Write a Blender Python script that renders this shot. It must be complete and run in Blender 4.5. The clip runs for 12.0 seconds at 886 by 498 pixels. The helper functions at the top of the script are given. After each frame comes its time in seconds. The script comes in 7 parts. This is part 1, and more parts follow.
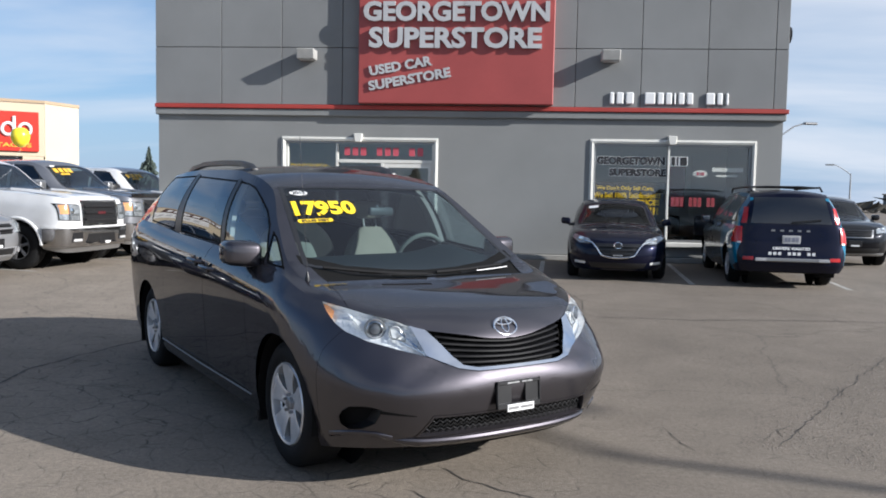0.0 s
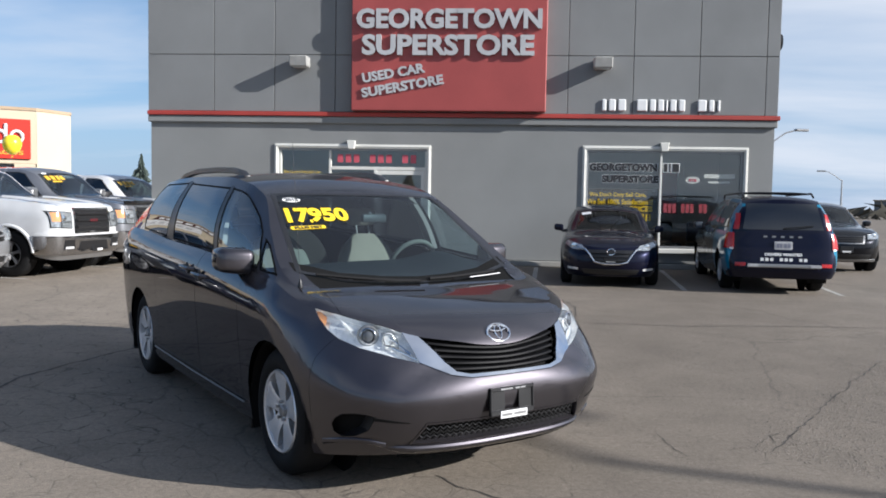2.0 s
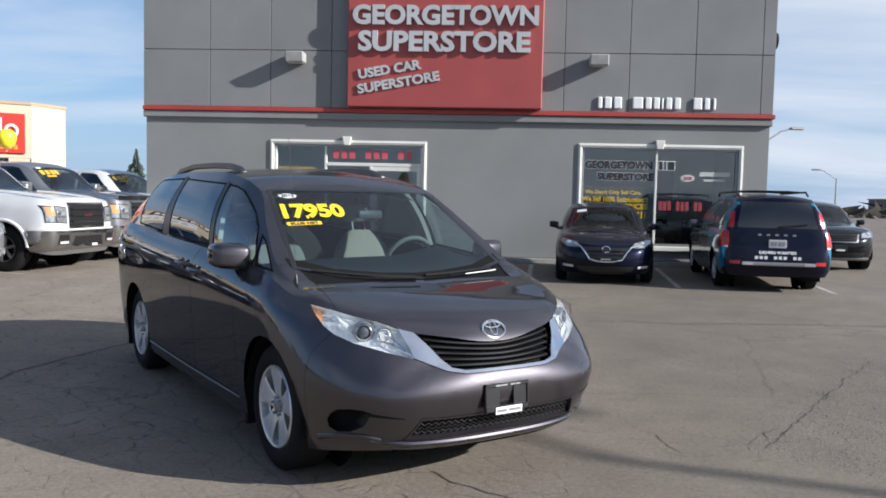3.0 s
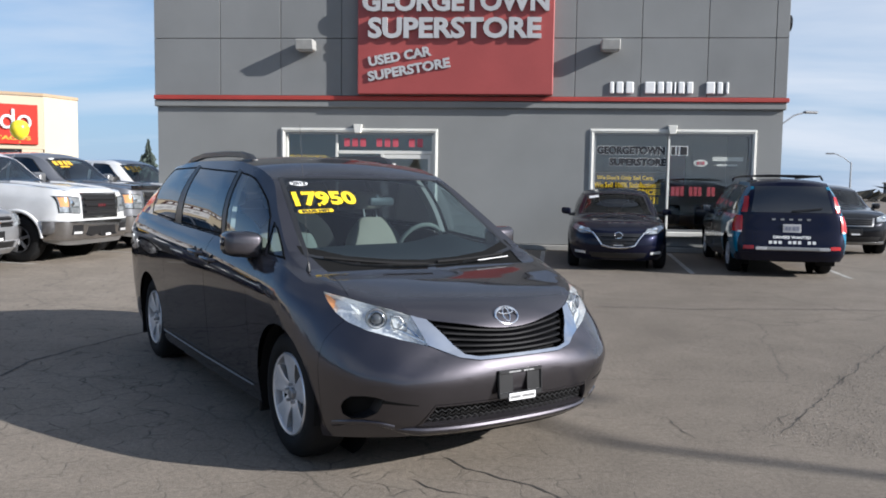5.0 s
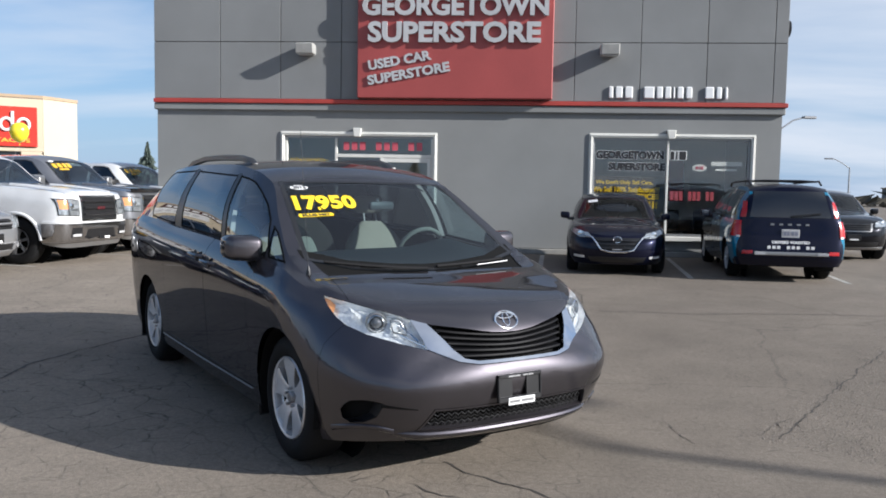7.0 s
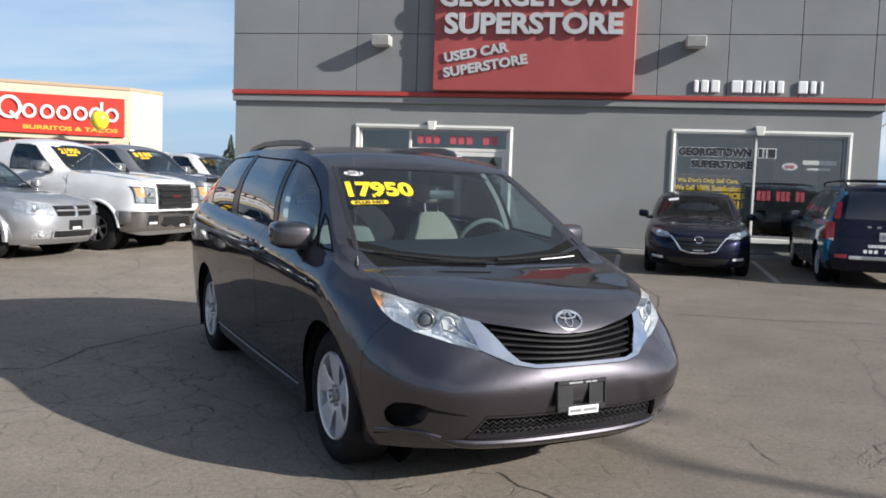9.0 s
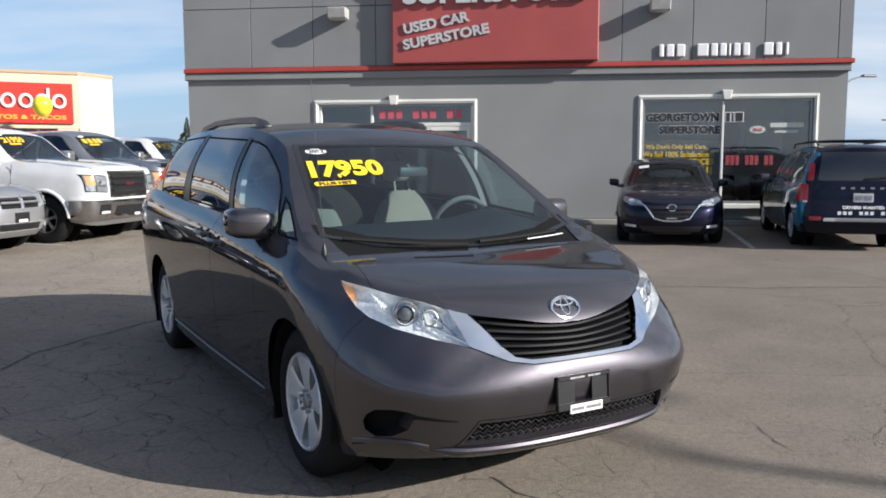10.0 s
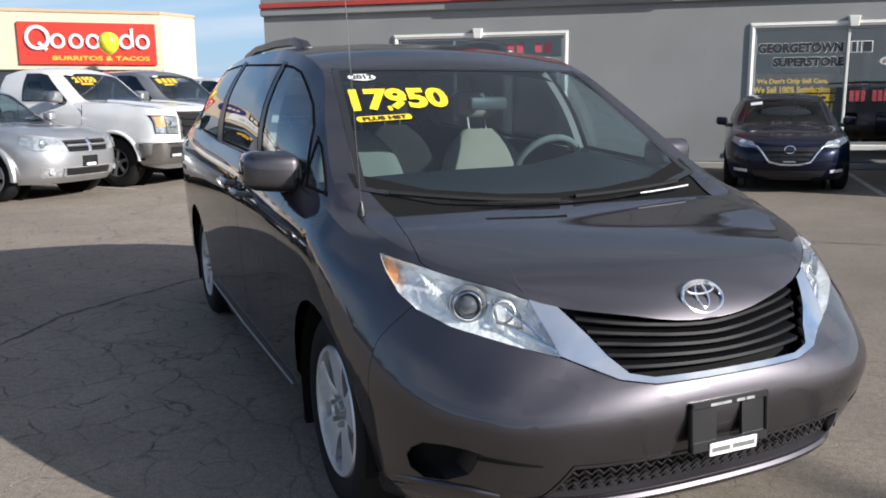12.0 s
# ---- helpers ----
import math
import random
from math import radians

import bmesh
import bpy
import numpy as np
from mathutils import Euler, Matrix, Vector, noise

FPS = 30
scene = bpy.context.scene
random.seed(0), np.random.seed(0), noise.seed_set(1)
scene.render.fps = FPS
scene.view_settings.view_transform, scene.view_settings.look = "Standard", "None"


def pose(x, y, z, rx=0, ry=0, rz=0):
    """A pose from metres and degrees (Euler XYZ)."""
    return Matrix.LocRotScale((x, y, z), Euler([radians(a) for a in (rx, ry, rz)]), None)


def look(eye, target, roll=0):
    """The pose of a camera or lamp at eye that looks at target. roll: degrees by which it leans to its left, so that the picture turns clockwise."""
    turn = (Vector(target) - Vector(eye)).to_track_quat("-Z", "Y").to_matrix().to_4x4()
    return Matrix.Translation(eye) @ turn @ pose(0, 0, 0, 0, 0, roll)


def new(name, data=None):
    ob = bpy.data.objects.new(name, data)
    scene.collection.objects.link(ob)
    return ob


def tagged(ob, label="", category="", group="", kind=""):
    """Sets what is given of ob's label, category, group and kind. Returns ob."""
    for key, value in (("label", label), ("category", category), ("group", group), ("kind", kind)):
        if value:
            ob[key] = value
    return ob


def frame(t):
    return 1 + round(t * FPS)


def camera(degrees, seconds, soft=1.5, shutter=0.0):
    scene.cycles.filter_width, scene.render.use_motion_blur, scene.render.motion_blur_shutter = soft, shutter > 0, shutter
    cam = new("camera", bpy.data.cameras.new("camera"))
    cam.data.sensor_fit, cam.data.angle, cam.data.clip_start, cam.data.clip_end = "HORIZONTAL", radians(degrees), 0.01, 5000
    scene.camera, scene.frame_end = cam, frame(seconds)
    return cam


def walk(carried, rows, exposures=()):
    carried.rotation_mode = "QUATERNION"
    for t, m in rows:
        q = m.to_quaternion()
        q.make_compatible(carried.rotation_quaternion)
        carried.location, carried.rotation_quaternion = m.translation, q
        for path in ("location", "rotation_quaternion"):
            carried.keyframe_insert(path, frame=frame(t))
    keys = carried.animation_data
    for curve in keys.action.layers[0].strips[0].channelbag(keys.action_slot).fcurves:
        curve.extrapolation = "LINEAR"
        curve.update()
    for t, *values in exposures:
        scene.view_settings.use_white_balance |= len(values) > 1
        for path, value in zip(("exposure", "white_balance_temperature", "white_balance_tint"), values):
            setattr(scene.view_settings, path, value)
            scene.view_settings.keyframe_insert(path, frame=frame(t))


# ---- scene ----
from mathutils.bvhtree import BVHTree

cam = camera(57.1, 12.0, 1.8)
PATH = [
    (0, (0.315, -0.212, 1.541), (0.152, 1.777, 1.407), 1.1),
    (0.5, (0.322, -0.207, 1.538), (0.162, 1.783, 1.414), 1.2),
    (1, (0.32, -0.211, 1.535), (0.168, 1.78, 1.415), 1.1),
    (1.5, (0.314, -0.21, 1.539), (0.167, 1.78, 1.413), 1.0),
    (2, (0.317, -0.213, 1.54), (0.17, 1.778, 1.423), 1.0),
    (2.5, (0.319, -0.214, 1.536), (0.18, 1.778, 1.421), 1.2),
    (3, (0.314, -0.224, 1.54), (0.179, 1.768, 1.415), 1.3),
    (5, (0.311, -0.211, 1.533), (0.148, 1.777, 1.377), 0.8),
    (5.5, (0.308, -0.208, 1.538), (0.146, 1.779, 1.376), 0.9),
    (6, (0.306, -0.21, 1.535), (0.147, 1.777, 1.375), 1.0),
    (6.5, (0.307, -0.222, 1.538), (0.143, 1.766, 1.389), 0.9),
    (7, (0.305, -0.221, 1.538), (0.145, 1.767, 1.391), 1.0),
    (7.2, (0.302, -0.22, 1.538), (0.143, 1.769, 1.39), 1.0),
    (8.8, (0.349, 0.1, 1.497), (0.004, 2.062, 1.325), 1.1),
    (9, (0.369, 0.147, 1.484), (0.023, 2.11, 1.325), 2.0),
    (9.2, (0.353, 0.191, 1.492), (-0.023, 2.144, 1.282), 2.7),
    (9.5, (0.322, 0.325, 1.47), (-0.083, 2.267, 1.213), 1.8),
    (9.8, (0.247, 0.502, 1.492), (-0.033, 2.472, 1.287), 1.2),
    (10, (0.232, 0.585, 1.482), (-0.028, 2.556, 1.265), -0.1),
    (10.2, (0.22, 0.677, 1.473), (-0.019, 2.648, 1.235), 0.0),
    (10.5, (0.241, 0.874, 1.454), (-0.079, 2.832, 1.204), 0.3),
    (10.8, (0.227, 1.017, 1.459), (-0.32, 2.915, 1.142), 1.8),
    (11, (0.215, 1.114, 1.45), (-0.391, 2.98, 1.064), 1.1),
    (11.2, (0.186, 1.231, 1.431), (-0.415, 3.092, 1.011), 1.0),
    (11.3, (0.157, 1.29, 1.465), (-0.399, 3.171, 1.079), 0.9),
    (11.5, (0.138, 1.39, 1.469), (-0.331, 3.308, 1.153), -0.1),
    (11.7, (0.118, 1.505, 1.451), (-0.295, 3.434, 1.118), -0.7),
    (12, (0.11, 1.639, 1.424), (-0.355, 3.551, 1.068), -0.5),
]
walk(cam, [(t, look(eye, target, roll)) for t, eye, target, roll in PATH], [(0, 0.48, 5900, 10), (7.2, 0.48, 5900, 10), (9.0, 0.53, 6080, 10), (12, 0.58, 6080, 10)])

# ---- world, sun ----
SUN_FROM = Vector((1.63, -0.45, 0.74)).normalized()
SUN_ELEV = math.asin(SUN_FROM.z)
SUN_TURN = math.atan2(SUN_FROM.x, SUN_FROM.y)

world = bpy.data.worlds.new("sky")
scene.world = world
world.use_nodes = True
wn, wl = world.node_tree.nodes, world.node_tree.links
wn.clear()
w_out = wn.new("ShaderNodeOutputWorld")
w_bg = wn.new("ShaderNodeBackground")
w_bg.inputs["Strength"].default_value = 0.086
w_sky = wn.new("ShaderNodeTexSky")
w_sky.sky_type = "NISHITA"
w_sky.sun_disc = False
w_sky.sun_elevation = SUN_ELEV
w_sky.sun_rotation = SUN_TURN
w_sky.air_density, w_sky.dust_density, w_sky.ozone_density = 1.0, 0.3, 3.0
# thin streaky clouds laid on a plane high above the lot
w_co = wn.new("ShaderNodeTexCoord")
w_sep = wn.new("ShaderNodeSeparateXYZ")
wl.new(w_co.outputs["Generated"], w_sep.inputs[0])
w_up = wn.new("ShaderNodeMath"); w_up.operation = "MAXIMUM"
wl.new(w_sep.outputs["Z"], w_up.inputs[0]); w_up.inputs[1].default_value = 0.0
w_add = wn.new("ShaderNodeMath"); w_add.operation = "ADD"
wl.new(w_up.outputs[0], w_add.inputs[0]); w_add.inputs[1].default_value = 0.16
w_dx = wn.new("ShaderNodeMath"); w_dx.operation = "DIVIDE"
wl.new(w_sep.outputs["X"], w_dx.inputs[0]); wl.new(w_add.outputs[0], w_dx.inputs[1])
w_dy = wn.new("ShaderNodeMath"); w_dy.operation = "DIVIDE"
wl.new(w_sep.outputs["Y"], w_dy.inputs[0]); wl.new(w_add.outputs[0], w_dy.inputs[1])
w_cmb = wn.new("ShaderNodeCombineXYZ")
wl.new(w_dx.outputs[0], w_cmb.inputs["X"]); wl.new(w_dy.outputs[0], w_cmb.inputs["Y"])
w_map = wn.new("ShaderNodeMapping")
w_map.inputs["Location"].default_value = (0.35, 0.6, 0.0)
w_map.inputs["Rotation"].default_value = (0, 0, radians(12))
w_map.inputs["Scale"].default_value = (0.34, 0.8, 1.0)
wl.new(w_cmb.outputs[0], w_map.inputs["Vector"])
w_noise = wn.new("ShaderNodeTexNoise")
w_noise.inputs["Scale"].default_value = 1.15
w_noise.inputs["Detail"].default_value = 7.0
w_noise.inputs["Roughness"].default_value = 0.52
w_noise.inputs["Distortion"].default_value = 0.35
wl.new(w_map.outputs[0], w_noise.inputs["Vector"])
w_ramp = wn.new("ShaderNodeValToRGB")
w_ramp.color_ramp.elements[0].position, w_ramp.color_ramp.elements[1].position = 0.47, 0.74
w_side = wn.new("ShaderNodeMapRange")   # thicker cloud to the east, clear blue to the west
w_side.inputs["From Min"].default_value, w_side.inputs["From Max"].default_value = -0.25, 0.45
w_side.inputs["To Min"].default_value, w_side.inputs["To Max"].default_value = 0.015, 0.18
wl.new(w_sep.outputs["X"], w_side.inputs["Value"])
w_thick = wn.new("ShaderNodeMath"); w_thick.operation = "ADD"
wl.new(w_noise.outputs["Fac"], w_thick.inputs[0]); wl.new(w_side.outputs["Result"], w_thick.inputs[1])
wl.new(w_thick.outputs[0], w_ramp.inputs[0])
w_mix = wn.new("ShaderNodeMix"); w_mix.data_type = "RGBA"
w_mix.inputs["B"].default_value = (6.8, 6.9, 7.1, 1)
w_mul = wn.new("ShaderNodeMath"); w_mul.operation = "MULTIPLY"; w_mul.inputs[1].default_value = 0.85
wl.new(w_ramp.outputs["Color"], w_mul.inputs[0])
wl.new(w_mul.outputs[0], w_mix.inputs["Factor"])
# pale haze towards the horizon
w_hz = wn.new("ShaderNodeMapRange")
w_hz.inputs["From Min"].default_value, w_hz.inputs["From Max"].default_value = 0.0, 0.30
w_hz.inputs["To Min"].default_value, w_hz.inputs["To Max"].default_value = 0.80, 0.0
wl.new(w_sep.outputs["Z"], w_hz.inputs["Value"])
w_haze = wn.new("ShaderNodeMix"); w_haze.data_type = "RGBA"
w_haze.inputs["B"].default_value = (2.9, 4.2, 6.1, 1)
wl.new(w_hz.outputs["Result"], w_haze.inputs["Factor"])
wl.new(w_sky.outputs[0], w_haze.inputs["A"])
wl.new(w_haze.outputs["Result"], w_mix.inputs["A"])
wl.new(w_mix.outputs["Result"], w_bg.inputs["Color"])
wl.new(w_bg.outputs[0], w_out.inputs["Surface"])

sun = new("sun", bpy.data.lights.new("sun", "SUN"))
sun.data.energy, sun.data.angle, sun.data.color = 5.95, radians(0.55), (1.0, 0.925, 0.83)
sun.matrix_world = look(SUN_FROM * 60, (0, 0, 0))


# ---- materials ----
def mat(name, color, rough=0.5, metal=0.0, grain=None, bump=None, spread=0.0, coat=0.0, spec=0.5, stain=None, emit=0.0):
    """A surface with two scales of variation. grain: (scale, amount); stain: (scale, amount); bump: (scale, strength, distance)."""
    m = bpy.data.materials.new(name)
    m.use_nodes = True
    n, l = m.node_tree.nodes, m.node_tree.links
    b = n["Principled BSDF"]
    b.inputs["Base Color"].default_value = (*color, 1)
    b.inputs["Roughness"].default_value = rough
    b.inputs["Metallic"].default_value = metal
    b.inputs["Coat Weight"].default_value = coat
    b.inputs["Coat Roughness"].default_value = 0.03
    b.inputs["Specular IOR Level"].default_value = spec
    co = n.new("ShaderNodeTexCoord")
    here = (*color, 1)
    last = None
    for which, kind in ((stain, "stain"), (grain, "grain")):
        if not which:
            continue
        tex = n.new("ShaderNodeTexNoise")
        tex.inputs["Scale"].default_value = which[0]
        tex.inputs["Detail"].default_value = 6.0 if kind == "stain" else 3.0
        l.new(co.outputs["Object"], tex.inputs["Vector"])
        ramp = n.new("ShaderNodeValToRGB")
        ramp.color_ramp.elements[0].position, ramp.color_ramp.elements[1].position = 0.3, 0.7
        lo, hi = 1 - which[1], 1 + which[1]
        ramp.color_ramp.elements[0].color = (lo, lo, lo, 1)
        ramp.color_ramp.elements[1].color = (hi, hi, hi, 1)
        l.new(tex.outputs["Fac"], ramp.inputs[0])
        mul = n.new("ShaderNodeMix"); mul.data_type, mul.blend_type = "RGBA", "MULTIPLY"
        mul.inputs["Factor"].default_value = 1.0
        if last is None:
            mul.inputs["A"].default_value = here
        else:
            l.new(last, mul.inputs["A"])
        l.new(ramp.outputs["Color"], mul.inputs["B"])
        last = mul.outputs["Result"]
        if kind == "stain":
            rr = n.new("ShaderNodeMapRange")
            rr.inputs["To Min"].default_value = max(0.02, rough - 0.08)
            rr.inputs["To Max"].default_value = min(1.0, rough + 0.08)
            l.new(tex.outputs["Fac"], rr.inputs["Value"])
            l.new(rr.outputs["Result"], b.inputs["Roughness"])
    if spread:
        info = n.new("ShaderNodeObjectInfo")
        mr = n.new("ShaderNodeMapRange")
        mr.inputs["To Min"].default_value, mr.inputs["To Max"].default_value = 1 - spread, 1 + spread
        l.new(info.outputs["Random"], mr.inputs["Value"])
        hsv = n.new("ShaderNodeHueSaturation")
        l.new(mr.outputs["Result"], hsv.inputs["Value"])
        if last is None:
            hsv.inputs["Color"].default_value = here
        else:
            l.new(last, hsv.inputs["Color"])
        last = hsv.outputs["Color"]
    if last is not None:
        l.new(last, b.inputs["Base Color"])
    if bump:
        tex = n.new("ShaderNodeTexNoise")
        tex.inputs["Scale"].default_value = bump[0]
        tex.inputs["Detail"].default_value = 4.0
        l.new(co.outputs["Object"], tex.inputs["Vector"])
        bp = n.new("ShaderNodeBump")
        bp.inputs["Strength"].default_value = bump[1]
        bp.inputs["Distance"].default_value = bump[2]
        l.new(tex.outputs["Fac"], bp.inputs["Height"])
        l.new(bp.outputs["Normal"], b.inputs["Normal"])
    if emit:
        b.inputs["Emission Color"].default_value = (*color, 1)
        b.inputs["Emission Strength"].default_value = emit
    return m


def glass(name, tint=(0.8, 0.85, 0.85), ior=1.5, rough=0.0):
    """A thin pane: tinted see-through, with a Fresnel gloss."""
    m = bpy.data.materials.new(name)
    m.use_nodes = True
    n, l = m.node_tree.nodes, m.node_tree.links
    n.remove(n["Principled BSDF"])
    out = n["Material Output"]
    t = n.new("ShaderNodeBsdfTransparent"); t.inputs["Color"].default_value = (*tint, 1)
    g = n.new("ShaderNodeBsdfGlossy"); g.inputs["Roughness"].default_value = rough
    f0 = ((ior - 1) / (ior + 1)) ** 2
    w = n.new("ShaderNodeLayerWeight"); w.inputs["Blend"].default_value = 0.5
    p = n.new("ShaderNodeMath"); p.operation = "POWER"; p.inputs[1].default_value = 5.0
    l.new(w.outputs["Facing"], p.inputs[0])
    f = n.new("ShaderNodeMath"); f.operation = "MULTIPLY_ADD"; f.inputs[1].default_value, f.inputs[2].default_value = 1 - f0, f0
    l.new(p.outputs[0], f.inputs[0])
    x = n.new("ShaderNodeMixShader")
    l.new(f.outputs[0], x.inputs[0]); l.new(t.outputs[0], x.inputs[1]); l.new(g.outputs[0], x.inputs[2])
    l.new(x.outputs[0], out.inputs["Surface"])
    return m


def paint(name, color, metal=0.55, rough=0.32, flake=0.12, shine=1.58, spec=0.5):
    """Clear-coated car paint with fine metallic flake and a film of dust."""
    m = mat(name, color, rough, metal, grain=(900, flake), stain=(3.0, 0.06), coat=1.0, spec=spec)
    m.node_tree.nodes["Principled BSDF"].inputs["Coat IOR"].default_value = shine
    m.node_tree.nodes["Principled BSDF"].inputs["Specular Tint"].default_value = (0.12, 0.12, 0.12, 1)
    return m


M_ASPH = bpy.data.materials.new("asphalt")
M_ASPH.use_nodes = True
def build_asphalt(m):
    n, l = m.node_tree.nodes, m.node_tree.links
    b = n["Principled BSDF"]
    b.inputs["Roughness"].default_value = 0.86
    b.inputs["Specular IOR Level"].default_value = 0.3
    co = n.new("ShaderNodeTexCoord")

    def noise_tex(scale, detail, rough=0.55):
        t = n.new("ShaderNodeTexNoise")
        t.inputs["Scale"].default_value, t.inputs["Detail"].default_value, t.inputs["Roughness"].default_value = scale, detail, rough
        l.new(co.outputs["Object"], t.inputs["Vector"])
        return t

    def ramp(src, p0, p1, c0, c1):
        r = n.new("ShaderNodeValToRGB")
        r.color_ramp.elements[0].position, r.color_ramp.elements[1].position = p0, p1
        r.color_ramp.elements[0].color, r.color_ramp.elements[1].color = (c0, c0, c0, 1), (c1, c1, c1, 1)
        l.new(src, r.inputs[0])
        return r.outputs["Color"]

    def mul(a, c):
        x = n.new("ShaderNodeMix"); x.data_type, x.blend_type = "RGBA", "MULTIPLY"
        x.inputs["Factor"].default_value = 1.0
        if isinstance(a, tuple):
            x.inputs["A"].default_value = a
        else:
            l.new(a, x.inputs["A"])
        l.new(c, x.inputs["B"])
        return x.outputs["Result"]

    big = noise_tex(0.22, 5)
    mid = noise_tex(1.7, 6, 0.6)
    fine = noise_tex(120, 3, 0.7)
    col = mul((0.211, 0.180, 0.145, 1), ramp(big.outputs["Fac"], 0.3, 0.72, 0.78, 1.15))
    col = mul(col, ramp(mid.outputs["Fac"], 0.3, 0.7, 0.86, 1.1))
    col = mul(col, ramp(fine.outputs["Fac"], 0.25, 0.75, 0.62, 1.32))
    grit = noise_tex(30, 4, 0.65)
    col = mul(col, ramp(grit.outputs["Fac"], 0.32, 0.70, 0.80, 1.16))
    # paler to the west, darker to the east, the change wavering with noise
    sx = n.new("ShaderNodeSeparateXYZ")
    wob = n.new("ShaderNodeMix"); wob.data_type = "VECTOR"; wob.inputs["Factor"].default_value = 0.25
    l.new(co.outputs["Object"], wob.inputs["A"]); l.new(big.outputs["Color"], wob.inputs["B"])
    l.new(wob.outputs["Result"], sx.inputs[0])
    west_share = n.new("ShaderNodeMapRange")
    west_share.inputs["From Min"].default_value, west_share.inputs["From Max"].default_value = -0.8, 1.2
    west_share.inputs["To Min"].default_value, west_share.inputs["To Max"].default_value = 1.0, 0.0
    l.new(sx.outputs["X"], west_share.inputs["Value"])
    col = mul(col, ramp(west_share.outputs["Result"], 0.0, 1.0, 0.90, 1.18))
    # alligator cracking in patches, from a warped cell pattern
    warp = noise_tex(2.6, 4)
    vmix = n.new("ShaderNodeMix"); vmix.data_type = "VECTOR"
    vmix.inputs["Factor"].default_value = 0.16
    l.new(co.outputs["Object"], vmix.inputs["A"]); l.new(warp.outputs["Color"], vmix.inputs["B"])
    vor = n.new("ShaderNodeTexVoronoi")
    vor.feature = "DISTANCE_TO_EDGE"
    vor.inputs["Scale"].default_value = 5.6
    l.new(vmix.outputs["Result"], vor.inputs["Vector"])
    line = ramp(vor.outputs["Distance"], 0.006, 0.034, 1.0, 0.0)
    broken = noise_tex(7.0, 3)
    line = mul(line, ramp(broken.outputs["Fac"], 0.42, 0.60, 0.12, 1.0))
    where = noise_tex(0.42, 3)
    patch = ramp(where.outputs["Fac"], 0.34, 0.50, 0.0, 0.60)
    patch = mul(patch, ramp(west_share.outputs["Result"], 0.0, 1.0, 0.55, 1.25))
    crack = mul(line, patch)
    vor2 = n.new("ShaderNodeTexVoronoi")
    vor2.feature = "DISTANCE_TO_EDGE"
    vor2.inputs["Scale"].default_value = 0.38
    vm2 = n.new("ShaderNodeMix"); vm2.data_type = "VECTOR"; vm2.inputs["Factor"].default_value = 0.3
    w2 = noise_tex(1.3, 6, 0.65)
    l.new(co.outputs["Object"], vm2.inputs["A"]); l.new(w2.outputs["Color"], vm2.inputs["B"])
    l.new(vm2.outputs["Result"], vor2.inputs["Vector"])
    long_line = ramp(vor2.outputs["Distance"], 0.0008, 0.0035, 0.42, 0.0)
    both = n.new("ShaderNodeMix"); both.data_type, both.blend_type = "RGBA", "LIGHTEN"
    both.inputs["Factor"].default_value = 1.0
    l.new(crack, both.inputs["A"]); l.new(long_line, both.inputs["B"])
    dark = n.new("ShaderNodeMix"); dark.data_type = "RGBA"
    l.new(both.outputs["Result"], dark.inputs["Factor"])
    l.new(col, dark.inputs["A"])
    dark.inputs["B"].default_value = (0.035, 0.032, 0.03, 1)
    l.new(dark.outputs["Result"], b.inputs["Base Color"])
    bp = n.new("ShaderNodeBump")
    bp.inputs["Strength"].default_value, bp.inputs["Distance"].default_value = 0.55, 0.006
    sub = n.new("ShaderNodeMath"); sub.operation = "SUBTRACT"
    l.new(fine.outputs["Fac"], sub.inputs[0]); l.new(both.outputs["Result"], sub.inputs[1])
    l.new(sub.outputs[0], bp.inputs["Height"])
    l.new(bp.outputs["Normal"], b.inputs["Normal"])


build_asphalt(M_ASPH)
M_STUCCO = mat("grey_stucco", (0.203, 0.208, 0.207), 0.9, grain=(180, 0.10), stain=(0.7, 0.10), bump=(220, 0.35, 0.004), spread=0.03)
M_STUCCO_LOW = mat("lower_grey_stucco", (0.230, 0.234, 0.228), 0.9, grain=(180, 0.10), stain=(0.6, 0.08), bump=(220, 0.35, 0.004))
M_JOINT = mat("joint", (0.07, 0.07, 0.068), 0.95, grain=(60, 0.1))
M_RED = mat("red_sign_panel", (0.325, 0.063, 0.057), 0.45, grain=(60, 0.05), stain=(0.9, 0.10))
M_REDBAND = mat("red_band", (0.36, 0.045, 0.035), 0.6, grain=(60, 0.08), stain=(1.2, 0.12))
M_WHITE = mat("white_letter", (0.78, 0.78, 0.77), 0.4, grain=(40, 0.04))
M_SIGNWHITE = mat("sign_letter_white", (0.45, 0.45, 0.455), 0.45, grain=(40, 0.05), stain=(2, 0.08))
M_LAMPBOX = mat("lamp_box_paint", (0.38, 0.375, 0.355), 0.5, grain=(50, 0.06), stain=(4, 0.12))
M_TRIM = mat("white_trim", (0.66, 0.65, 0.60), 0.55, grain=(50, 0.05), stain=(1.5, 0.08))
M_CONC = mat("concrete", (0.30, 0.29, 0.265), 0.9, grain=(90, 0.12), stain=(2, 0.15), bump=(80, 0.3, 0.004))
M_CREAM = mat("cream_stucco", (0.57, 0.487, 0.355), 0.9, grain=(120, 0.06), stain=(0.5, 0.05), bump=(150, 0.2, 0.004))
M_BROWN = mat("brown_cornice", (0.42, 0.31, 0.20), 0.8, grain=(60, 0.08), stain=(1, 0.08))
M_BLACK = mat("black_plastic", (0.012, 0.012, 0.013), 0.38, grain=(200, 0.15), stain=(6, 0.1))
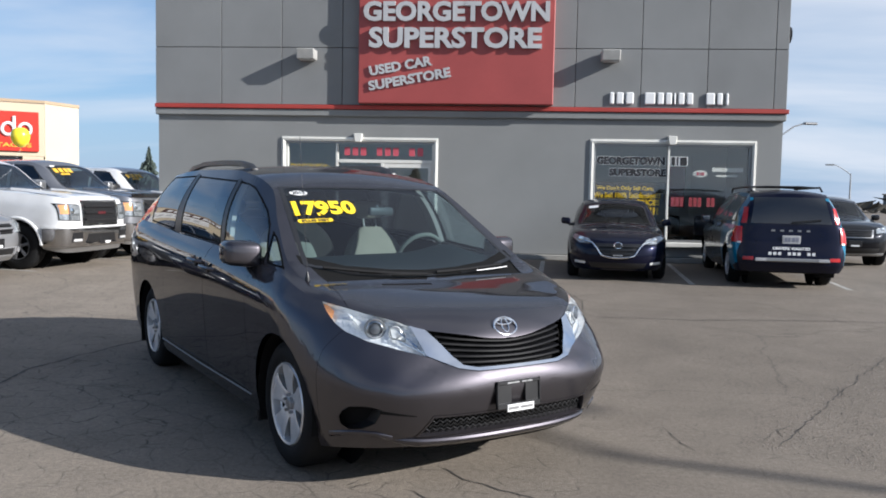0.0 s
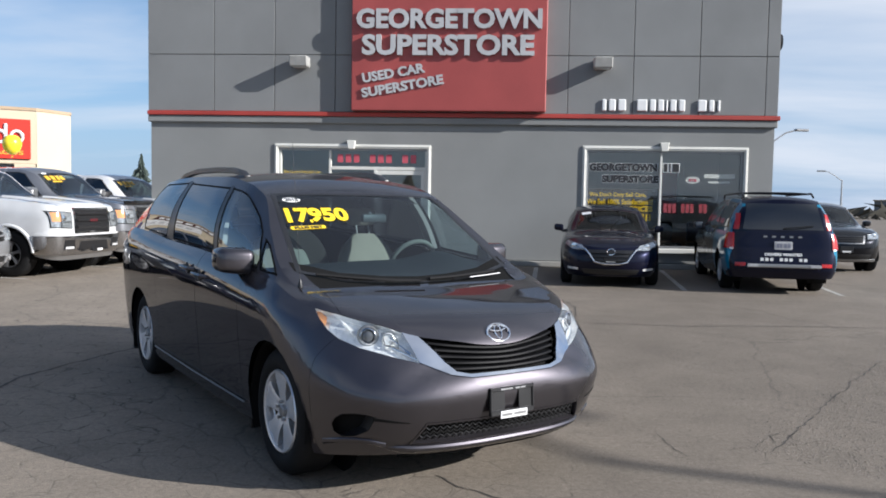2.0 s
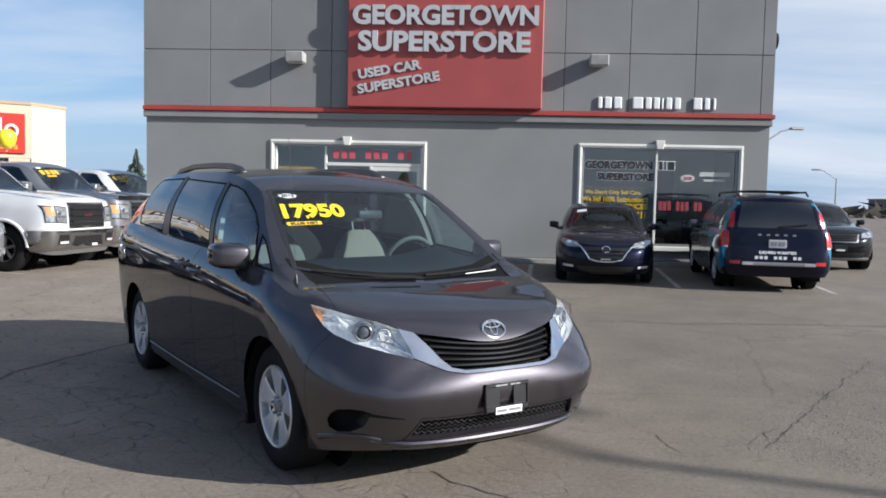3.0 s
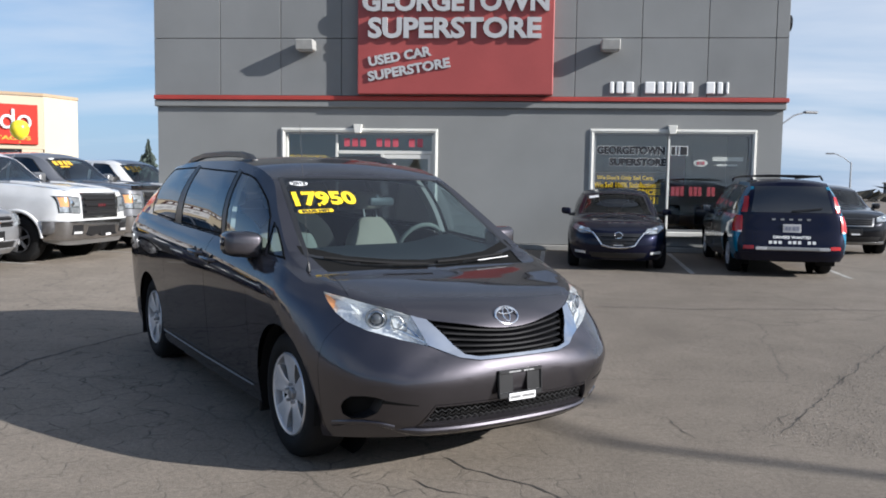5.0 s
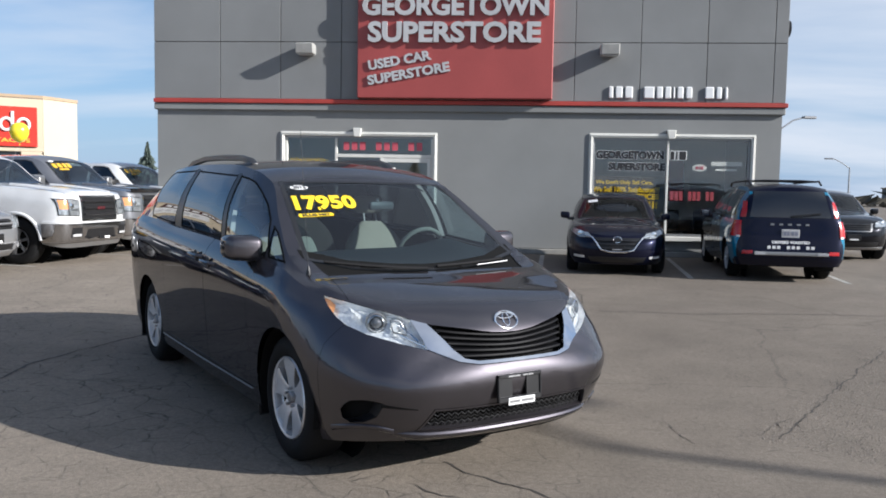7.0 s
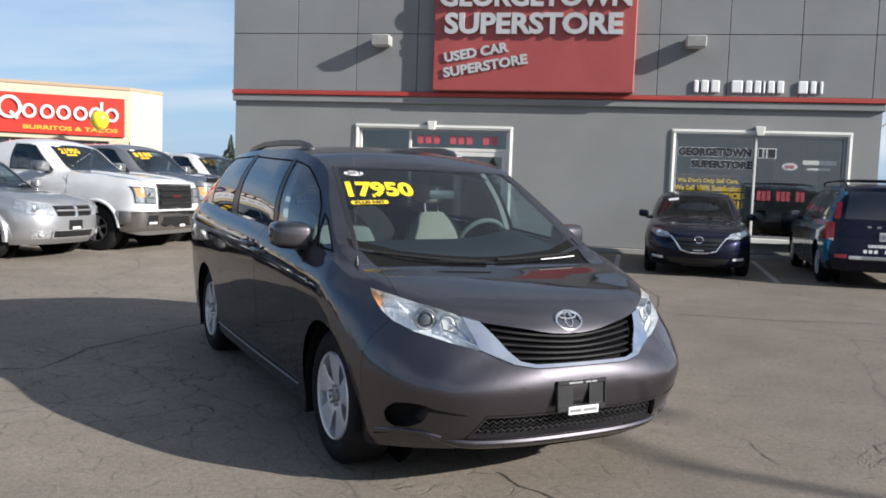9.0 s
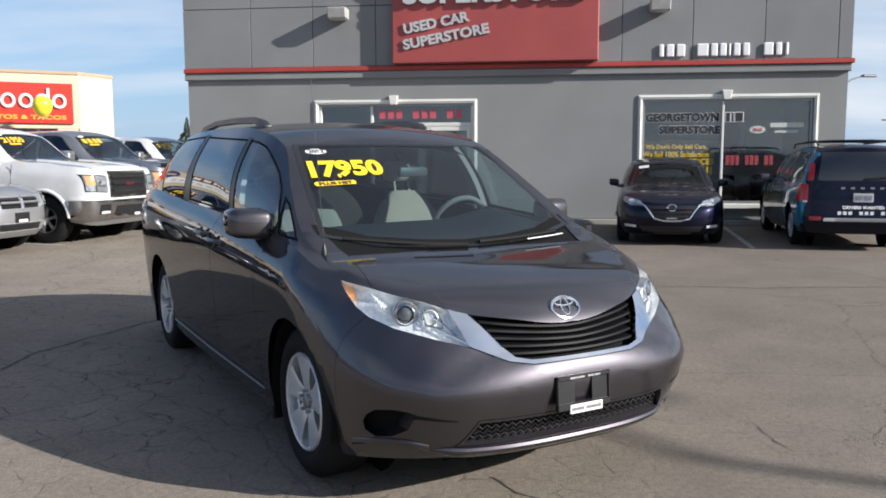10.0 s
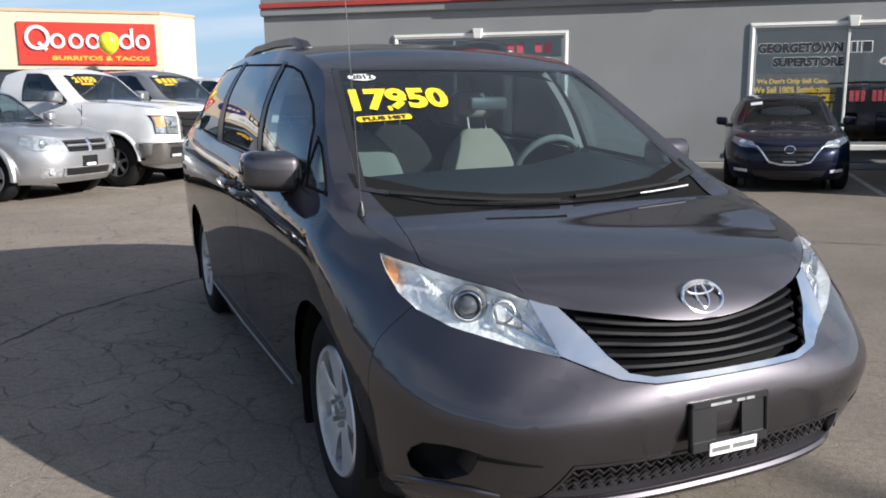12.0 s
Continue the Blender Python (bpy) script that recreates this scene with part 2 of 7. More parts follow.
M_GLOSSBLACK = mat("gloss_black_trim", (0.004, 0.004, 0.005), 0.06, coat=1.0, stain=(4, 0.1))
M_DULLWHEEL = mat("dull_dark_alloy", (0.16, 0.16, 0.165), 0.4, 0.7, grain=(200, 0.08), stain=(9, 0.2))
M_MARKER = mat("orange_marker", (0.66, 0.40, 0.03), 0.5, grain=(80, 0.08))
M_MATTE = mat("dark_liner", (0.008, 0.008, 0.008), 0.9, grain=(50, 0.1), spec=0.12)
# near-black that stands in for the shade behind wheel spokes
M_HOLLOW = mat("brake_dust_hollow", (0.006, 0.006, 0.0065), 0.7, 0.3, grain=(60, 0.2))
M_RUBBER = mat("tyre_rubber", (0.009, 0.009, 0.0095), 0.75, spec=0.2, grain=(120, 0.2), stain=(9, 0.25), bump=(160, 0.2, 0.002))
M_ALLOY = mat("silver_alloy", (0.72, 0.725, 0.74), 0.30, 0.55, grain=(200, 0.04), stain=(12, 0.10))
M_CHROME = mat("chrome", (0.82, 0.82, 0.83), 0.06, 1.0, stain=(14, 0.04))
M_SLAT = mat("grille_black", (0.005, 0.005, 0.006), 0.5, spec=0.12, grain=(200, 0.15), stain=(6, 0.1))
M_STEEL = mat("dull_metal", (0.35, 0.35, 0.35), 0.4, 0.8, grain=(90, 0.08))
M_GLASS = glass("clear_glass", (0.48, 0.60, 0.63), 1.88)
M_TINT = glass("privacy_glass", (0.10, 0.11, 0.12), 2.6)
M_SIDEGLASS = glass("side_glass", (0.62, 0.70, 0.70), 2.3)
M_VANSIDE = glass("van_side_glass", (0.86, 0.92, 0.90), 2.4)
M_SHOP = glass("shop_glass", (0.84, 0.85, 0.83), 1.95)
M_LAMPGREY = mat("clear_lamp_unit", (0.50, 0.51, 0.53), 0.15, 0.6, grain=(25, 0.3), stain=(9, 0.2))
M_BUMPER = mat("bumper_chrome", (0.50, 0.50, 0.51), 0.10, 1.0, stain=(10, 0.06))
M_AMBER = mat("amber_lens", (0.82, 0.36, 0.14), 0.15, coat=1.0, grain=(90, 0.15))
M_REDLENS = mat("red_lens", (0.42, 0.012, 0.012), 0.2, coat=0.3, grain=(90, 0.15))
M_LAMPCHROME = mat("lamp_reflector", (0.92, 0.92, 0.92), 0.20, 0.5, grain=(40, 0.12), bump=(34, 0.6, 0.015))
M_BEZEL = mat("smoked_bezel", (0.30, 0.305, 0.31), 0.2, 0.7, grain=(40, 0.2))
M_YELLOW = mat("yellow_marker", (0.90, 0.62, 0.015), 0.5, grain=(80, 0.06))
M_LETTERBLACK = mat("black_letter", (0.02, 0.02, 0.022), 0.5, grain=(60, 0.1))
M_LETTERRED = mat("red_letter", (0.52, 0.09, 0.12), 0.5, grain=(60, 0.08))
M_PLATE = mat("dusty_plate", (0.42, 0.42, 0.43), 0.5, grain=(60, 0.12), stain=(8, 0.15))
M_STRIPE = mat("worn_white_paint", (0.36, 0.345, 0.31), 0.85, grain=(45, 0.35), stain=(4, 0.3))
P_GREY = paint("grey_metallic_paint", (0.079, 0.073, 0.082), 0.96, 0.45, 0.12, 1.56, 0.4)
P_WHITE = paint("white_paint", (0.62, 0.62, 0.615), 0.0, 0.35, 0.02)
P_SILVER = paint("silver_paint", (0.43, 0.435, 0.45), 0.7, 0.36)
P_NAVY = paint("navy_paint", (0.005, 0.006, 0.018), 0.3, 0.3, 0.12, 1.34, 0.1)
P_TEAL = paint("teal_paint", (0.010, 0.17, 0.29), 0.2, 0.3, 0.12, 1.4, 0.2)
P_MIDGREY = paint("mid_grey_paint", (0.23, 0.235, 0.25), 0.6, 0.33)
P_DARK = paint("dark_graphite_paint", (0.009, 0.0095, 0.012), 0.5, 0.3, 0.12, 1.36, 0.1)
M_BEIGE = mat("beige_cloth", (0.30, 0.28, 0.235), 0.9, grain=(300, 0.12), stain=(5, 0.06), bump=(400, 0.3, 0.002))
M_GREYTRIM = mat("grey_cabin_trim", (0.26, 0.26, 0.25), 0.6, grain=(200, 0.08), stain=(6, 0.06))
M_MIRRORBACK = mat("inside_mirror_plastic", (0.085, 0.085, 0.085), 0.5, grain=(200, 0.08))
M_DASH = mat("grey_dash", (0.018, 0.020, 0.021), 0.75, grain=(200, 0.1), stain=(6, 0.06))
M_HEADLINER = mat("headliner", (0.36, 0.35, 0.32), 0.95, grain=(200, 0.05))


# ---- mesh helpers ----
def part(name, bm, material, parent=None, label="", smooth=30.0, m=None):
    """Links a bmesh as one mesh object."""
    me = bpy.data.meshes.new(name)
    bm.to_mesh(me)
    bm.free()
    for mm in (material if isinstance(material, (list, tuple)) else (material,)):
        me.materials.append(mm)
    if smooth:
        me.shade_smooth()
        me.set_sharp_from_angle(angle=radians(smooth))
    ob = new(name, me)
    if parent is not None:
        ob.parent = parent
    if m is not None:
        ob.matrix_basis = m
    if label:
        tagged(ob, label)
    return ob


def root(name, m, label, category, group="", kind=""):
    ob = new(name)
    ob.empty_display_size = 0.2
    ob.matrix_basis = m
    return tagged(ob, label, category, group, kind)


def box(bm, lo, hi, bevel=0.0, m=None, seg=1):
    """A box from corner lo to corner hi, with bevelled edges."""
    lo, hi = Vector(lo), Vector(hi)
    vs = [bm.verts.new((x, y, z)) for x in (lo.x, hi.x) for y in (lo.y, hi.y) for z in (lo.z, hi.z)]
    fs = [bm.faces.new([vs[i] for i in q]) for q in ((0, 1, 3, 2), (4, 6, 7, 5), (0, 4, 5, 1), (2, 3, 7, 6), (0, 2, 6, 4), (1, 5, 7, 3))]
    made = vs
    if bevel:
        edges = list({e for f in fs for e in f.edges})
        r = bmesh.ops.bevel(bm, geom=edges, offset=bevel, segments=seg, profile=0.5, affect="EDGES")
        made = list({v for f in r["faces"] for v in f.verts} | {v for v in vs if v.is_valid})
    if m is not None:
        bmesh.ops.transform(bm, matrix=m, verts=[v for v in made if v.is_valid])
    return made


def a_box(lo, hi, bevel=0.0, m=None, seg=1):
    bm = bmesh.new()
    box(bm, lo, hi, bevel, m, seg)
    return bm


def lathe(profile, n=40, axis="y", bm=None, m=None, closed=False):
    """Turns a profile of (radius, along) pairs round an axis."""
    bm = bm or bmesh.new()
    rings = []
    for r, a in profile:
        ring = []
        for k in range(n):
            t = 2 * math.pi * k / n
            c, s = r * math.cos(t), r * math.sin(t)
            ring.append(bm.verts.new((c, a, s) if axis == "y" else ((c, s, a) if axis == "z" else (a, c, s))))
        rings.append(ring)
    pairs = list(zip(rings, rings[1:])) + ([(rings[-1], rings[0])] if closed else [])
    for a, b in pairs:
        for k in range(n):
            bm.faces.new((a[k], a[(k + 1) % n], b[(k + 1) % n], b[k]))
    if not closed:
        for ring, flip in ((rings[0], True), (rings[-1], False)):
            try:
                bm.faces.new(ring[::-1] if flip else ring)
            except ValueError:
                pass
    bmesh.ops.recalc_face_normals(bm, faces=bm.faces)
    if m is not None:
        bmesh.ops.transform(bm, matrix=m, verts=[v for r in rings for v in r])
    return bm


def tube(points, r, n=8, bm=None, taper=1.0):
    """A round bar along a line of points."""
    bm = bm or bmesh.new()
    pts = [Vector(p) for p in points]
    rings = []
    for i, p in enumerate(pts):
        d = (pts[min(i + 1, len(pts) - 1)] - pts[max(i - 1, 0)]).normalized()
        u = d.orthogonal().normalized() if i == 0 else (u - d * u.dot(d)).normalized()
        w = d.cross(u)
        rr = r * (1 + (taper - 1) * i / max(1, len(pts) - 1))
        rings.append([bm.verts.new(p + rr * (math.cos(2 * math.pi * k / n) * u + math.sin(2 * math.pi * k / n) * w)) for k in range(n)])
    for a, b in zip(rings, rings[1:]):
        for k in range(n):
            bm.faces.new((a[k], a[(k + 1) % n], b[(k + 1) % n], b[k]))
    bm.faces.new(rings[0][::-1])
    bm.faces.new(rings[-1])
    bmesh.ops.recalc_face_normals(bm, faces=bm.faces)
    return bm


def prism(outline, y0, y1, bevel=0.0):
    """An outline of (x, z) pairs given thickness along y."""
    bm = bmesh.new()
    a = [bm.verts.new((x, y0, z)) for x, z in outline]
    b = [bm.verts.new((x, y1, z)) for x, z in outline]
    k = len(a)
    bm.faces.new(a)
    bm.faces.new(b[::-1])
    for i in range(k):
        bm.faces.new((a[i], b[i], b[(i + 1) % k], a[(i + 1) % k]))
    bmesh.ops.recalc_face_normals(bm, faces=bm.faces)
    if bevel:
        bmesh.ops.bevel(bm, geom=list(bm.edges), offset=bevel, segments=1, profile=0.5, affect="EDGES")
    return bm


def letters(text, size, depth=0.0, bold=0.0, wide=1.0, shear=0.0, align="CENTER"):
    """A bmesh of lettering in the built-in font, standing in the xz plane and facing -y, its base line at z 0."""
    cu = bpy.data.curves.new("lettering", "FONT")
    cu.body, cu.size, cu.extrude, cu.offset, cu.shear, cu.align_x = text, size, depth / 2, bold, shear, align
    cu.resolution_u = 3
    ob = bpy.data.objects.new("lettering", cu)
    scene.collection.objects.link(ob)
    me = bpy.data.meshes.new_from_object(ob.evaluated_get(bpy.context.evaluated_depsgraph_get()))
    bm = bmesh.new()
    bm.from_mesh(me)
    bpy.data.objects.remove(ob)
    bpy.data.curves.remove(cu)
    bpy.data.meshes.remove(me)
    bmesh.ops.transform(bm, matrix=Matrix.Rotation(radians(90), 4, "X") @ Matrix.Diagonal((wide, 1, 1, 1)), verts=bm.verts)
    return bm


def fit_width(bm, width):
    """Scales lettering along x to a width."""
    xs = [v.co.x for v in bm.verts]
    k = width / (max(xs) - min(xs))
    for v in bm.verts:
        v.co.x *= k
    return bm


def curve(points):
    """A smooth curve without overshoot through (x, value) pairs."""
    pts = sorted(points)
    xs = np.array([p[0] for p in pts], float)
    ys = np.array([p[1] for p in pts], float)
    h = np.diff(xs)
    d = np.diff(ys) / h
    s = np.zeros(len(xs))
    if len(xs) > 2:
        for i in range(1, len(xs) - 1):
            if d[i - 1] * d[i] > 0:
                w1, w2 = 2 * h[i] + h[i - 1], h[i] + 2 * h[i - 1]
                s[i] = (w1 + w2) / (w1 / d[i - 1] + w2 / d[i])
    s[0], s[-1] = d[0], d[-1]

    def f(x):
        if x <= xs[0]:
            return float(ys[0])
        if x >= xs[-1]:
            return float(ys[-1])
        i = int(np.searchsorted(xs, x)) - 1
        t = (x - xs[i]) / h[i]
        return float((2 * t**3 - 3 * t**2 + 1) * ys[i] + (t**3 - 2 * t**2 + t) * h[i] * s[i] + (-2 * t**3 + 3 * t**2) * ys[i + 1] + (t**3 - t**2) * h[i] * s[i + 1])
    return f


AXES = {"x": (1, 2), "y": (0, 2), "z": (0, 1)}


def cut(bm, poly, axis, keep=lambda c: True):
    """Cuts a convex outline, seen along an axis, into the faces whose middle suits keep; returns the faces within."""
    ia, ib = AXES[axis]
    area = sum(poly[i][0] * poly[(i + 1) % len(poly)][1] - poly[(i + 1) % len(poly)][0] * poly[i][1] for i in range(len(poly)))
    if area < 0:
        poly = poly[::-1]
    faces = [f for f in bm.faces if keep(f.calc_center_median())]
    for i, (a0, b0) in enumerate(poly):
        a1, b1 = poly[(i + 1) % len(poly)]
        no, co = Vector((0, 0, 0)), Vector((0, 0, 0))
        no[ia], no[ib] = b1 - b0, a0 - a1
        co[ia], co[ib] = a0, b0
        no.normalize()
        geom = list({e for f in faces for e in f.edges} | {v for f in faces for v in f.verts}) + faces
        r = bmesh.ops.bisect_plane(bm, geom=geom, dist=1e-6, plane_co=co, plane_no=no)
        pool = {f for f in r["geom"] if isinstance(f, bmesh.types.BMFace)} | {f for f in faces if f.is_valid}
        faces = [f for f in pool if f.is_valid and (f.calc_center_median() - co).dot(no) < 0]
    return faces


def take(bm, faces, remove=True):
    """A new bmesh of some faces of bm."""
    out = bmesh.new()
    seen = {}
    for f in faces:
        vs = []
        for v in f.verts:
            if v not in seen:
                seen[v] = out.verts.new(v.co)
            vs.append(seen[v])
        try:
            out.faces.new(vs)
        except ValueError:
            pass
    if remove:
        bmesh.ops.delete(bm, geom=faces, context="FACES")
    out.normal_update()
    return out


def shrink(bm, gap):
    """Draws the rim of a sheet in, to leave a gap round it."""
    r = bmesh.ops.inset_region(bm, faces=list(bm.faces), thickness=gap, use_boundary=True, use_even_offset=True)
    bmesh.ops.delete(bm, geom=r["faces"], context="FACES")
    return bm


def push(bm, d):
    """Moves a sheet along its normals."""
    bm.normal_update()
    for v in bm.verts:
        v.co += v.normal * d
    return bm


def thicken(bm, d):
    """Gives a sheet a rim of depth d, inwards."""
    bm.normal_update()
    edges = [e for e in bm.edges if e.is_boundary]
    normals = {v: v.normal.copy() for e in edges for v in e.verts}
    r = bmesh.ops.extrude_edge_only(bm, edges=edges)
    new_vs = [g for g in r["geom"] if isinstance(g, bmesh.types.BMVert)]
    for v in new_vs:
        near = min(normals, key=lambda k: (k.co - v.co).length_squared)
        v.co -= normals[near] * d
    return bm


# ---- cars: the shared way of building a body ----
class Spec:
    """The lines of a car body. x runs forward from the front axle, y to the car's left, z up."""

    def __init__(self, nose, tail, wide, sill, belt, top, edge, xf, xr, nf=2.6, nr=3.2, base=2.9, tyre=0.34, rim=0.22, tyre_w=0.22, arch=0.40, track=0.80):
        self.nose, self.tail, self.wide = curve(nose), curve(tail), curve(wide)
        self.sill, self.belt, self.top = curve(sill), curve(belt), curve(top)
        self.edge_y, self.edge_z = curve([(e[0], e[1]) for e in edge]), curve([(e[0], e[2]) for e in edge])
        self.xf, self.xr, self.nr = xf, xr, nr
        self.nf = curve(nf) if isinstance(nf, list) else (lambda v: nf)
        self.base, self.tyre, self.rim, self.tyre_w, self.arch, self.track = base, tyre, rim, tyre_w, arch, track

    def plan_y(self, x, v=1.0):
        w = self.wide(v)
        if x > self.xf:
            q = min(1.0, (x - self.xf) / (self.nose(v) - self.xf))
            return w * (1 - q ** self.nf(v)) ** (1 / self.nf(v))
        if x < self.xr:
            q = min(1.0, (self.xr - x) / (self.xr - self.tail(v)))
            return w * (1 - q ** self.nr) ** (1 / self.nr)
        return w


def mirror_weld(bm):
    geom = list(bm.verts) + list(bm.edges) + list(bm.faces)
    r = bmesh.ops.duplicate(bm, geom=geom)
    vs = [g for g in r["geom"] if isinstance(g, bmesh.types.BMVert)]
    fs = [g for g in r["geom"] if isinstance(g, bmesh.types.BMFace)]
    for v in vs:
        v.co.y = -v.co.y
    bmesh.ops.reverse_faces(bm, faces=fs)
    bmesh.ops.remove_doubles(bm, verts=[v for v in bm.verts if abs(v.co.y) < 1e-4], dist=2e-4)
    bm.normal_update()
    out = sum((f.normal.dot(f.calc_center_median() - Vector((-1.5, 0, 0.7)))) * f.calc_area() for f in bm.faces)
    if out < 0:
        bmesh.ops.reverse_faces(bm, faces=bm.faces)
        bm.normal_update()
    return bm


def grid_faces(bm, rows, flip=False):
    for a, b in zip(rows, rows[1:]):
        for k in range(len(a) - 1):
            q = (a[k], b[k], b[k + 1], a[k + 1])
            try:
                bm.faces.new(q[::-1] if flip else q)
            except ValueError:
                pass


def skin(sp, inner=0.0, step=0.075, levels=18, around=22):
    """The side, nose and tail of a body, from the sill up to the belt line."""
    bm = bmesh.new()
    path = [("f", radians(90 * i / around)) for i in range(around + 1)]
    n = max(2, int((sp.xf - sp.xr) / step))
    path += [("s", sp.xf + (sp.xr - sp.xf) * i / n) for i in range(1, n)]
    path += [("r", radians(90 - 90 * i / 14)) for i in range(15)]
    rows = []
    for kind, a in path:
        row = []
        for j in range(levels + 1):
            v = j / levels
            w = sp.wide(v) - inner
            if kind == "f":
                x = sp.xf + (sp.nose(v) - inner - sp.xf) * max(0.0, math.cos(a)) ** (2 / sp.nf(v))
                y = w * max(0.0, math.sin(a)) ** (2 / sp.nf(v))
            elif kind == "s":
                x, y = a, w
            else:
                x = sp.xr + (sp.tail(v) + inner - sp.xr) * max(0.0, math.cos(a)) ** (2 / sp.nr)
                y = w * max(0.0, math.sin(a)) ** (2 / sp.nr)
            lo, hi = sp.sill(x), sp.belt(x)
            row.append(bm.verts.new((x, y, lo + (hi - lo) * v)))
        rows.append(row)
    grid_faces(bm, rows, flip=True)
    return mirror_weld(bm)


def upper(sp, step=0.05):
    """Bonnet, windscreen, roof, side glass and tail above the belt line, as one sheet."""
    bm = bmesh.new()
    x1, x0 = sp.nose(1.0), sp.tail(1.0)
    n = int((x1 - x0) / step)
    xs = [x1 - (x1 - x0) * i / n for i in range(n + 1)]
    xs[1:1] = [x1 - (x1 - x0) / n * k for k in (0.02, 0.08, 0.2, 0.45)]
    xs[-1:-1] = [x0 + (x1 - x0) / n * k for k in (0.45, 0.2, 0.08, 0.02)]
    rows = []
    for x in xs:
        yb, zb, zc = sp.plan_y(x), sp.belt(x), max(sp.top(x), sp.belt(x))
        ye = min(sp.edge_y(x), 0.94 * yb)
        ze = min(max(sp.edge_z(x), zb + 0.15 * (zc - zb)), zc)
        row = []
        for k in range(9):
            t = k / 8
            bulge = math.sin(math.pi * t) * 0.16 * max(0.0, ze - zb) * 0.62
            row.append(bm.verts.new((x, yb + (ye - yb) * t + bulge, zb + (ze - zb) * t)))
        for k in range(1, 13):
            t = 1 - k / 12
            row.append(bm.verts.new((x, ye * t, zc - (zc - ze) * t ** 2.2)))
        rows.append(row)
    grid_faces(bm, rows, flip=True)
    return mirror_weld(bm)


def ring(cx, cz, r, n=26):
    return [(cx + r * math.cos(2 * math.pi * k / n), cz + r * math.sin(2 * math.pi * k / n)) for k in range(n)]


def cut_arches(bm, sp):
    for wx in (0.0, -sp.base):
        for s in (1, -1):
            f = cut(bm, ring(wx, sp.tyre + 0.01, sp.arch), "y", lambda c, s=s, wx=wx: s * c.y > 0.45 and abs(c.x - wx) < sp.arch + 0.2)
            bmesh.ops.delete(bm, geom=f, context="FACES")


WHEELS = {}


def wheel_meshes(key, R, rim, width, spokes, dark):
    """Tyre, rim and hub of one wheel, its outer face towards -y, made once for each kind."""
    if key in WHEELS:
        return WHEELS[key]
    h = width / 2
    tyre = lathe([(rim - 0.004, -h + 0.02), (rim + 0.012, -h + 0.004), (rim + 0.05, -h - 0.006), (R - 0.035, -h + 0.004), (R - 0.012, -h + 0.02),
                  (R, -h + 0.045), (R + 0.001, 0), (R, h - 0.045), (R - 0.015, h - 0.015), (rim + 0.03, h), (rim, h - 0.03)], 48, "y", closed=True)
    disc = lathe([(rim, -h + 0.012), (rim - 0.006, -h + 0.002), (rim - 0.018, -h + 0.006), (rim - 0.024, -h + 0.05), (rim - 0.03, 0.06), (0.05, 0.065), (0.05, 0.05),
                  (rim - 0.04, 0.045), (rim - 0.03, -h + 0.06)], 48, "y", closed=True)
    for k in range(spokes):
        a = 2 * math.pi * (k + 0.25) / spokes
        bm2 = bmesh.new()
        rows = []
        hub_w, mid_w, end_w = (0.046, 0.050, 0.098) if spokes <= 5 else (0.03, 0.022, 0.03)
        for r, w, y in ((0.03, hub_w, -h + 0.035), (0.07, hub_w * 0.95, -h + 0.022), (0.11, mid_w, -h + 0.016), (rim * 0.75, (mid_w + end_w) / 2, -h + 0.010), (rim - 0.014, end_w, -h + 0.010)):
            rows.append([bm2.verts.new(p) for p in ((r, y + 0.045, -w * 0.8), (r, y + 0.004, -w), (r, y - 0.002, -w * 0.55), (r, y + 0.007, 0), (r, y - 0.002, w * 0.55), (r, y + 0.004, w), (r, y + 0.045, w * 0.8))])
        grid_faces(bm2, rows)
        bmesh.ops.recalc_face_normals(bm2, faces=bm2.faces)
        bmesh.ops.transform(bm2, matrix=Matrix.Rotation(-a, 4, "Y"), verts=bm2.verts)
        if k == 0:
            spoke = bm2
        else:
            bm2.free()
    hub = lathe([(0.001, -h + 0.012), (0.026, -h + 0.013), (0.032, -h + 0.018), (0.034, -h + 0.05)], 24, "y")
    for k in range(5):
        a = 2 * math.pi * (k + 0.25) / 5
        lathe([(0.009, -h + 0.008), (0.009, -h + 0.03)], 6, "y", hub, Matrix.Translation((0.052 * math.cos(a), 0, 0.052 * math.sin(a))))
    out = []
    for nm, bm, m in (("wheel", disc, M_ALLOY if not dark else (M_BLACK if dark is True else dark)), ("tyre", tyre, M_RUBBER), ("hub_cap", hub, M_STEEL), ("spoke", spoke, M_ALLOY if not dark else (M_BLACK if dark is True else dark))):
        me = bpy.data.meshes.new(nm)
        bm.to_mesh(me)
        bm.free()
        me.materials.append(m)
        # disc inside the rim painted dark as the shaded depth between spokes
        if nm == "wheel":
            me.materials.append(M_HOLLOW)
            for poly in me.polygons:
                if math.hypot(poly.center.x, poly.center.z) < rim - 0.0265:
                    poly.material_index = 1
        me.shade_smooth()
        me.set_sharp_from_angle(angle=radians(35))
        out.append(me)
    WHEELS[key] = out
    return out


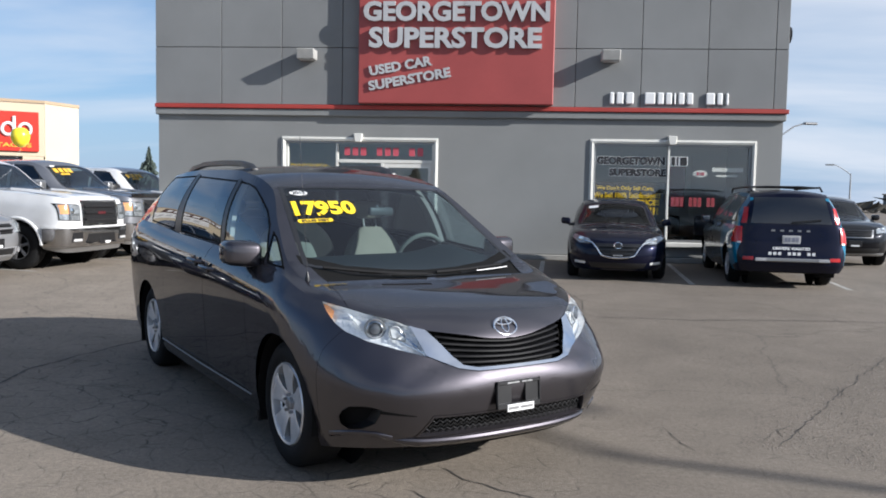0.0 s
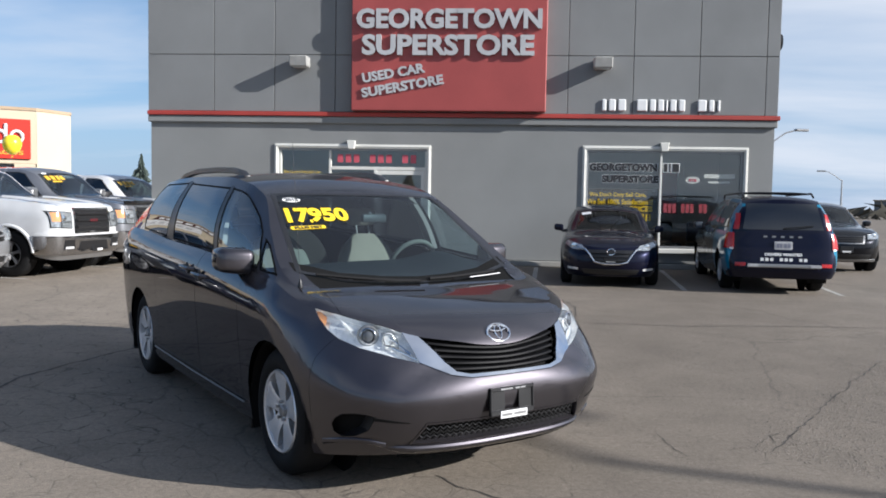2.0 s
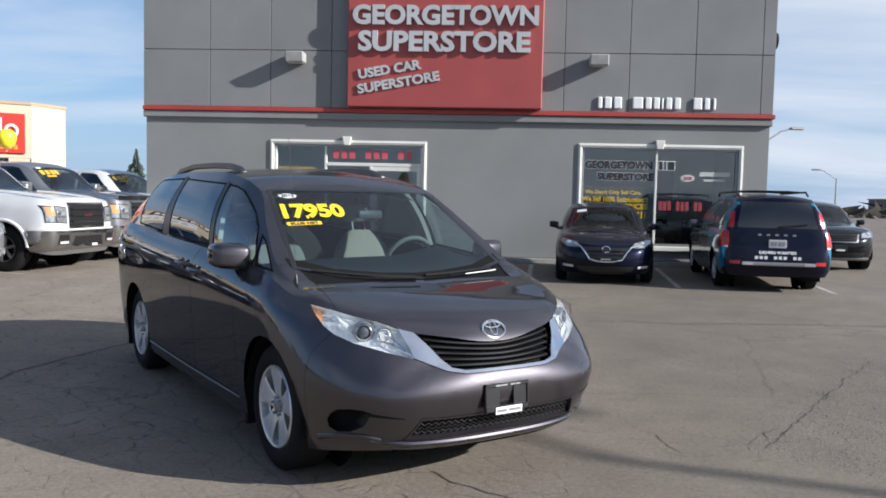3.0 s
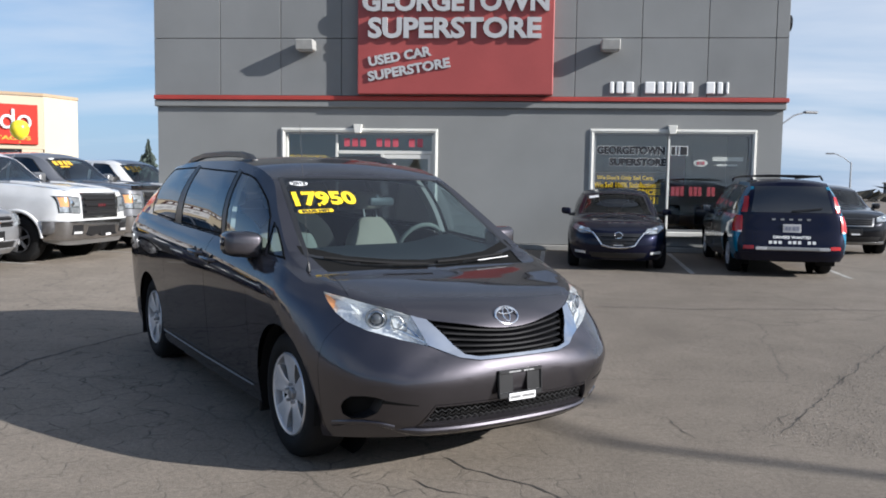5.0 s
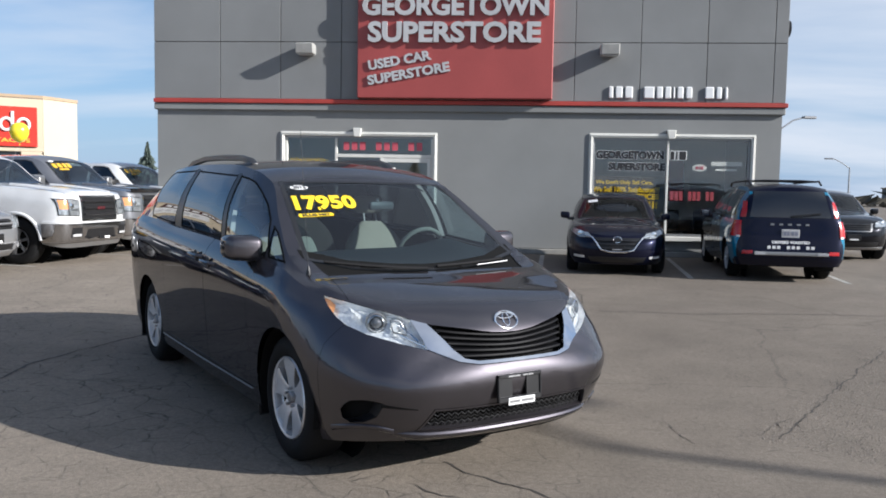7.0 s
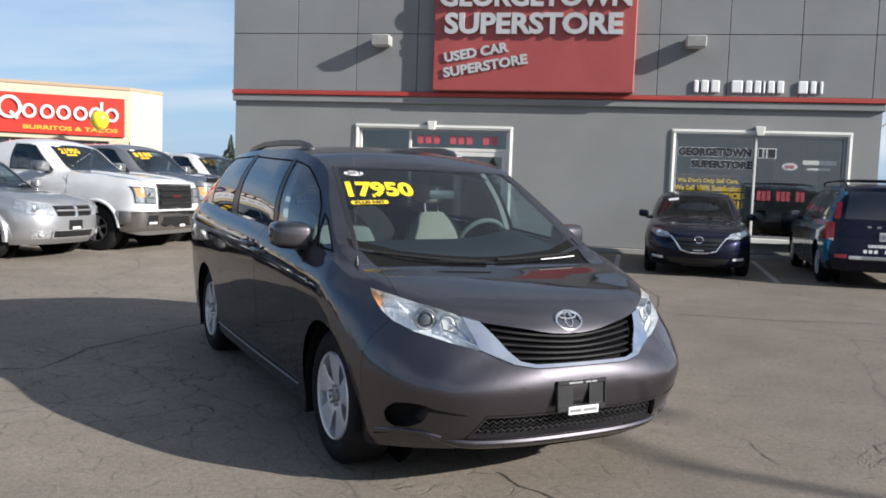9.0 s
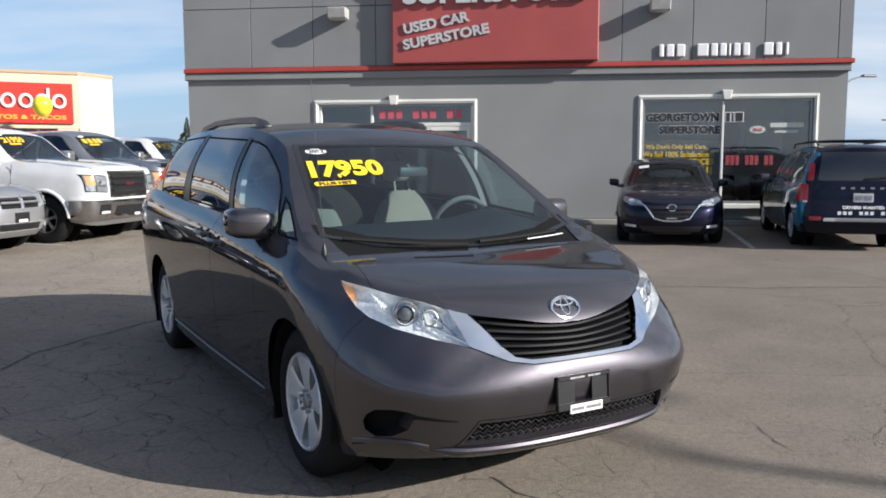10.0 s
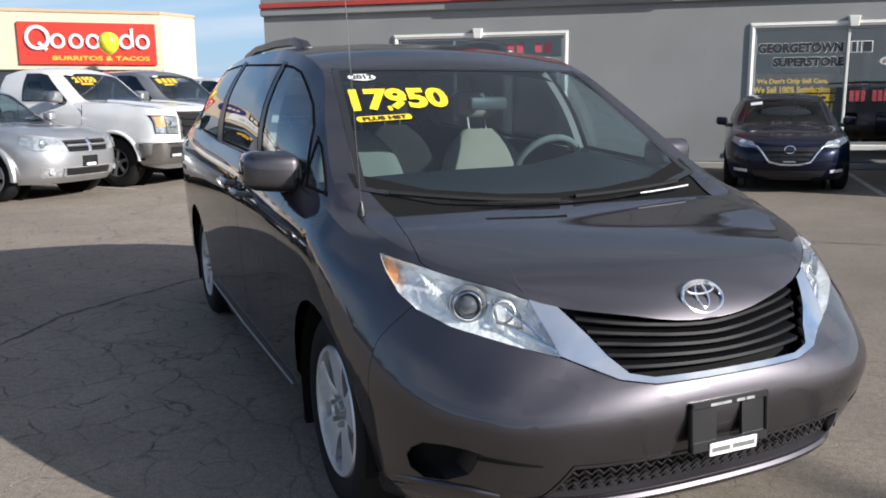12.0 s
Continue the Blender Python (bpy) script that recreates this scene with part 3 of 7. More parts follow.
def add_wheels(car, sp, key="plain", spokes=5, dark=False, steer=0.0):
    meshes = wheel_meshes(key, sp.tyre, sp.rim, sp.tyre_w, spokes, dark)
    for wx in (0.0, -sp.base):
        for s in (1, -1):
            w = new("wheel", meshes[0])
            w.parent = car
            w.matrix_basis = pose(wx, s * sp.track, sp.tyre, 0, 17 * wx, (180 if s > 0 else 0) + (steer if wx == 0 else 0))
            for me, lab in ((meshes[1], "black rubber tyre with worn tread"), (meshes[2], "")):
                o = new(me.name, me)
                o.parent = w
                if lab:
                    tagged(o, lab)
            for k in range(spokes):
                o = new("spoke", meshes[3])
                o.parent = w
                o.matrix_basis = Matrix.Rotation(-2 * math.pi * k / spokes, 4, "Y")
            well = bmesh.new()
            prof = ring(wx, sp.tyre + 0.01, sp.arch + 0.004, 26)
            y0, y1 = s * (sp.track - sp.tyre_w / 2 - 0.10), s * (sp.wide(0.25) - 0.02)
            a = [well.verts.new((x, y0, z)) for x, z in prof]
            b = [well.verts.new((x, y1, z)) for x, z in prof]
            for i in range(26):
                if prof[i][1] > sp.tyre - 0.12:
                    well.faces.new((a[i], a[(i + 1) % 26], b[(i + 1) % 26], b[i]))
            well.faces.new(a)
            part("wheel_arch_liner", well, M_MATTE, car)


def patch(src, poly, axis, keep, lift=0.006, depth=0.02, gap=0.0):
    """A piece of a body sheet within an outline, raised off it, with a rim."""
    bm = src.copy()
    out = take(bm, cut(bm, poly, axis, keep), False)
    bm.free()
    if gap:
        shrink(out, gap)
    push(out, lift)
    if depth:
        thicken(out, depth)
    return out


def stick(bm, tree, origin, right, up, way, lift=0.003):
    """Lays flat lettering, standing in the xz plane, onto a surface."""
    o, r, u, w = Vector(origin), Vector(right), Vector(up), Vector(way).normalized()
    for v in bm.verts:
        p = o + r * v.co.x + u * v.co.z
        hit = tree.ray_cast(p - w * 2, w, 6)
        v.co = hit[0] - w * (lift + max(0.0, -v.co.y)) if hit[0] is not None else p
    bmesh.ops.recalc_face_normals(bm, faces=bm.faces)
    return bm


def bars(rows, size, width):
    """Plain bars in place of writing that cannot be read: rows of (start, end) fractions."""
    bm = bmesh.new()
    for i, row in enumerate(rows):
        for a, b in row:
            z = -i * size * 1.45
            box(bm, (a * width, -0.002, z), (b * width, 0.002, z + size))
    return bm


def mirror_part(car, x, y, z, s, w, h, mat_shell, depth=0.11):
    """A door mirror with its foot and its glass."""
    bm = bmesh.new()
    box(bm, (x - depth, y, z - h / 2), (x + depth * 0.55, y + w, z + h / 2), min(0.042, h * 0.26), None, 4)
    for v in bm.verts:
        k = (v.co.y - y) / w
        v.co.x -= 0.05 * k * k
        v.co.z = z + (v.co.z - z) * (1 - 0.22 * k ** 3) + 0.016 * k
        if v.co.x > x:
            v.co.z = z + (v.co.z - z) * 0.90
        v.co.y *= s
    if s < 0:
        bmesh.ops.reverse_faces(bm, faces=bm.faces)
    ob = part("mirror", bm, mat_shell, car, smooth=50)
    g = bmesh.new()
    box(g, (x - depth - 0.004, y + 0.03, z - h / 2 + 0.03), (x - depth + 0.004, y + w - 0.025, z + h / 2 - 0.02), 0.003)
    for v in g.verts:
        k = (v.co.y - y) / w
        v.co.x -= 0.05 * k * k
        v.co.y *= s
    bmesh.ops.recalc_face_normals(g, faces=g.faces)
    part("mirror_glass", g, M_CHROME, ob)
    f = bmesh.new()
    box(f, (x - 0.05, y - 0.09, z - h / 2 - 0.015), (x + 0.05, y + 0.04, z - h / 2 + 0.045), 0.015)
    for v in f.verts:
        v.co.y *= s
    bmesh.ops.recalc_face_normals(f, faces=f.faces)
    part("mirror_foot", f, M_BLACK, ob)
    return ob


def glaze(car, up_bm, windows, screen, rear, frame_mat, side_mats, screen_mat=None, rear_mat=None, border=0.02):
    """Cuts the glazing out of the upper sheet: side windows by side outlines, windscreen and rear window by their outlines from above."""
    for poly, material in zip(windows, side_mats):
        for s in (1, -1):
            f = cut(up_bm, poly, "y", lambda c, s=s: s * c.y > 0.3)
            if not f:
                continue
            pane = take(up_bm, f)
            rim = pane.copy()
            shrink(pane, border)
            inner = pane.copy()
            trim = bmesh.ops.inset_region(rim, faces=list(rim.faces), thickness=border, use_boundary=True, use_even_offset=True)
            keep = set(trim["faces"])
            bmesh.ops.delete(rim, geom=[f2 for f2 in rim.faces if f2 not in keep], context="FACES")
            inner.free()
            w = part("side_window", pane, material, car)
            part("window_trim", thicken(push(rim, 0.003), 0.012), frame_mat, w)
    for nm, poly, material in (("windscreen", screen, screen_mat or M_GLASS), ("rear_window", rear, rear_mat or M_TINT)):
        if not poly:
            continue
        f = cut(up_bm, poly, "z", lambda c: True)
        pane = take(up_bm, f)
        rim = pane.copy()
        shrink(pane, 0.03)
        trim = bmesh.ops.inset_region(rim, faces=list(rim.faces), thickness=0.03, use_boundary=True, use_even_offset=True)
        keep = set(trim["faces"])
        bmesh.ops.delete(rim, geom=[f2 for f2 in rim.faces if f2 not in keep], context="FACES")
        w = part(nm, pane, material, car)
        part("window_seal", push(rim, 0.002), M_BLACK, w)


def seat(car, x, y, z=0.55, beige=True, w=0.52):
    """A car seat: cushion, backrest with side bolsters, headrest on two posts."""
    m = M_BEIGE if beige else M_DASH
    s = part("seat", a_box((x - 0.25, y - w / 2, z - 0.1), (x + 0.28, y + w / 2, z + 0.1), 0.07, None, 3), m, car, smooth=60)
    bm = bmesh.new()
    rows = []
    for i in range(13):
        k = i / 12
        half = w / 2 * (1.0 if k < 0.45 else 1 - 0.62 * ((k - 0.45) / 0.55) ** 2.8)
        thick = 0.085 * (1.0 - 0.6 * k ** 5)
        ringv = []
        for j in range(20):
            a = 2 * math.pi * j / 20
            cx, cy = math.cos(a), math.sin(a)
            px = thick * math.copysign(abs(cx) ** 0.6, cx)
            py = half * math.copysign(abs(cy) ** 0.6, cy)
            if px > 0:
                px += 0.03 * (abs(py) / half) ** 3 * (1 - k)
            ringv.append(bm.verts.new((px, py, 0.64 * k)))
        rows.append(ringv + [ringv[0]])
    grid_faces(bm, rows)
    bm.faces.new(rows[-1][:-1])
    bmesh.ops.recalc_face_normals(bm, faces=bm.faces)
    bmesh.ops.transform(bm, matrix=pose(x - 0.24, y, z + 0.06, 0, -17, 0), verts=bm.verts)
    part("backrest", bm, m, s, smooth=60)
    hb = bmesh.new()
    box(hb, (-0.05, -0.13, 0.715), (0.05, 0.13, 0.86), 0.05, None, 4)
    bmesh.ops.transform(hb, matrix=pose(x - 0.24, y, z + 0.06, 0, -17, 0), verts=hb.verts)
    part("headrest", hb, m, s, smooth=60)
    for d in (-0.055, 0.055):
        pb = tube([(0, d, 0.62), (0, d, 0.72)], 0.007, 6)
        bmesh.ops.transform(pb, matrix=pose(x - 0.24, y, z + 0.06, 0, -17, 0), verts=pb.verts)
        part("headrest_post", pb, M_STEEL, s)


def steering(car, x, y, z, m=None):
    pts = [(0.175 * math.cos(t), 0.175 * math.sin(t), 0) for t in [2 * math.pi * k / 28 for k in range(29)]]
    bm = tube(pts, 0.016, 8)
    tilt = pose(x, y, z, 0, -62, 0)
    bmesh.ops.transform(bm, matrix=tilt, verts=bm.verts)
    w = part("steering_wheel", bm, m or M_BEIGE, car)
    hub = bmesh.new()
    box(hub, (-0.07, -0.06, -0.02), (0.05, 0.06, 0.02), 0.02)
    box(hub, (-0.03, -0.18, -0.008), (0.01, 0.18, 0.008), 0.005)
    bmesh.ops.transform(hub, matrix=tilt, verts=hub.verts)
    part("steering_hub", hub, M_DASH, w)


def cabin(car, sp, x_dash, x_rear, z_dash, seats, beige=False, hump=0.0):
    """Dashboard with a hump over its dials, floor and seats seen through the glass."""
    w = sp.wide(0.9) - 0.08
    bm = bmesh.new()
    xs = [x_dash + 0.42, x_dash + 0.2, x_dash + 0.05, x_dash - 0.02, x_dash - 0.04]
    zs = [z_dash - 0.10, z_dash, z_dash + 0.02, z_dash - 0.04, z_dash - 0.35]
    rows = [[bm.verts.new((x, w * 0.97 * (k / 12 - 1), z - 0.03 * abs(k / 12 - 1) ** 2 + (hump * math.exp(-((w * 0.97 * (k / 12 - 1) - 0.39) / 0.19) ** 2) if 0 < i < 4 else 0))) for k in range(25)] for i, (x, z) in enumerate(zip(xs, zs))]
    grid_faces(bm, rows)
    bmesh.ops.recalc_face_normals(bm, faces=bm.faces)
    part("dashboard", bm, M_DASH, car)
    part("cabin_floor", a_box((x_rear, -w + 0.03, 0.30), (x_dash, w - 0.03, 0.34), 0.005), M_MATTE, car)
    for x, y in seats:
        seat(car, x, y, z_dash - (0.54 if beige else 0.46), beige)


def car_base(name, sp, m, label, category, body_paint, windows, screen, rear, side_mats, group="", spokes=5, wheel_key=None, dark_wheels=False, frame_mat=None, liner=True, hero=False):
    """Root, skin with wheel arches, upper sheet with glazing, wheels and underside of a car. Returns the root and the uncut skin and upper sheets."""
    car = root(name, m, label, category, group)
    sk = skin(sp, 0.0, 0.06 if hero else 0.1, 22 if hero else 14, 30 if hero else 18)
    up = upper(sp, 0.035 if hero else 0.06)
    whole_sk, whole_up = sk.copy(), up.copy()
    cut_arches(sk, sp)
    glaze(car, up, windows, screen, rear, frame_mat or M_BLACK, side_mats, border=0.011 if hero else 0.02)
    if liner:
        ln = skin(sp, 0.11 if hero else 0.05, 0.16, 8, 10)
        cut_arches(ln, sp)
        part("inner_liner", ln, M_MATTE, car)
    fl = bmesh.new()
    zf = sp.sill(-sp.base / 2) + 0.02
    box(fl, (-sp.base + sp.arch + 0.02, -sp.wide(0.0) + 0.06, zf), (-sp.arch - 0.02, sp.wide(0.0) - 0.06, zf + 0.08), 0.02)
    box(fl, (sp.tail(0.0) + 0.12, -0.5, zf + 0.02), (sp.nose(0.0) - 0.12, 0.5, zf + 0.1), 0.02)
    part("underbody", fl, M_MATTE, car)
    add_wheels(car, sp, wheel_key or name, spokes, dark_wheels)
    return car, sk, up, whole_sk, whole_up


# ---- ground ----
g = bmesh.new()
N = 24
rows = [[g.verts.new(((i / N - 0.5) * 2600 if 0 < i < N else (-1800 if i == 0 else 1800), (j / N - 0.5) * 2600, 0)) for j in range(N + 1)] for i in range(N + 1)]
grid_faces(g, rows)
bmesh.ops.recalc_face_normals(g, faces=g.faces)
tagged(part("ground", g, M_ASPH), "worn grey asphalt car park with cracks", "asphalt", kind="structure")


# ---- parking stripes ----
def stripe(a, b, w=0.10, wear=0.0):
    a, b = Vector((*a, 0)), Vector((*b, 0))
    d = (b - a).normalized()
    n = Vector((-d.y, d.x, 0)) * w / 2
    bm = bmesh.new()
    k = 14
    rows = []
    for i in range(k + 1):
        p = a + (b - a) * i / k
        j = random.uniform(-0.008, 0.008)
        rows.append([bm.verts.new(p - n * (1 + j * 8) + Vector((0, 0, 0.004))), bm.verts.new(p + n * (1 - j * 8) + Vector((0, 0, 0.004)))])
    grid_faces(bm, rows)
    bmesh.ops.recalc_face_normals(bm, faces=bm.faces)
    return tagged(part("parking_line", bm, M_STRIPE, smooth=0), "worn white painted parking line on asphalt", "parking line", "parking lines", "structure")


stripe((4.05, 19.3), (3.62, 14.75))
stripe((1.12, 19.3), (0.92, 15.6))
stripe((6.80, 18.6), (6.28, 14.5))
stripe((9.70, 19.3), (9.2, 15.0))
for k in range(5):
    p = Vector((-9.05, 14.20, 0)) + Vector((-0.225, -0.974, 0)) * 2.78 * (k - 2.05) * -1
    stripe((p.x - 4.0 * 0.974, p.y + 4.0 * 0.225), (p.x + 0.85 * 0.974, p.y - 0.85 * 0.225))

# ---- long cracks and a crumbling seam in the asphalt ----
M_CRACK = mat("crack_fill", (0.060, 0.053, 0.046), 0.95, grain=(90, 0.3))
M_SEAL = mat("tar_seal", (0.055, 0.05, 0.045), 0.8, grain=(60, 0.3), stain=(2, 0.3))


def crack(points, width, seed, material=None, label="jagged dark crack in the asphalt"):
    rr = random.Random(seed)
    pts = [Vector((*p, 0)) for p in points]
    line = []
    for a, b in zip(pts, pts[1:]):
        n = max(2, int((b - a).length / 0.05))
        side = Vector((-(b - a).y, (b - a).x, 0)).normalized()
        off = 0.0
        for i in range(n):
            off = off * 0.85 + rr.uniform(-0.014, 0.014)
            line.append((a + (b - a) * i / n + side * off, side))
    bm = bmesh.new()
    rows = []
    for i, (p, side) in enumerate(line):
        w = width * rr.uniform(0.25, 1.2) * min(1.0, 0.2 + i / 6, 0.2 + (len(line) - 1 - i) / 6)
        rows.append([bm.verts.new(p - side * w / 2 + Vector((0, 0, 0.003))), bm.verts.new(p + side * w / 2 + Vector((0, 0, 0.003)))])
    grid_faces(bm, rows)
    bmesh.ops.recalc_face_normals(bm, faces=bm.faces)
    return tagged(part("asphalt_crack", bm, material or M_CRACK, smooth=0), label, "crack", "cracks in the asphalt", "structure")


crack([(-0.05, 4.30), (0.10, 4.10), (0.30, 3.98), (0.50, 3.86), (0.72, 3.58)], 0.022, 1)
crack([(-0.2, 3.9), (0.0, 3.75), (0.22, 3.70), (0.35, 3.5)], 0.014, 2)
for k in range(7):
    rr = random.Random(200 + k)
    t0 = rr.random()
    bx, by = 1.98 + 2.2 * t0 + rr.gauss(0, 0.09), 4.93 + 3.35 * t0 + rr.gauss(0, 0.05)
    crack([(bx, by), (bx + rr.uniform(0.02, 0.16), by + rr.uniform(0.05, 0.25)), (bx + rr.uniform(0.1, 0.3), by + rr.uniform(0.2, 0.5))], rr.uniform(0.006, 0.014), 230 + k)
crack([(1.38, 5.3), (1.42, 4.95), (1.52, 4.75)], 0.012, 21)
crack([(-3.62, 5.55), (-3.70, 6.3), (-3.55, 7.0), (-3.35, 7.9)], 0.035, 22, M_SEAL, "dark tar-sealed seam in the asphalt")
crack([(-5.2, 5.35), (-4.4, 5.2), (-3.6, 5.55)], 0.03, 23, M_SEAL, "dark tar-sealed seam in the asphalt")
crack([(1.98, 4.93), (2.55, 5.80), (3.28, 6.92), (4.18, 8.28)], 0.013, 31)
crack([(1.3, 10.35), (2.6, 10.3), (4.0, 10.55), (6.4, 10.75), (9.0, 11.0)], 0.032, 24, M_SEAL, "dark tar-sealed seam in the asphalt")
crack([(0.9, 9.6), (1.25, 10.3), (1.4, 12.0), (1.15, 13.5)], 0.02, 25)
# crumbled chips along the broken seam east of the van, and scattered grit over the near lot
chips = bmesh.new()
cr = random.Random(77)
for k in range(8800):
    if k < 7600:
        t0 = cr.random()
        off = abs(cr.gauss(0, 0.62)) if cr.random() < 0.85 else -abs(cr.gauss(0, 0.10))
        x, y = 1.95 + 2.3 * t0 + off * 0.83, 4.88 + 3.45 * t0 - off * 0.55
        size = cr.uniform(0.0025, 0.0085)
    else:
        x, y = cr.uniform(-3.5, 4.5), cr.uniform(2.2, 8.0)
        size = cr.uniform(0.002, 0.005)
    a0 = cr.uniform(0, 6.28)
    base = [chips.verts.new((x + size * cr.uniform(0.7, 1.3) * math.cos(a0 + 1.571 * q), y + size * cr.uniform(0.7, 1.3) * math.sin(a0 + 1.571 * q), 0.0005)) for q in range(4)]
    tip = chips.verts.new((x + cr.uniform(-0.3, 0.3) * size, y + cr.uniform(-0.3, 0.3) * size, size * cr.uniform(0.4, 0.9)))
    for q in range(4):
        chips.faces.new((base[q], base[(q + 1) % 4], tip))
M_CHIP = mat("asphalt_chips", (0.215, 0.188, 0.155), 0.9, grain=(60, 0.4), stain=(3, 0.25))
tagged(part("asphalt_grit", chips, M_CHIP, smooth=0), "loose grey asphalt chips along a crumbling seam", "gravel", kind="stuff")

# ---- the dealership building ----
FY = 19.715
wall = tagged(new("wall_front"), "grey stucco facade with panel joints and a red band", "wall", kind="structure")


def solid(name, lo, hi, material, parent, bevel=0.0, label="", smooth=0):
    return part(name, a_box(lo, hi, bevel), material, parent, label, smooth=smooth)


W1 = (-5.28, -1.585, 0.12, 2.80)
W2 = (2.28, 5.98, 0.50, 2.835)
X0, X1, ZB = -8.53, 6.66, 3.45
for a, b, lo, hi in ((X0, W1[0], 0.14, ZB), (W1[1], W2[0], 0.14, ZB), (W2[1], X1, 0.14, ZB), (W1[0], W1[1], W1[3], ZB), (W2[0], W2[1], W2[3], ZB), (W2[0], W2[1], 0.14, W2[2])):
    solid("lower_wall", (a, FY, lo), (b, FY + 0.3, hi), M_STUCCO_LOW, wall)
solid("plinth", (X0 - 0.03, FY - 0.10, 0.0), (X1 + 0.03, FY + 0.3, 0.125), M_CONC, wall, 0.012)
solid("plinth_joint", (X0, FY + 0.02, 0.120), (X1, FY + 0.28, 0.145), M_JOINT, wall)
solid("ledge", (X0 - 0.05, FY - 0.09, 3.40), (X1 + 0.05, FY + 0.3, 3.565), M_STUCCO_LOW, wall, 0.02)
solid("red_band", (X0 - 0.05, FY - 0.13, 3.57), (X1 + 0.09, FY + 0.3, 3.672), M_REDBAND, wall, 0.012)
solid("upper_backing", (X0 - 0.02, FY - 0.045, 3.672), (X1 + 0.02, FY + 0.3, 7.4), M_JOINT, wall)
cols = [X0 - 0.045, -6.89, -5.37, -3.86, -2.33, -0.80, 0.72, 1.78, 3.32, 4.86, 6.40, X1 + 0.045]
rows_z = [3.674, 5.06, 6.45, 7.4]
for a, b in zip(cols, cols[1:]):
    for lo, hi in zip(rows_z, rows_z[1:]):
        part("panel", a_box((a + 0.008, FY - 0.075, lo + 0.008), (b - 0.008, FY - 0.02, hi - 0.008), 0.006), M_STUCCO, wall, smooth=0)
solid("parapet_cap", (X0 - 0.1, FY - 0.14, 7.4), (X1 + 0.1, FY + 0.36, 7.5), M_STEEL, wall, 0.01)
for nm, lo, hi in (("wall_side", (X1 - 0.27, FY + 0.3, 0.0), (X1, 24.1, 7.4)), ("wall_side", (X0, FY + 0.3, 0.0), (X0 + 0.27, 24.1, 7.4)), ("wall_back", (X0, 24.1, 0.0), (X1, 24.4, 7.4))):
    tagged(part(nm, a_box(lo, hi, 0.01), M_STUCCO, smooth=0), "plain grey stucco side wall", "wall", kind="structure")
tagged(part("roof", a_box((X0, FY + 0.3, 7.0), (X1, 24.1, 7.12)), M_CONC, smooth=0), "flat grey roof behind the parapet", "roof", kind="structure")
tagged(part("floor", a_box((X0 + 0.27, FY + 0.3, 0.0), (X1 - 0.27, 24.1, 0.06)), mat("shop_floor", (0.42, 0.40, 0.37), 0.4, grain=(30, 0.1), stain=(1, 0.1)), smooth=0), "pale shop floor", "floor", kind="structure")
tagged(part("ceiling", a_box((X0 + 0.27, FY + 0.3, 3.1), (X1 - 0.27, 24.1, 3.16)), mat("shop_ceiling", (0.78, 0.78, 0.76), 0.8, grain=(30, 0.05)), smooth=0), "white shop ceiling", "ceiling", kind="structure")
tagged(part("wall_partition", a_box((X0 + 0.27, 23.6, 0.06), (X1 - 0.27, 23.75, 3.1)), mat("shop_wall", (0.70, 0.68, 0.63), 0.8, grain=(20, 0.05), stain=(0.8, 0.08)), smooth=0), "beige partition wall inside the shop", "wall", kind="structure")


def moulded_frame(name, w, fw, label):
    """A window surround: head, jambs and sill of white moulding with a keystone."""
    x0, x1, z0, z1 = w
    fr = tagged(new(name), label, "window", kind="structure")
    y = FY
    for d, t, wd in ((0.032, 0.0, fw), (0.048, fw * 0.35, fw * 0.3)):
        part("frame_head", a_box((x0 - fw + t, y - d, z1 + t), (x1 + fw - t, y + 0.02, z1 + fw if t == 0 else z1 + t + wd), 0.012), M_TRIM, fr, smooth=0)
        for a, b in ((x0 - fw + (t and fw * 0.35), x0 if t == 0 else x0 - fw + fw * 0.35 + wd), (x1 if t == 0 else x1 + fw * 0.35, x1 + fw if t == 0 else x1 + fw * 0.65)):
            part("frame_jamb", a_box((a, y - d + 0.003, z0), (b, y + 0.02, z1 - 0.001 if t == 0 else z1 + fw * 0.4), 0.012), M_TRIM, fr, smooth=0)
    kx = (x0 + x1) / 2 - 0.02
    key = prism([(kx - 0.075, z1 - 0.02), (kx + 0.075, z1 - 0.02), (kx + 0.11, z1 + fw + 0.09), (kx - 0.11, z1 + fw + 0.09)], y - 0.10, y, 0.012)
    part("keystone", key, M_TRIM, fr, smooth=0)
    return fr


def pane(fr, x0, x1, z0, z1, y=0.10):
    p = part("pane", a_box((x0, FY + y, z0), (x1, FY + y + 0.012, z1)), M_SHOP, fr, smooth=0)
    p.visible_shadow = False
    return p


def bar(fr, lo, hi, m=None):
    return part("window_frame", a_box(lo, hi, 0.006), m or M_TRIM, fr, smooth=0)


win2 = moulded_frame("window_2", W2, 0.10, "white-framed shop window with vinyl lettering")
bar(win2, (W2[0], FY + 0.05, W2[3] - 0.05), (W2[1], FY + 0.15, W2[3]), M_STEEL)
bar(win2, (W2[0], FY + 0.05, W2[2]), (W2[1], FY + 0.15, W2[2] + 0.05), M_STEEL)
for x in (W2[0] + 0.025, 4.06, W2[1] - 0.025):
    bar(win2, (x - 0.025, FY + 0.051, W2[2] + 0.05), (x + 0.025, FY + 0.149, W2[3] - 0.05), M_TRIM if x == 4.06 else M_STEEL)
pane(win2, W2[0] + 0.05, 4.035, W2[2] + 0.05, W2[3] - 0.05)
pane(win2, 4.085, W2[1] - 0.05, W2[2] + 0.05, W2[3] - 0.05)
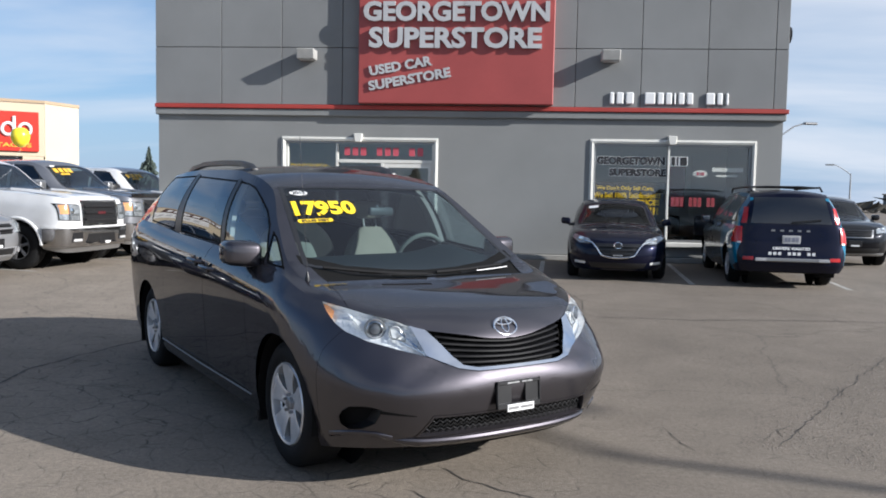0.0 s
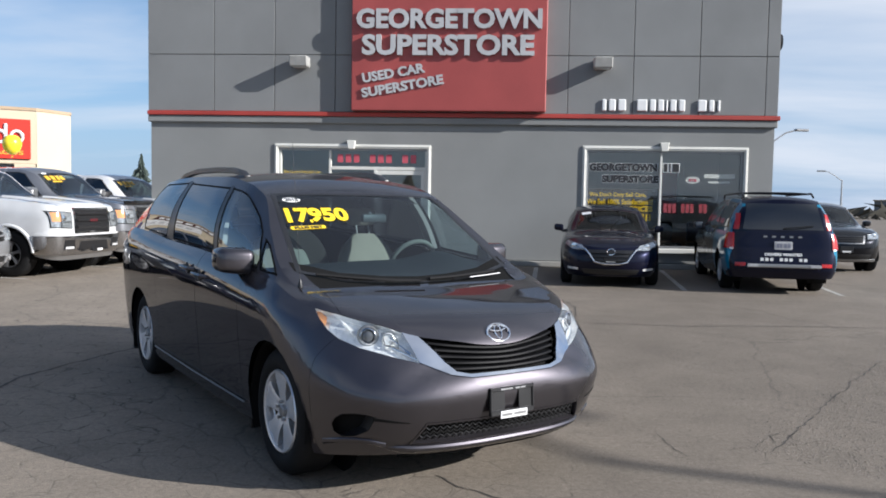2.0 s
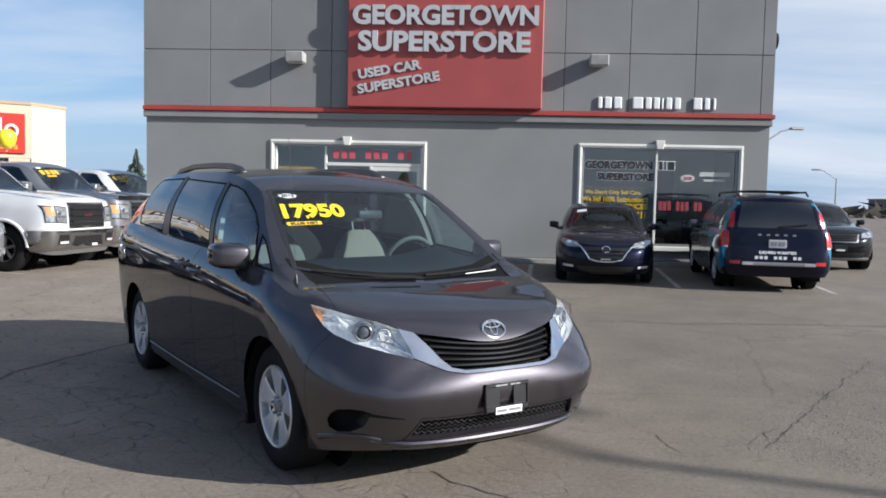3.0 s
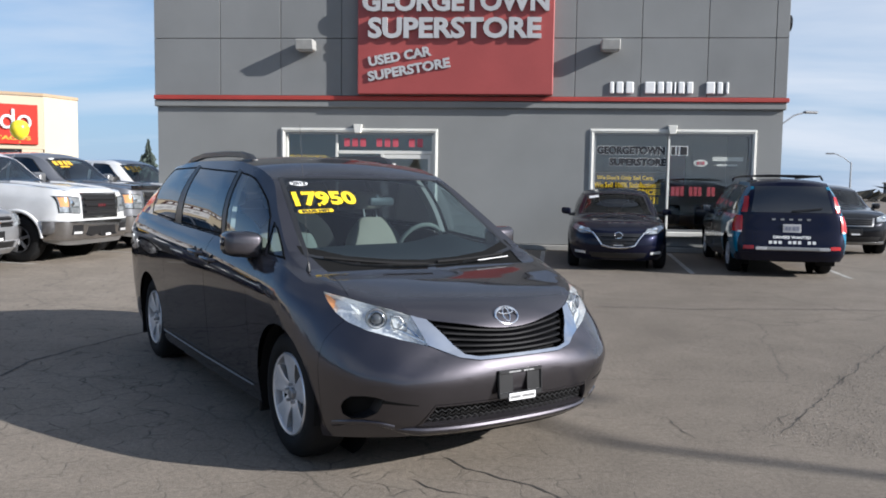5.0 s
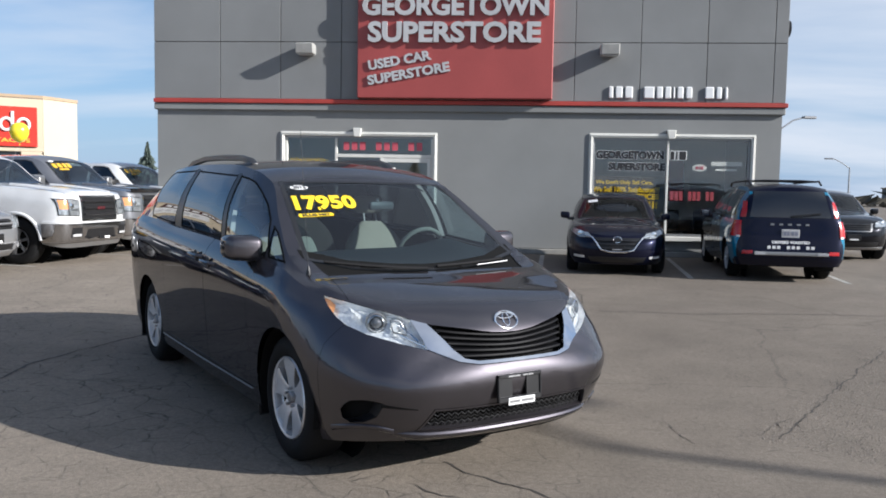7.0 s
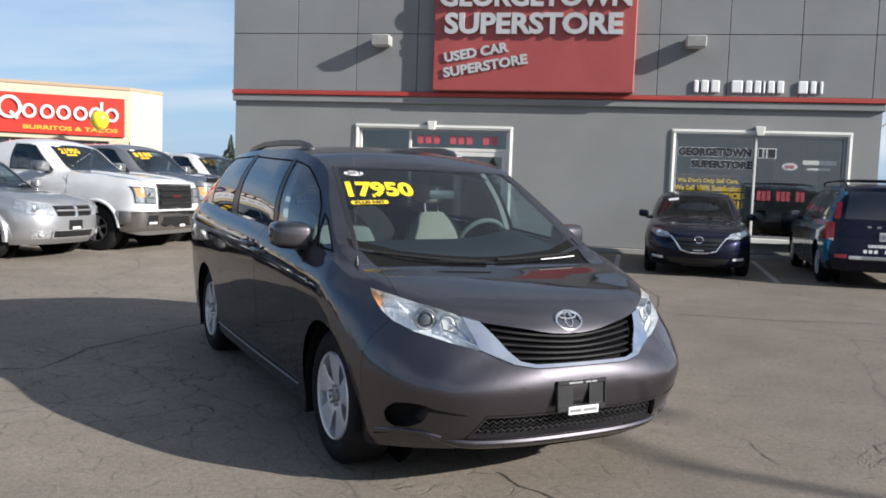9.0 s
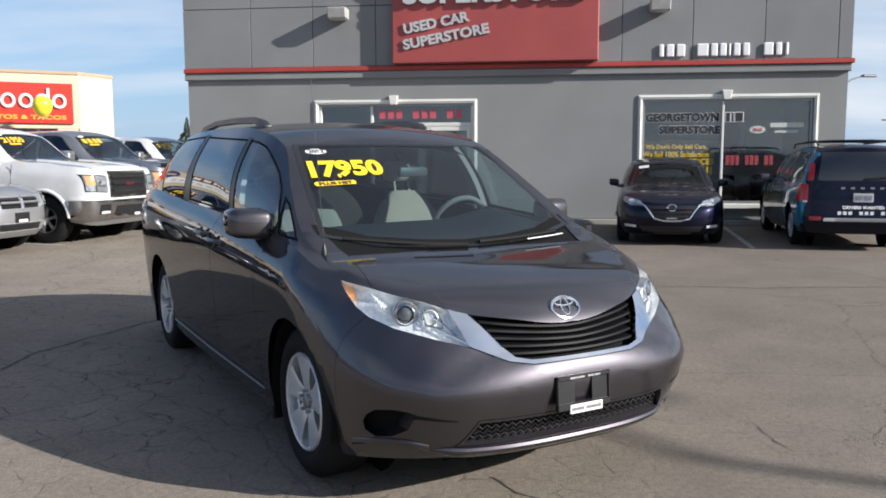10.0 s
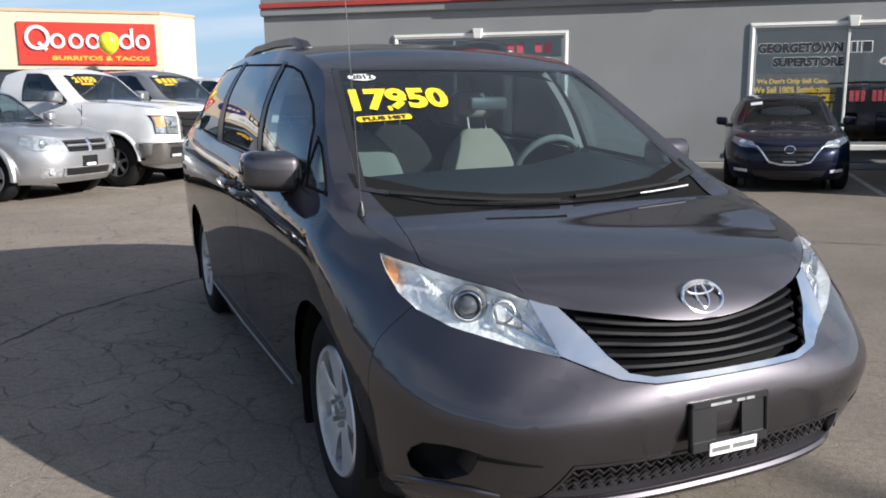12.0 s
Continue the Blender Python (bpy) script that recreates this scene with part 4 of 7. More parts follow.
part("window_sill", a_box((W2[0] - 0.14, FY - 0.12, 0.38), (W2[1] + 0.14, FY + 0.05, 0.495), 0.015), M_TRIM, win2, smooth=0)

win1 = moulded_frame("window_1", W1, 0.10, "white-framed shop entrance with glazed door and fanlight")
bar(win1, (W1[0], FY + 0.05, W1[3] - 0.05), (W1[1], FY + 0.15, W1[3]), M_STEEL)
for x in (W1[0] + 0.025, -4.0, W1[1] - 0.025):
    bar(win1, (x - 0.03, FY + 0.05, 0.13), (x + 0.03, FY + 0.15, W1[3] - 0.05))
bar(win1, (-3.97, FY + 0.051, 2.28), (W1[1] - 0.05, FY + 0.149, 2.36))
bar(win1, (-2.90, FY + 0.05, 0.13), (-2.82, FY + 0.15, 2.28))
pane(win1, W1[0] + 0.05, -4.03, 0.13, W1[3] - 0.05)
pane(win1, -3.97, W1[1] - 0.055, 2.36, W1[3] - 0.05)
pane(win1, -3.97, -2.90, 0.13, 2.28)
door = tagged(new("door_1"), "white-framed glazed shop door, shut", "door", kind="structure")
for lo, hi in (((-2.815, FY + 0.06, 0.13), (-2.72, FY + 0.14, 2.275)), ((-1.73, FY + 0.06, 0.13), (-1.645, FY + 0.14, 2.275)), ((-2.72, FY + 0.06, 2.17), (-1.73, FY + 0.14, 2.275)), ((-2.72, FY + 0.06, 0.13), (-1.73, FY + 0.14, 0.35))):
    part("door_rail", a_box(lo, hi, 0.006), M_TRIM, door, smooth=0)
p = part("door_pane", a_box((-2.72, FY + 0.09, 0.35), (-1.73, FY + 0.10, 2.17)), M_SHOP, door, smooth=0)
part("door_handle", tube([(-2.66, FY + 0.06, 0.95), (-2.66, FY - 0.0, 0.97), (-2.66, FY - 0.0, 1.25), (-2.66, FY + 0.06, 1.27)], 0.012), M_STEEL, door)


def sign_text(parent, text, x0, x1, z, size, y, material, bold=0.0, depth=0.0, name="lettering", label="", rot=0.0, shear=0.0):
    """Lettering from x0 to x1 with its foot at z, on the plane y."""
    bm = letters(text, size, depth, bold, 1.0, shear)
    fit_width(bm, x1 - x0)
    lo, hi = min(v.co.z for v in bm.verts), max(v.co.z for v in bm.verts)
    xm = (min(v.co.x for v in bm.verts) + max(v.co.x for v in bm.verts)) / 2
    for v in bm.verts:
        v.co.x -= xm
        v.co.z = (v.co.z - lo) / (hi - lo) * size
    bmesh.ops.transform(bm, matrix=pose((x0 + x1) / 2, y, z) @ pose(0, 0, 0, 0, -rot, 0), verts=bm.verts)
    return part(name, bm, material, parent, label, smooth=0)


def sign_bars(parent, spans, z, h, y, material, name="bar", depth=0.004):
    for a, b in spans:
        part(name, a_box((a, y - depth, z), (b, y, z + h), min(0.2 * h, depth * 0.4)), material, parent, smooth=0)


# vinyl lettering on the panes
VY = FY + 0.119
VO = FY + 0.096
sign_text(win2, "GEORGETOWN", 2.352, 3.988, 2.327, 0.216, VO + 0.002, M_WHITE, 0.016, name="vinyl_outline")
sign_text(win2, "SUPERSTORE", 2.652, 4.028, 2.052, 0.206, VO + 0.002, M_WHITE, 0.016, name="vinyl_outline")
sign_text(win2, "GEORGETOWN", 2.36, 3.98, 2.335, 0.20, VO, M_LETTERBLACK, 0.012, name="vinyl_lettering")
sign_bars(win2, [(4.115, 4.235), (4.245, 4.315), (4.325, 4.515)], 2.322, 0.226, VO + 0.006, M_WHITE, "vinyl_outline")
sign_bars(win2, [(4.13, 4.22), (4.26, 4.30), (4.34, 4.50)], 2.335, 0.20, VO, M_LETTERBLACK, "vinyl_bar")
sign_text(win2, "SUPERSTORE", 2.66, 4.02, 2.06, 0.19, VO, M_LETTERBLACK, 0.012, name="vinyl_lettering")
part("vinyl_panel", a_box((2.31, FY + 0.126, 0.9), (4.03, FY + 0.130, 1.92)), mat("dark_vinyl", (0.05, 0.035, 0.02), 0.5, grain=(20, 0.2)), win2, smooth=0)
sign_text(win2, "We Don't Only Sell Cars,", 2.38, 3.74, 1.70, 0.13, VY, M_YELLOW, 0.004, name="vinyl_lettering")
sign_text(win2, "We Sell 100% Satisfaction!!!", 2.32, 3.90, 1.54, 0.13, VY, M_YELLOW, 0.004, name="vinyl_lettering")
sign_bars(win2, [(2.36, 2.7), (2.76, 3.2)], 1.40, 0.10, VY, M_YELLOW, "vinyl_bar")
sign_text(win2, "PRICES", 3.36, 3.90, 1.37, 0.14, VY, M_YELLOW, 0.006, name="vinyl_lettering")
sign_bars(win2, [(3.50, 3.62), (3.66, 3.70), (3.74, 3.78), (3.82, 3.86)], 1.15, 0.17, VY, M_YELLOW, "vinyl_bar")
sign_bars(win2, [(4.16 + 0.105 * k, 4.24 + 0.105 * k) for k in range(10) if k not in (3, 7)], 1.36, 0.22, VY, M_LETTERRED, "vinyl_bar")
ovb = bmesh.new()
ovb.faces.new([ovb.verts.new((4.83 + 0.17 * math.cos(2 * math.pi * k / 28), VY, 2.15 + 0.085 * math.sin(2 * math.pi * k / 28))) for k in range(28)])
part("vinyl_oval", ovb, M_WHITE, win2, smooth=0)
sign_bars(win2, [(4.74, 4.79), (4.81, 4.83), (4.85, 4.92)], 2.11, 0.075, VY - 0.003, M_LETTERRED, "vinyl_bar")
sign_bars(win2, [(5.10, 5.82)], 2.20, 0.10, VY, M_WHITE, "vinyl_bar")
sign_bars(win2, [(5.2, 5.7)], 2.08, 0.05, VY, M_WHITE, "vinyl_bar")
sign_bars(win1, [(-3.82 + 0.202 * k, -3.68 + 0.202 * k) for k in range(10) if k not in (3, 7)], 2.46, 0.20, VO, M_LETTERRED, "vinyl_bar")
sign_text(win1, "We Don't Only Sell Cars,", -5.20, -4.2, 2.16, 0.09, VY, M_YELLOW, 0.003, name="vinyl_lettering")
sign_text(win1, "We Sell 100% Satisfaction!!!", -5.2, -4.1, 2.04, 0.09, VY, M_YELLOW, 0.003, name="vinyl_lettering")

# things inside the shop
for x, y, w2, h2, col in ((2.9, 22.2, 1.5, 0.75, (0.20, 0.12, 0.07)), (5.2, 22.8, 1.4, 0.75, (0.20, 0.12, 0.07))):
    desk = root("desk", pose(x, y, 0.06), "brown office desk inside the shop window", "desk", "desks in the shop")
    wood = mat("desk_wood", col, 0.45, grain=(30, 0.2), stain=(4, 0.15))
    part("desk_top", a_box((-w2 / 2, -0.35, h2 - 0.03), (w2 / 2, 0.35, h2), 0.006), wood, desk, smooth=0)
    for sx in (-1, 1):
        part("desk_side", a_box((sx * w2 / 2 - 0.02, -0.33, 0), (sx * w2 / 2 + 0.02, 0.33, h2 - 0.03), 0.004), wood, desk, smooth=0)
    part("desk_panel", a_box((-w2 / 2 + 0.02, -0.3, 0.15), (w2 / 2 - 0.02, -0.27, h2 - 0.03)), wood, desk, smooth=0)
for x, y in ((4.55, 21.0), (5.35, 21.2)):
    ch = root("office_chair", pose(x, y, 0.06, 0, 0, 20), "black office chair inside the shop window", "chair", "chairs in the shop")
    part("seat", a_box((-0.24, -0.24, 0.42), (0.24, 0.24, 0.52), 0.04, None, 2), M_BLACK, ch)
    part("backrest", a_box((-0.22, 0.2, 0.55), (0.22, 0.28, 1.05), 0.05, None, 2), M_BLACK, ch)
    part("post", lathe([(0.03, 0.06), (0.03, 0.42)], 12, "z"), M_STEEL, ch)
    part("base", lathe([(0.26, 0.0), (0.26, 0.04), (0.05, 0.09)], 10, "z"), M_BLACK, ch)
for x, w2, z, h2, m2 in ((3.3, 0.7, 1.4, 0.9, M_TRIM), (5.0, 0.5, 1.3, 1.2, M_REDBAND), (5.6, 0.35, 1.0, 1.8, M_TRIM), (-2.2, 0.8, 1.3, 1.0, M_TRIM)):
    tagged(part("poster", a_box((x - w2 / 2, 23.57, z), (x + w2 / 2, 23.598, z + h2), 0.003), m2, smooth=0), "plain framed poster on the shop wall", "poster", "posters in the shop")

# main sign, with standing letters
sign = root("building_sign", pose(0, 0, 0), "red sign box with raised white letters on the facade", "sign")
SX0, SX1, SZ0, SZ1, SY = -3.422, 1.256, 3.70, 6.79, FY - 0.305
part("sign_box", a_box((SX0, SY, SZ0), (SX1, FY - 0.076, SZ1), 0.02), M_RED, sign, smooth=0)
sign_text(sign, "GEORGETOWN", -3.30, 1.125, 5.635, 0.473, SY - 0.05, M_SIGNWHITE, 0.018, 0.08, "raised_lettering", "raised white letters")
sign_text(sign, "SUPERSTORE", -3.16, 0.954, 5.006, 0.493, SY - 0.05, M_SIGNWHITE, 0.018, 0.08, "raised_lettering", "raised white letters")
sign_text(sign, "USED CAR", -3.14, -1.612, 4.478, 0.236, SY - 0.025, M_SIGNWHITE, 0.009, 0.03, "raised_lettering", rot=10)
sign_text(sign, "SUPERSTORE", -3.16, -1.159, 4.166, 0.236, SY - 0.025, M_SIGNWHITE, 0.009, 0.03, "raised_lettering", rot=10)
addr = root("address_sign", pose(0, 0, 0), "raised white bars of an address line on grey stucco", "sign")
sign_bars(addr, [(2.60, 2.70), (2.76, 2.92), (2.98, 3.16), (3.42, 3.66), (3.72, 3.86), (3.91, 4.05), (4.10, 4.14), (4.20, 4.34), (4.40, 4.54), (4.84, 5.04), (5.10, 5.22), (5.30, 5.36)], 3.76, 0.28, FY - 0.076, M_WHITE, "raised_bar", 0.05)

# wall lamps
for x in (-4.69, 2.57):
    wl_root = root("wall_lamp", pose(x, FY - 0.076, 4.85), "square pale hooded floodlight fixed to the grey facade", "lamp", "wall lamps")
    part("bracket", a_box((-0.16, -0.04, -0.12), (0.16, 0.0, 0.12), 0.01), M_TRIM, wl_root)
    hood = bmesh.new()
    box(hood, (-0.215, -0.42, -0.12), (0.215, -0.035, 0.13), 0.02)
    for v in hood.verts:
        if v.co.y < -0.3 and v.co.z < 0:
            v.co.y += 0.05
    part("lamp_housing", hood, M_LAMPBOX, wl_root, smooth=0)
    part("lamp_glass", a_box((-0.17, -0.33, -0.132), (0.17, -0.10, -0.118)), mat("lamp_diffuser", (0.5, 0.5, 0.48), 0.3, grain=(40, 0.1)), wl_root, smooth=0)
spk = root("loudspeaker", pose(X1 + 0.04, FY + 0.25, 5.45), "black loudspeaker mounted on the building corner", "loudspeaker")
part("horn", lathe([(0.17, 0.0), (0.19, 0.03), (0.20, 0.07), (0.195, 0.10), (0.15, 0.115), (0.001, 0.118)], 24, "x"), M_BLACK, spk)
part("bracket", a_box((0.0, -0.03, -0.03), (0.06, 0.03, 0.03)), M_STEEL, spk)


# ---- the grey minivan ----
VAN = Spec(
    nose=[(0, 0.84), (0.12, 0.895), (0.25, 0.926), (0.45, 0.954), (0.58, 0.964), (0.68, 0.955), (0.78, 0.927), (0.9, 0.885), (1, 0.84)],
    tail=[(0, -3.98), (0.15, -4.06), (0.4, -4.10), (0.7, -4.05), (1, -3.95)],
    wide=[(0, 0.905), (0.08, 0.93), (0.25, 0.950), (0.5, 0.970), (0.70, 0.983), (0.79, 0.984), (0.87, 0.973), (0.94, 0.944), (1, 0.895)],
    sill=[(-4.1, 0.30), (-3.4, 0.23), (-0.5, 0.20), (0.3, 0.205), (0.6, 0.24), (0.9, 0.275)],
    belt=[(-4.0, 1.27), (-3.1, 1.245), (-2.4, 1.205), (-1.3, 1.165), (-0.4, 1.095), (-0.1, 1.065), (0.1, 1.01), (0.22, 0.977), (0.32, 0.958), (0.42, 0.943), (0.51, 0.922), (0.57, 0.908), (0.61, 0.897), (0.65, 0.88), (0.69, 0.858), (0.73, 0.842), (0.80, 0.82), (0.84, 0.79)],
    top=[(-3.95, 1.27), (-3.78, 1.36), (-3.45, 1.65), (-3.2, 1.70), (-2.7, 1.735), (-2.1, 1.748), (-1.6, 1.733), (-1.2, 1.688), (-0.98, 1.625), (-0.87, 1.572), (-0.4, 1.305), (0.03, 1.045), (0.12, 1.025), (0.4, 0.979), (0.6, 0.938), (0.71, 0.899), (0.78, 0.858), (0.82, 0.820), (0.84, 0.79)],
    edge=[(-3.95, 0.60, 1.27), (-3.45, 0.63, 1.60), (-3.1, 0.68, 1.665), (-2.4, 0.685, 1.698), (-1.6, 0.68, 1.690), (-1.2, 0.672, 1.650), (-0.9, 0.668, 1.574), (-0.5, 0.768, 1.33), (-0.15, 0.832, 1.12), (0.05, 0.812, 1.05), (0.2, 0.80, 1.015), (0.44, 0.735, 0.95), (0.6, 0.64, 0.91), (0.84, 0.5, 0.79)],
    xf=-0.05, xr=-3.35, nf=[(0, 2.7), (0.3, 3.0), (0.5, 3.1), (0.7, 2.6), (0.85, 2.2), (1, 2.05)], nr=3.4, base=3.03, tyre=0.355, rim=0.232, tyre_w=0.235, arch=0.392, track=0.80)
VAN_POSE = pose(-0.187, 4.75, 0, 0, 0, math.degrees(math.atan2(-0.792, 0.611)))
VAN_WINDOWS = [
    [(-0.16, 1.10), (-0.37, 1.112), (-0.50, 1.295), (-0.42, 1.262)],
    [(-0.42, 1.118), (-1.15, 1.170), (-1.315, 1.605), (-1.18, 1.592), (-1.05, 1.565), (-0.95, 1.525), (-0.72, 1.42), (-0.58, 1.335), (-0.42, 1.18)],
    [(-1.225, 1.178), (-2.22, 1.213), (-2.29, 1.648), (-1.37, 1.610)],
    [(-2.40, 1.222), (-3.14, 1.26), (-3.20, 1.54), (-3.16, 1.605), (-3.08, 1.645), (-2.37, 1.652)],
]
VAN_SCREEN = [(-0.885, 0.625), (-0.13, 0.757), (-0.02, 0.5), (0.03, 0.22), (0.04, 0.0), (0.03, -0.22), (-0.02, -0.5), (-0.13, -0.757), (-0.885, -0.625)]
VAN_REAR = [(-3.50, 0.55), (-3.80, 0.55), (-3.80, -0.55), (-3.50, -0.55)]

van, van_sk, van_up, van_sk0, van_up0 = car_base(
    "minivan", VAN, VAN_POSE, "dark grey minivan with a yellow price on its windscreen", "minivan", P_GREY,
    VAN_WINDOWS, VAN_SCREEN, VAN_REAR, [M_SIDEGLASS, M_VANSIDE, M_TINT, M_TINT], wheel_key="van", frame_mat=M_MATTE, hero=True)
van_tree = BVHTree.FromBMesh(van_up0)
van_skin_tree = BVHTree.FromBMesh(van_sk0)


def nose_x(y, z):
    hit = van_skin_tree.ray_cast(Vector((3, y, z)), Vector((-1, 0, 0)))
    return hit[0].x if hit[0] is not None else 0.8


# headlights: clear lens, reflector bowl, projector, side reflectors, amber corner
HL = [(0.815, 1.02), (0.60, 0.96), (0.53, 0.88), (0.522, 0.848), (0.495, 0.727), (0.61, 0.757), (0.74, 0.797), (0.805, 0.833), (0.833, 0.87), (0.841, 0.92), (0.836, 0.95)]
for s in (1, -1):
    f = cut(van_sk, [(s * a, b) for a, b in HL], "x", lambda c, s=s: c.x > 0.1 and s * c.y > 0.3)
    lens = take(van_sk, f)
    bowl = lens.copy()
    push(bowl, -0.045)
    amber = take(bowl, cut(bowl, [(s * 0.81, 0.868), (s * 0.9, 0.868), (s * 0.9, 0.936), (s * 0.795, 0.930), (s * 0.785, 0.905)], "x"), False)
    rim = lens.copy()
    sleeve = bmesh.new()
    edge_vs = {}
    for e in rim.edges:
        if e.is_boundary:
            q = []
            for v in e.verts:
                if v.index not in edge_vs:
                    edge_vs[v.index] = (sleeve.verts.new(v.co), sleeve.verts.new(v.co - v.normal * 0.045))
                q.append(edge_vs[v.index])
            sleeve.faces.new((q[0][0], q[1][0], q[1][1], q[0][1]))
    rim.free()
    hl = part("headlight", thicken(push(lens, 0.002), 0.004), glass("lamp_glass", (0.93, 0.95, 0.95), 1.3), van, "clear headlight with projector lens and amber corner")
    part("reflector", bowl, M_LAMPCHROME, hl)
    part("sleeve", sleeve, M_LAMPCHROME, hl)
    part("turn_signal", push(amber, 0.02), M_AMBER, hl, "amber turn signal")
    for yy, zz, r, m1 in ((0.676, 0.846, 0.042, M_CHROME), (0.590, 0.830, 0.034, M_LAMPCHROME)):
        px = nose_x(s * yy, zz) - 0.03
        face = pose(px, s * yy, zz, 0, -6, s * 28)
        ringm = lathe([(r * 0.78, -0.03), (r * 0.92, 0.012), (r, 0.010), (r + 0.002, -0.03)], 32, "x", None, face, True)
        pr = part("projector_ring", ringm, m1, hl)
        if r > 0.04:
            part("bezel", lathe([(r + 0.003, 0.000), (r + 0.008, 0.001), (r + 0.014, -0.008), (r + 0.016, -0.03), (r + 0.003, -0.03)], 32, "x", None, face, True), M_BEZEL, pr)
        if r > 0.04:
            dome = lathe([(r * 0.78, -0.01), (r * 0.7, 0.004), (r * 0.5, 0.014), (r * 0.25, 0.019), (0.001, 0.02)], 28, "x", None, face)
            part("projector_lens", dome, mat("projector_glass", (0.10, 0.105, 0.115), 0.05, 0.3, coat=1.0), pr)
        else:
            bowl2 = lathe([(r * 0.8, 0.0), (r * 0.55, -0.02), (r * 0.25, -0.026), (0.001, -0.005)], 24, "x", None, face)
            part("bulb_bowl", bowl2, M_LAMPCHROME, pr)
    for k in range(7):
        ry = 0.715 + 0.0085 * k
        pa = Vector((nose_x(s * ry, 0.845) - 0.05, s * ry, 0.825 + 0.012 * k))
        pb = Vector((nose_x(s * ry, 0.88) - 0.055, s * ry, 0.87 + 0.008 * k))
        part("reflector_flute", tube([pa, (pa + pb) / 2, pb], 0.0040, 6), M_LAMPCHROME, hl)
    for k in range(4):
        a, b = (0.515 - 0.012 * k, 0.765 - 0.012 * k), (0.60, 0.862 - 0.02 * k)
        pa = Vector((nose_x(s * a[0], a[1]) - 0.022, s * a[0], a[1]))
        pb = Vector((nose_x(s * b[0], b[1]) - 0.03, s * b[0], b[1]))
        if k in (0, 3):
            part("reflector_rib", tube([pa, (pa + pb) / 2, pb], 0.006, 6), M_CHROME, hl)
    cell = [(0.612, 0.862), (0.560, 0.850), (0.553, 0.822), (0.560, 0.792), (0.618, 0.806), (0.612, 0.862)]
    part("reflector_frame", tube([(nose_x(s * a, b) - 0.020, s * a, b) for a, b in cell], 0.0045, 6), M_BEZEL, hl)

# upper grille: chrome surround, backing, five slats
OUT = [(0.545, 0.95), (0.496, 0.729), (0.414, 0.692), (0.36, 0.669), (0.26, 0.653), (-0.26, 0.653), (-0.36, 0.669), (-0.414, 0.692), (-0.496, 0.729), (-0.545, 0.95)]
INN = [(0.535, 0.95), (0.365, 0.72), (0.328, 0.681), (0.26, 0.668), (-0.26, 0.668), (-0.328, 0.681), (-0.365, 0.72), (-0.535, 0.95)]
sur = take(van_sk, cut(van_sk, OUT, "x", lambda c: c.x > 0.4))
back = take(sur, cut(sur, INN, "x"))
surround = part("grille_surround", thicken(push(sur, 0.006), 0.045), M_CHROME, van, "chrome grille surround")
grille = part("grille", push(back, -0.055), M_MATTE, van, "black slatted grille")
for k in range(5):
    z0 = 0.685 + 0.0225 * k
    half = 0.340 + (z0 - 0.69) * 0.84
    sl = bmesh.new()
    rows = []
    for i in range(25):
        y = half * (i / 12 - 1)
        z = z0 + (0.012 + 0.008 * k) * (abs(y) / 0.45) ** 1.6
        x = nose_x(y, min(z, 0.79 + abs(y) * 0.1)) - 0.018
        rows.append([sl.verts.new(p) for p in ((x - 0.045, y, z - 0.004), (x - 0.006, y, z - 0.010), (x, y, z - 0.004), (x - 0.004, y, z + 0.004), (x - 0.045, y, z + 0.008))])
    grid_faces(sl, rows)
    bmesh.ops.recalc_face_normals(sl, faces=sl.faces)
    part("slat", sl, M_SLAT, grille)

# lower grille with its honeycomb, and the lip below it
LOW = [(-0.50, 0.444), (0.50, 0.444), (0.558, 0.322), (-0.558, 0.322)]
lowb = take(van_sk, cut(van_sk, LOW, "x", lambda c: c.x > 0.4))
frame_bm = lowb.copy()
lower = part("lower_grille", push(lowb, -0.045), M_MATTE, van, "black honeycomb lower grille")
tr = bmesh.ops.inset_region(frame_bm, faces=list(frame_bm.faces), thickness=0.010, use_boundary=True, use_even_offset=True)
kp = set(tr["faces"])
bmesh.ops.delete(frame_bm, geom=[q for q in frame_bm.faces if q not in kp], context="FACES")
part("grille_rim", thicken(push(frame_bm, 0.003), 0.045), P_GREY, lower)
comb = bmesh.new()
for r in range(5):
    z = 0.339 + r * 0.0222
    half = 0.520 - (z - 0.335) * 0.5
    n = int(2 * half / 0.018)
    pts = []
    for i in range(n + 1):
        y = -half + 2 * half * i / n
        zz = z + (0.0075 if (i + r) % 2 else -0.0075)
        pts.append((nose_x(y, z) - 0.022, y, zz))
    tube(pts, 0.0038, 4, comb)
part("honeycomb", comb, M_BLACK, lower, smooth=0)
lip = bmesh.new()
rows = []
for i in range(33):
    y = 0.685 * (i / 16 - 1)
    x0 = nose_x(y, 0.30)
    k = min(1.0, (0.685 - abs(y)) / 0.13) ** 0.7
    up = 0.014 * max(0.0, (abs(y) - 0.52) / 0.18)
    sec = ((-0.03, 0.328), (0.004, 0.321), (0.022, 0.311), (0.028, 0.300), (0.024, 0.288), (0.000, 0.268), (-0.04, 0.256), (-0.16, 0.250))
    rows.append([lip.verts.new((x0 + a * k - 0.012 * (1 - k), y, 0.296 + (b - 0.296) * k + up)) for a, b in sec])
grid_faces(lip, rows)
bmesh.ops.recalc_face_normals(lip, faces=lip.faces)
part("bumper_lip", lip, P_GREY, van)
val = bmesh.new()
rows = []
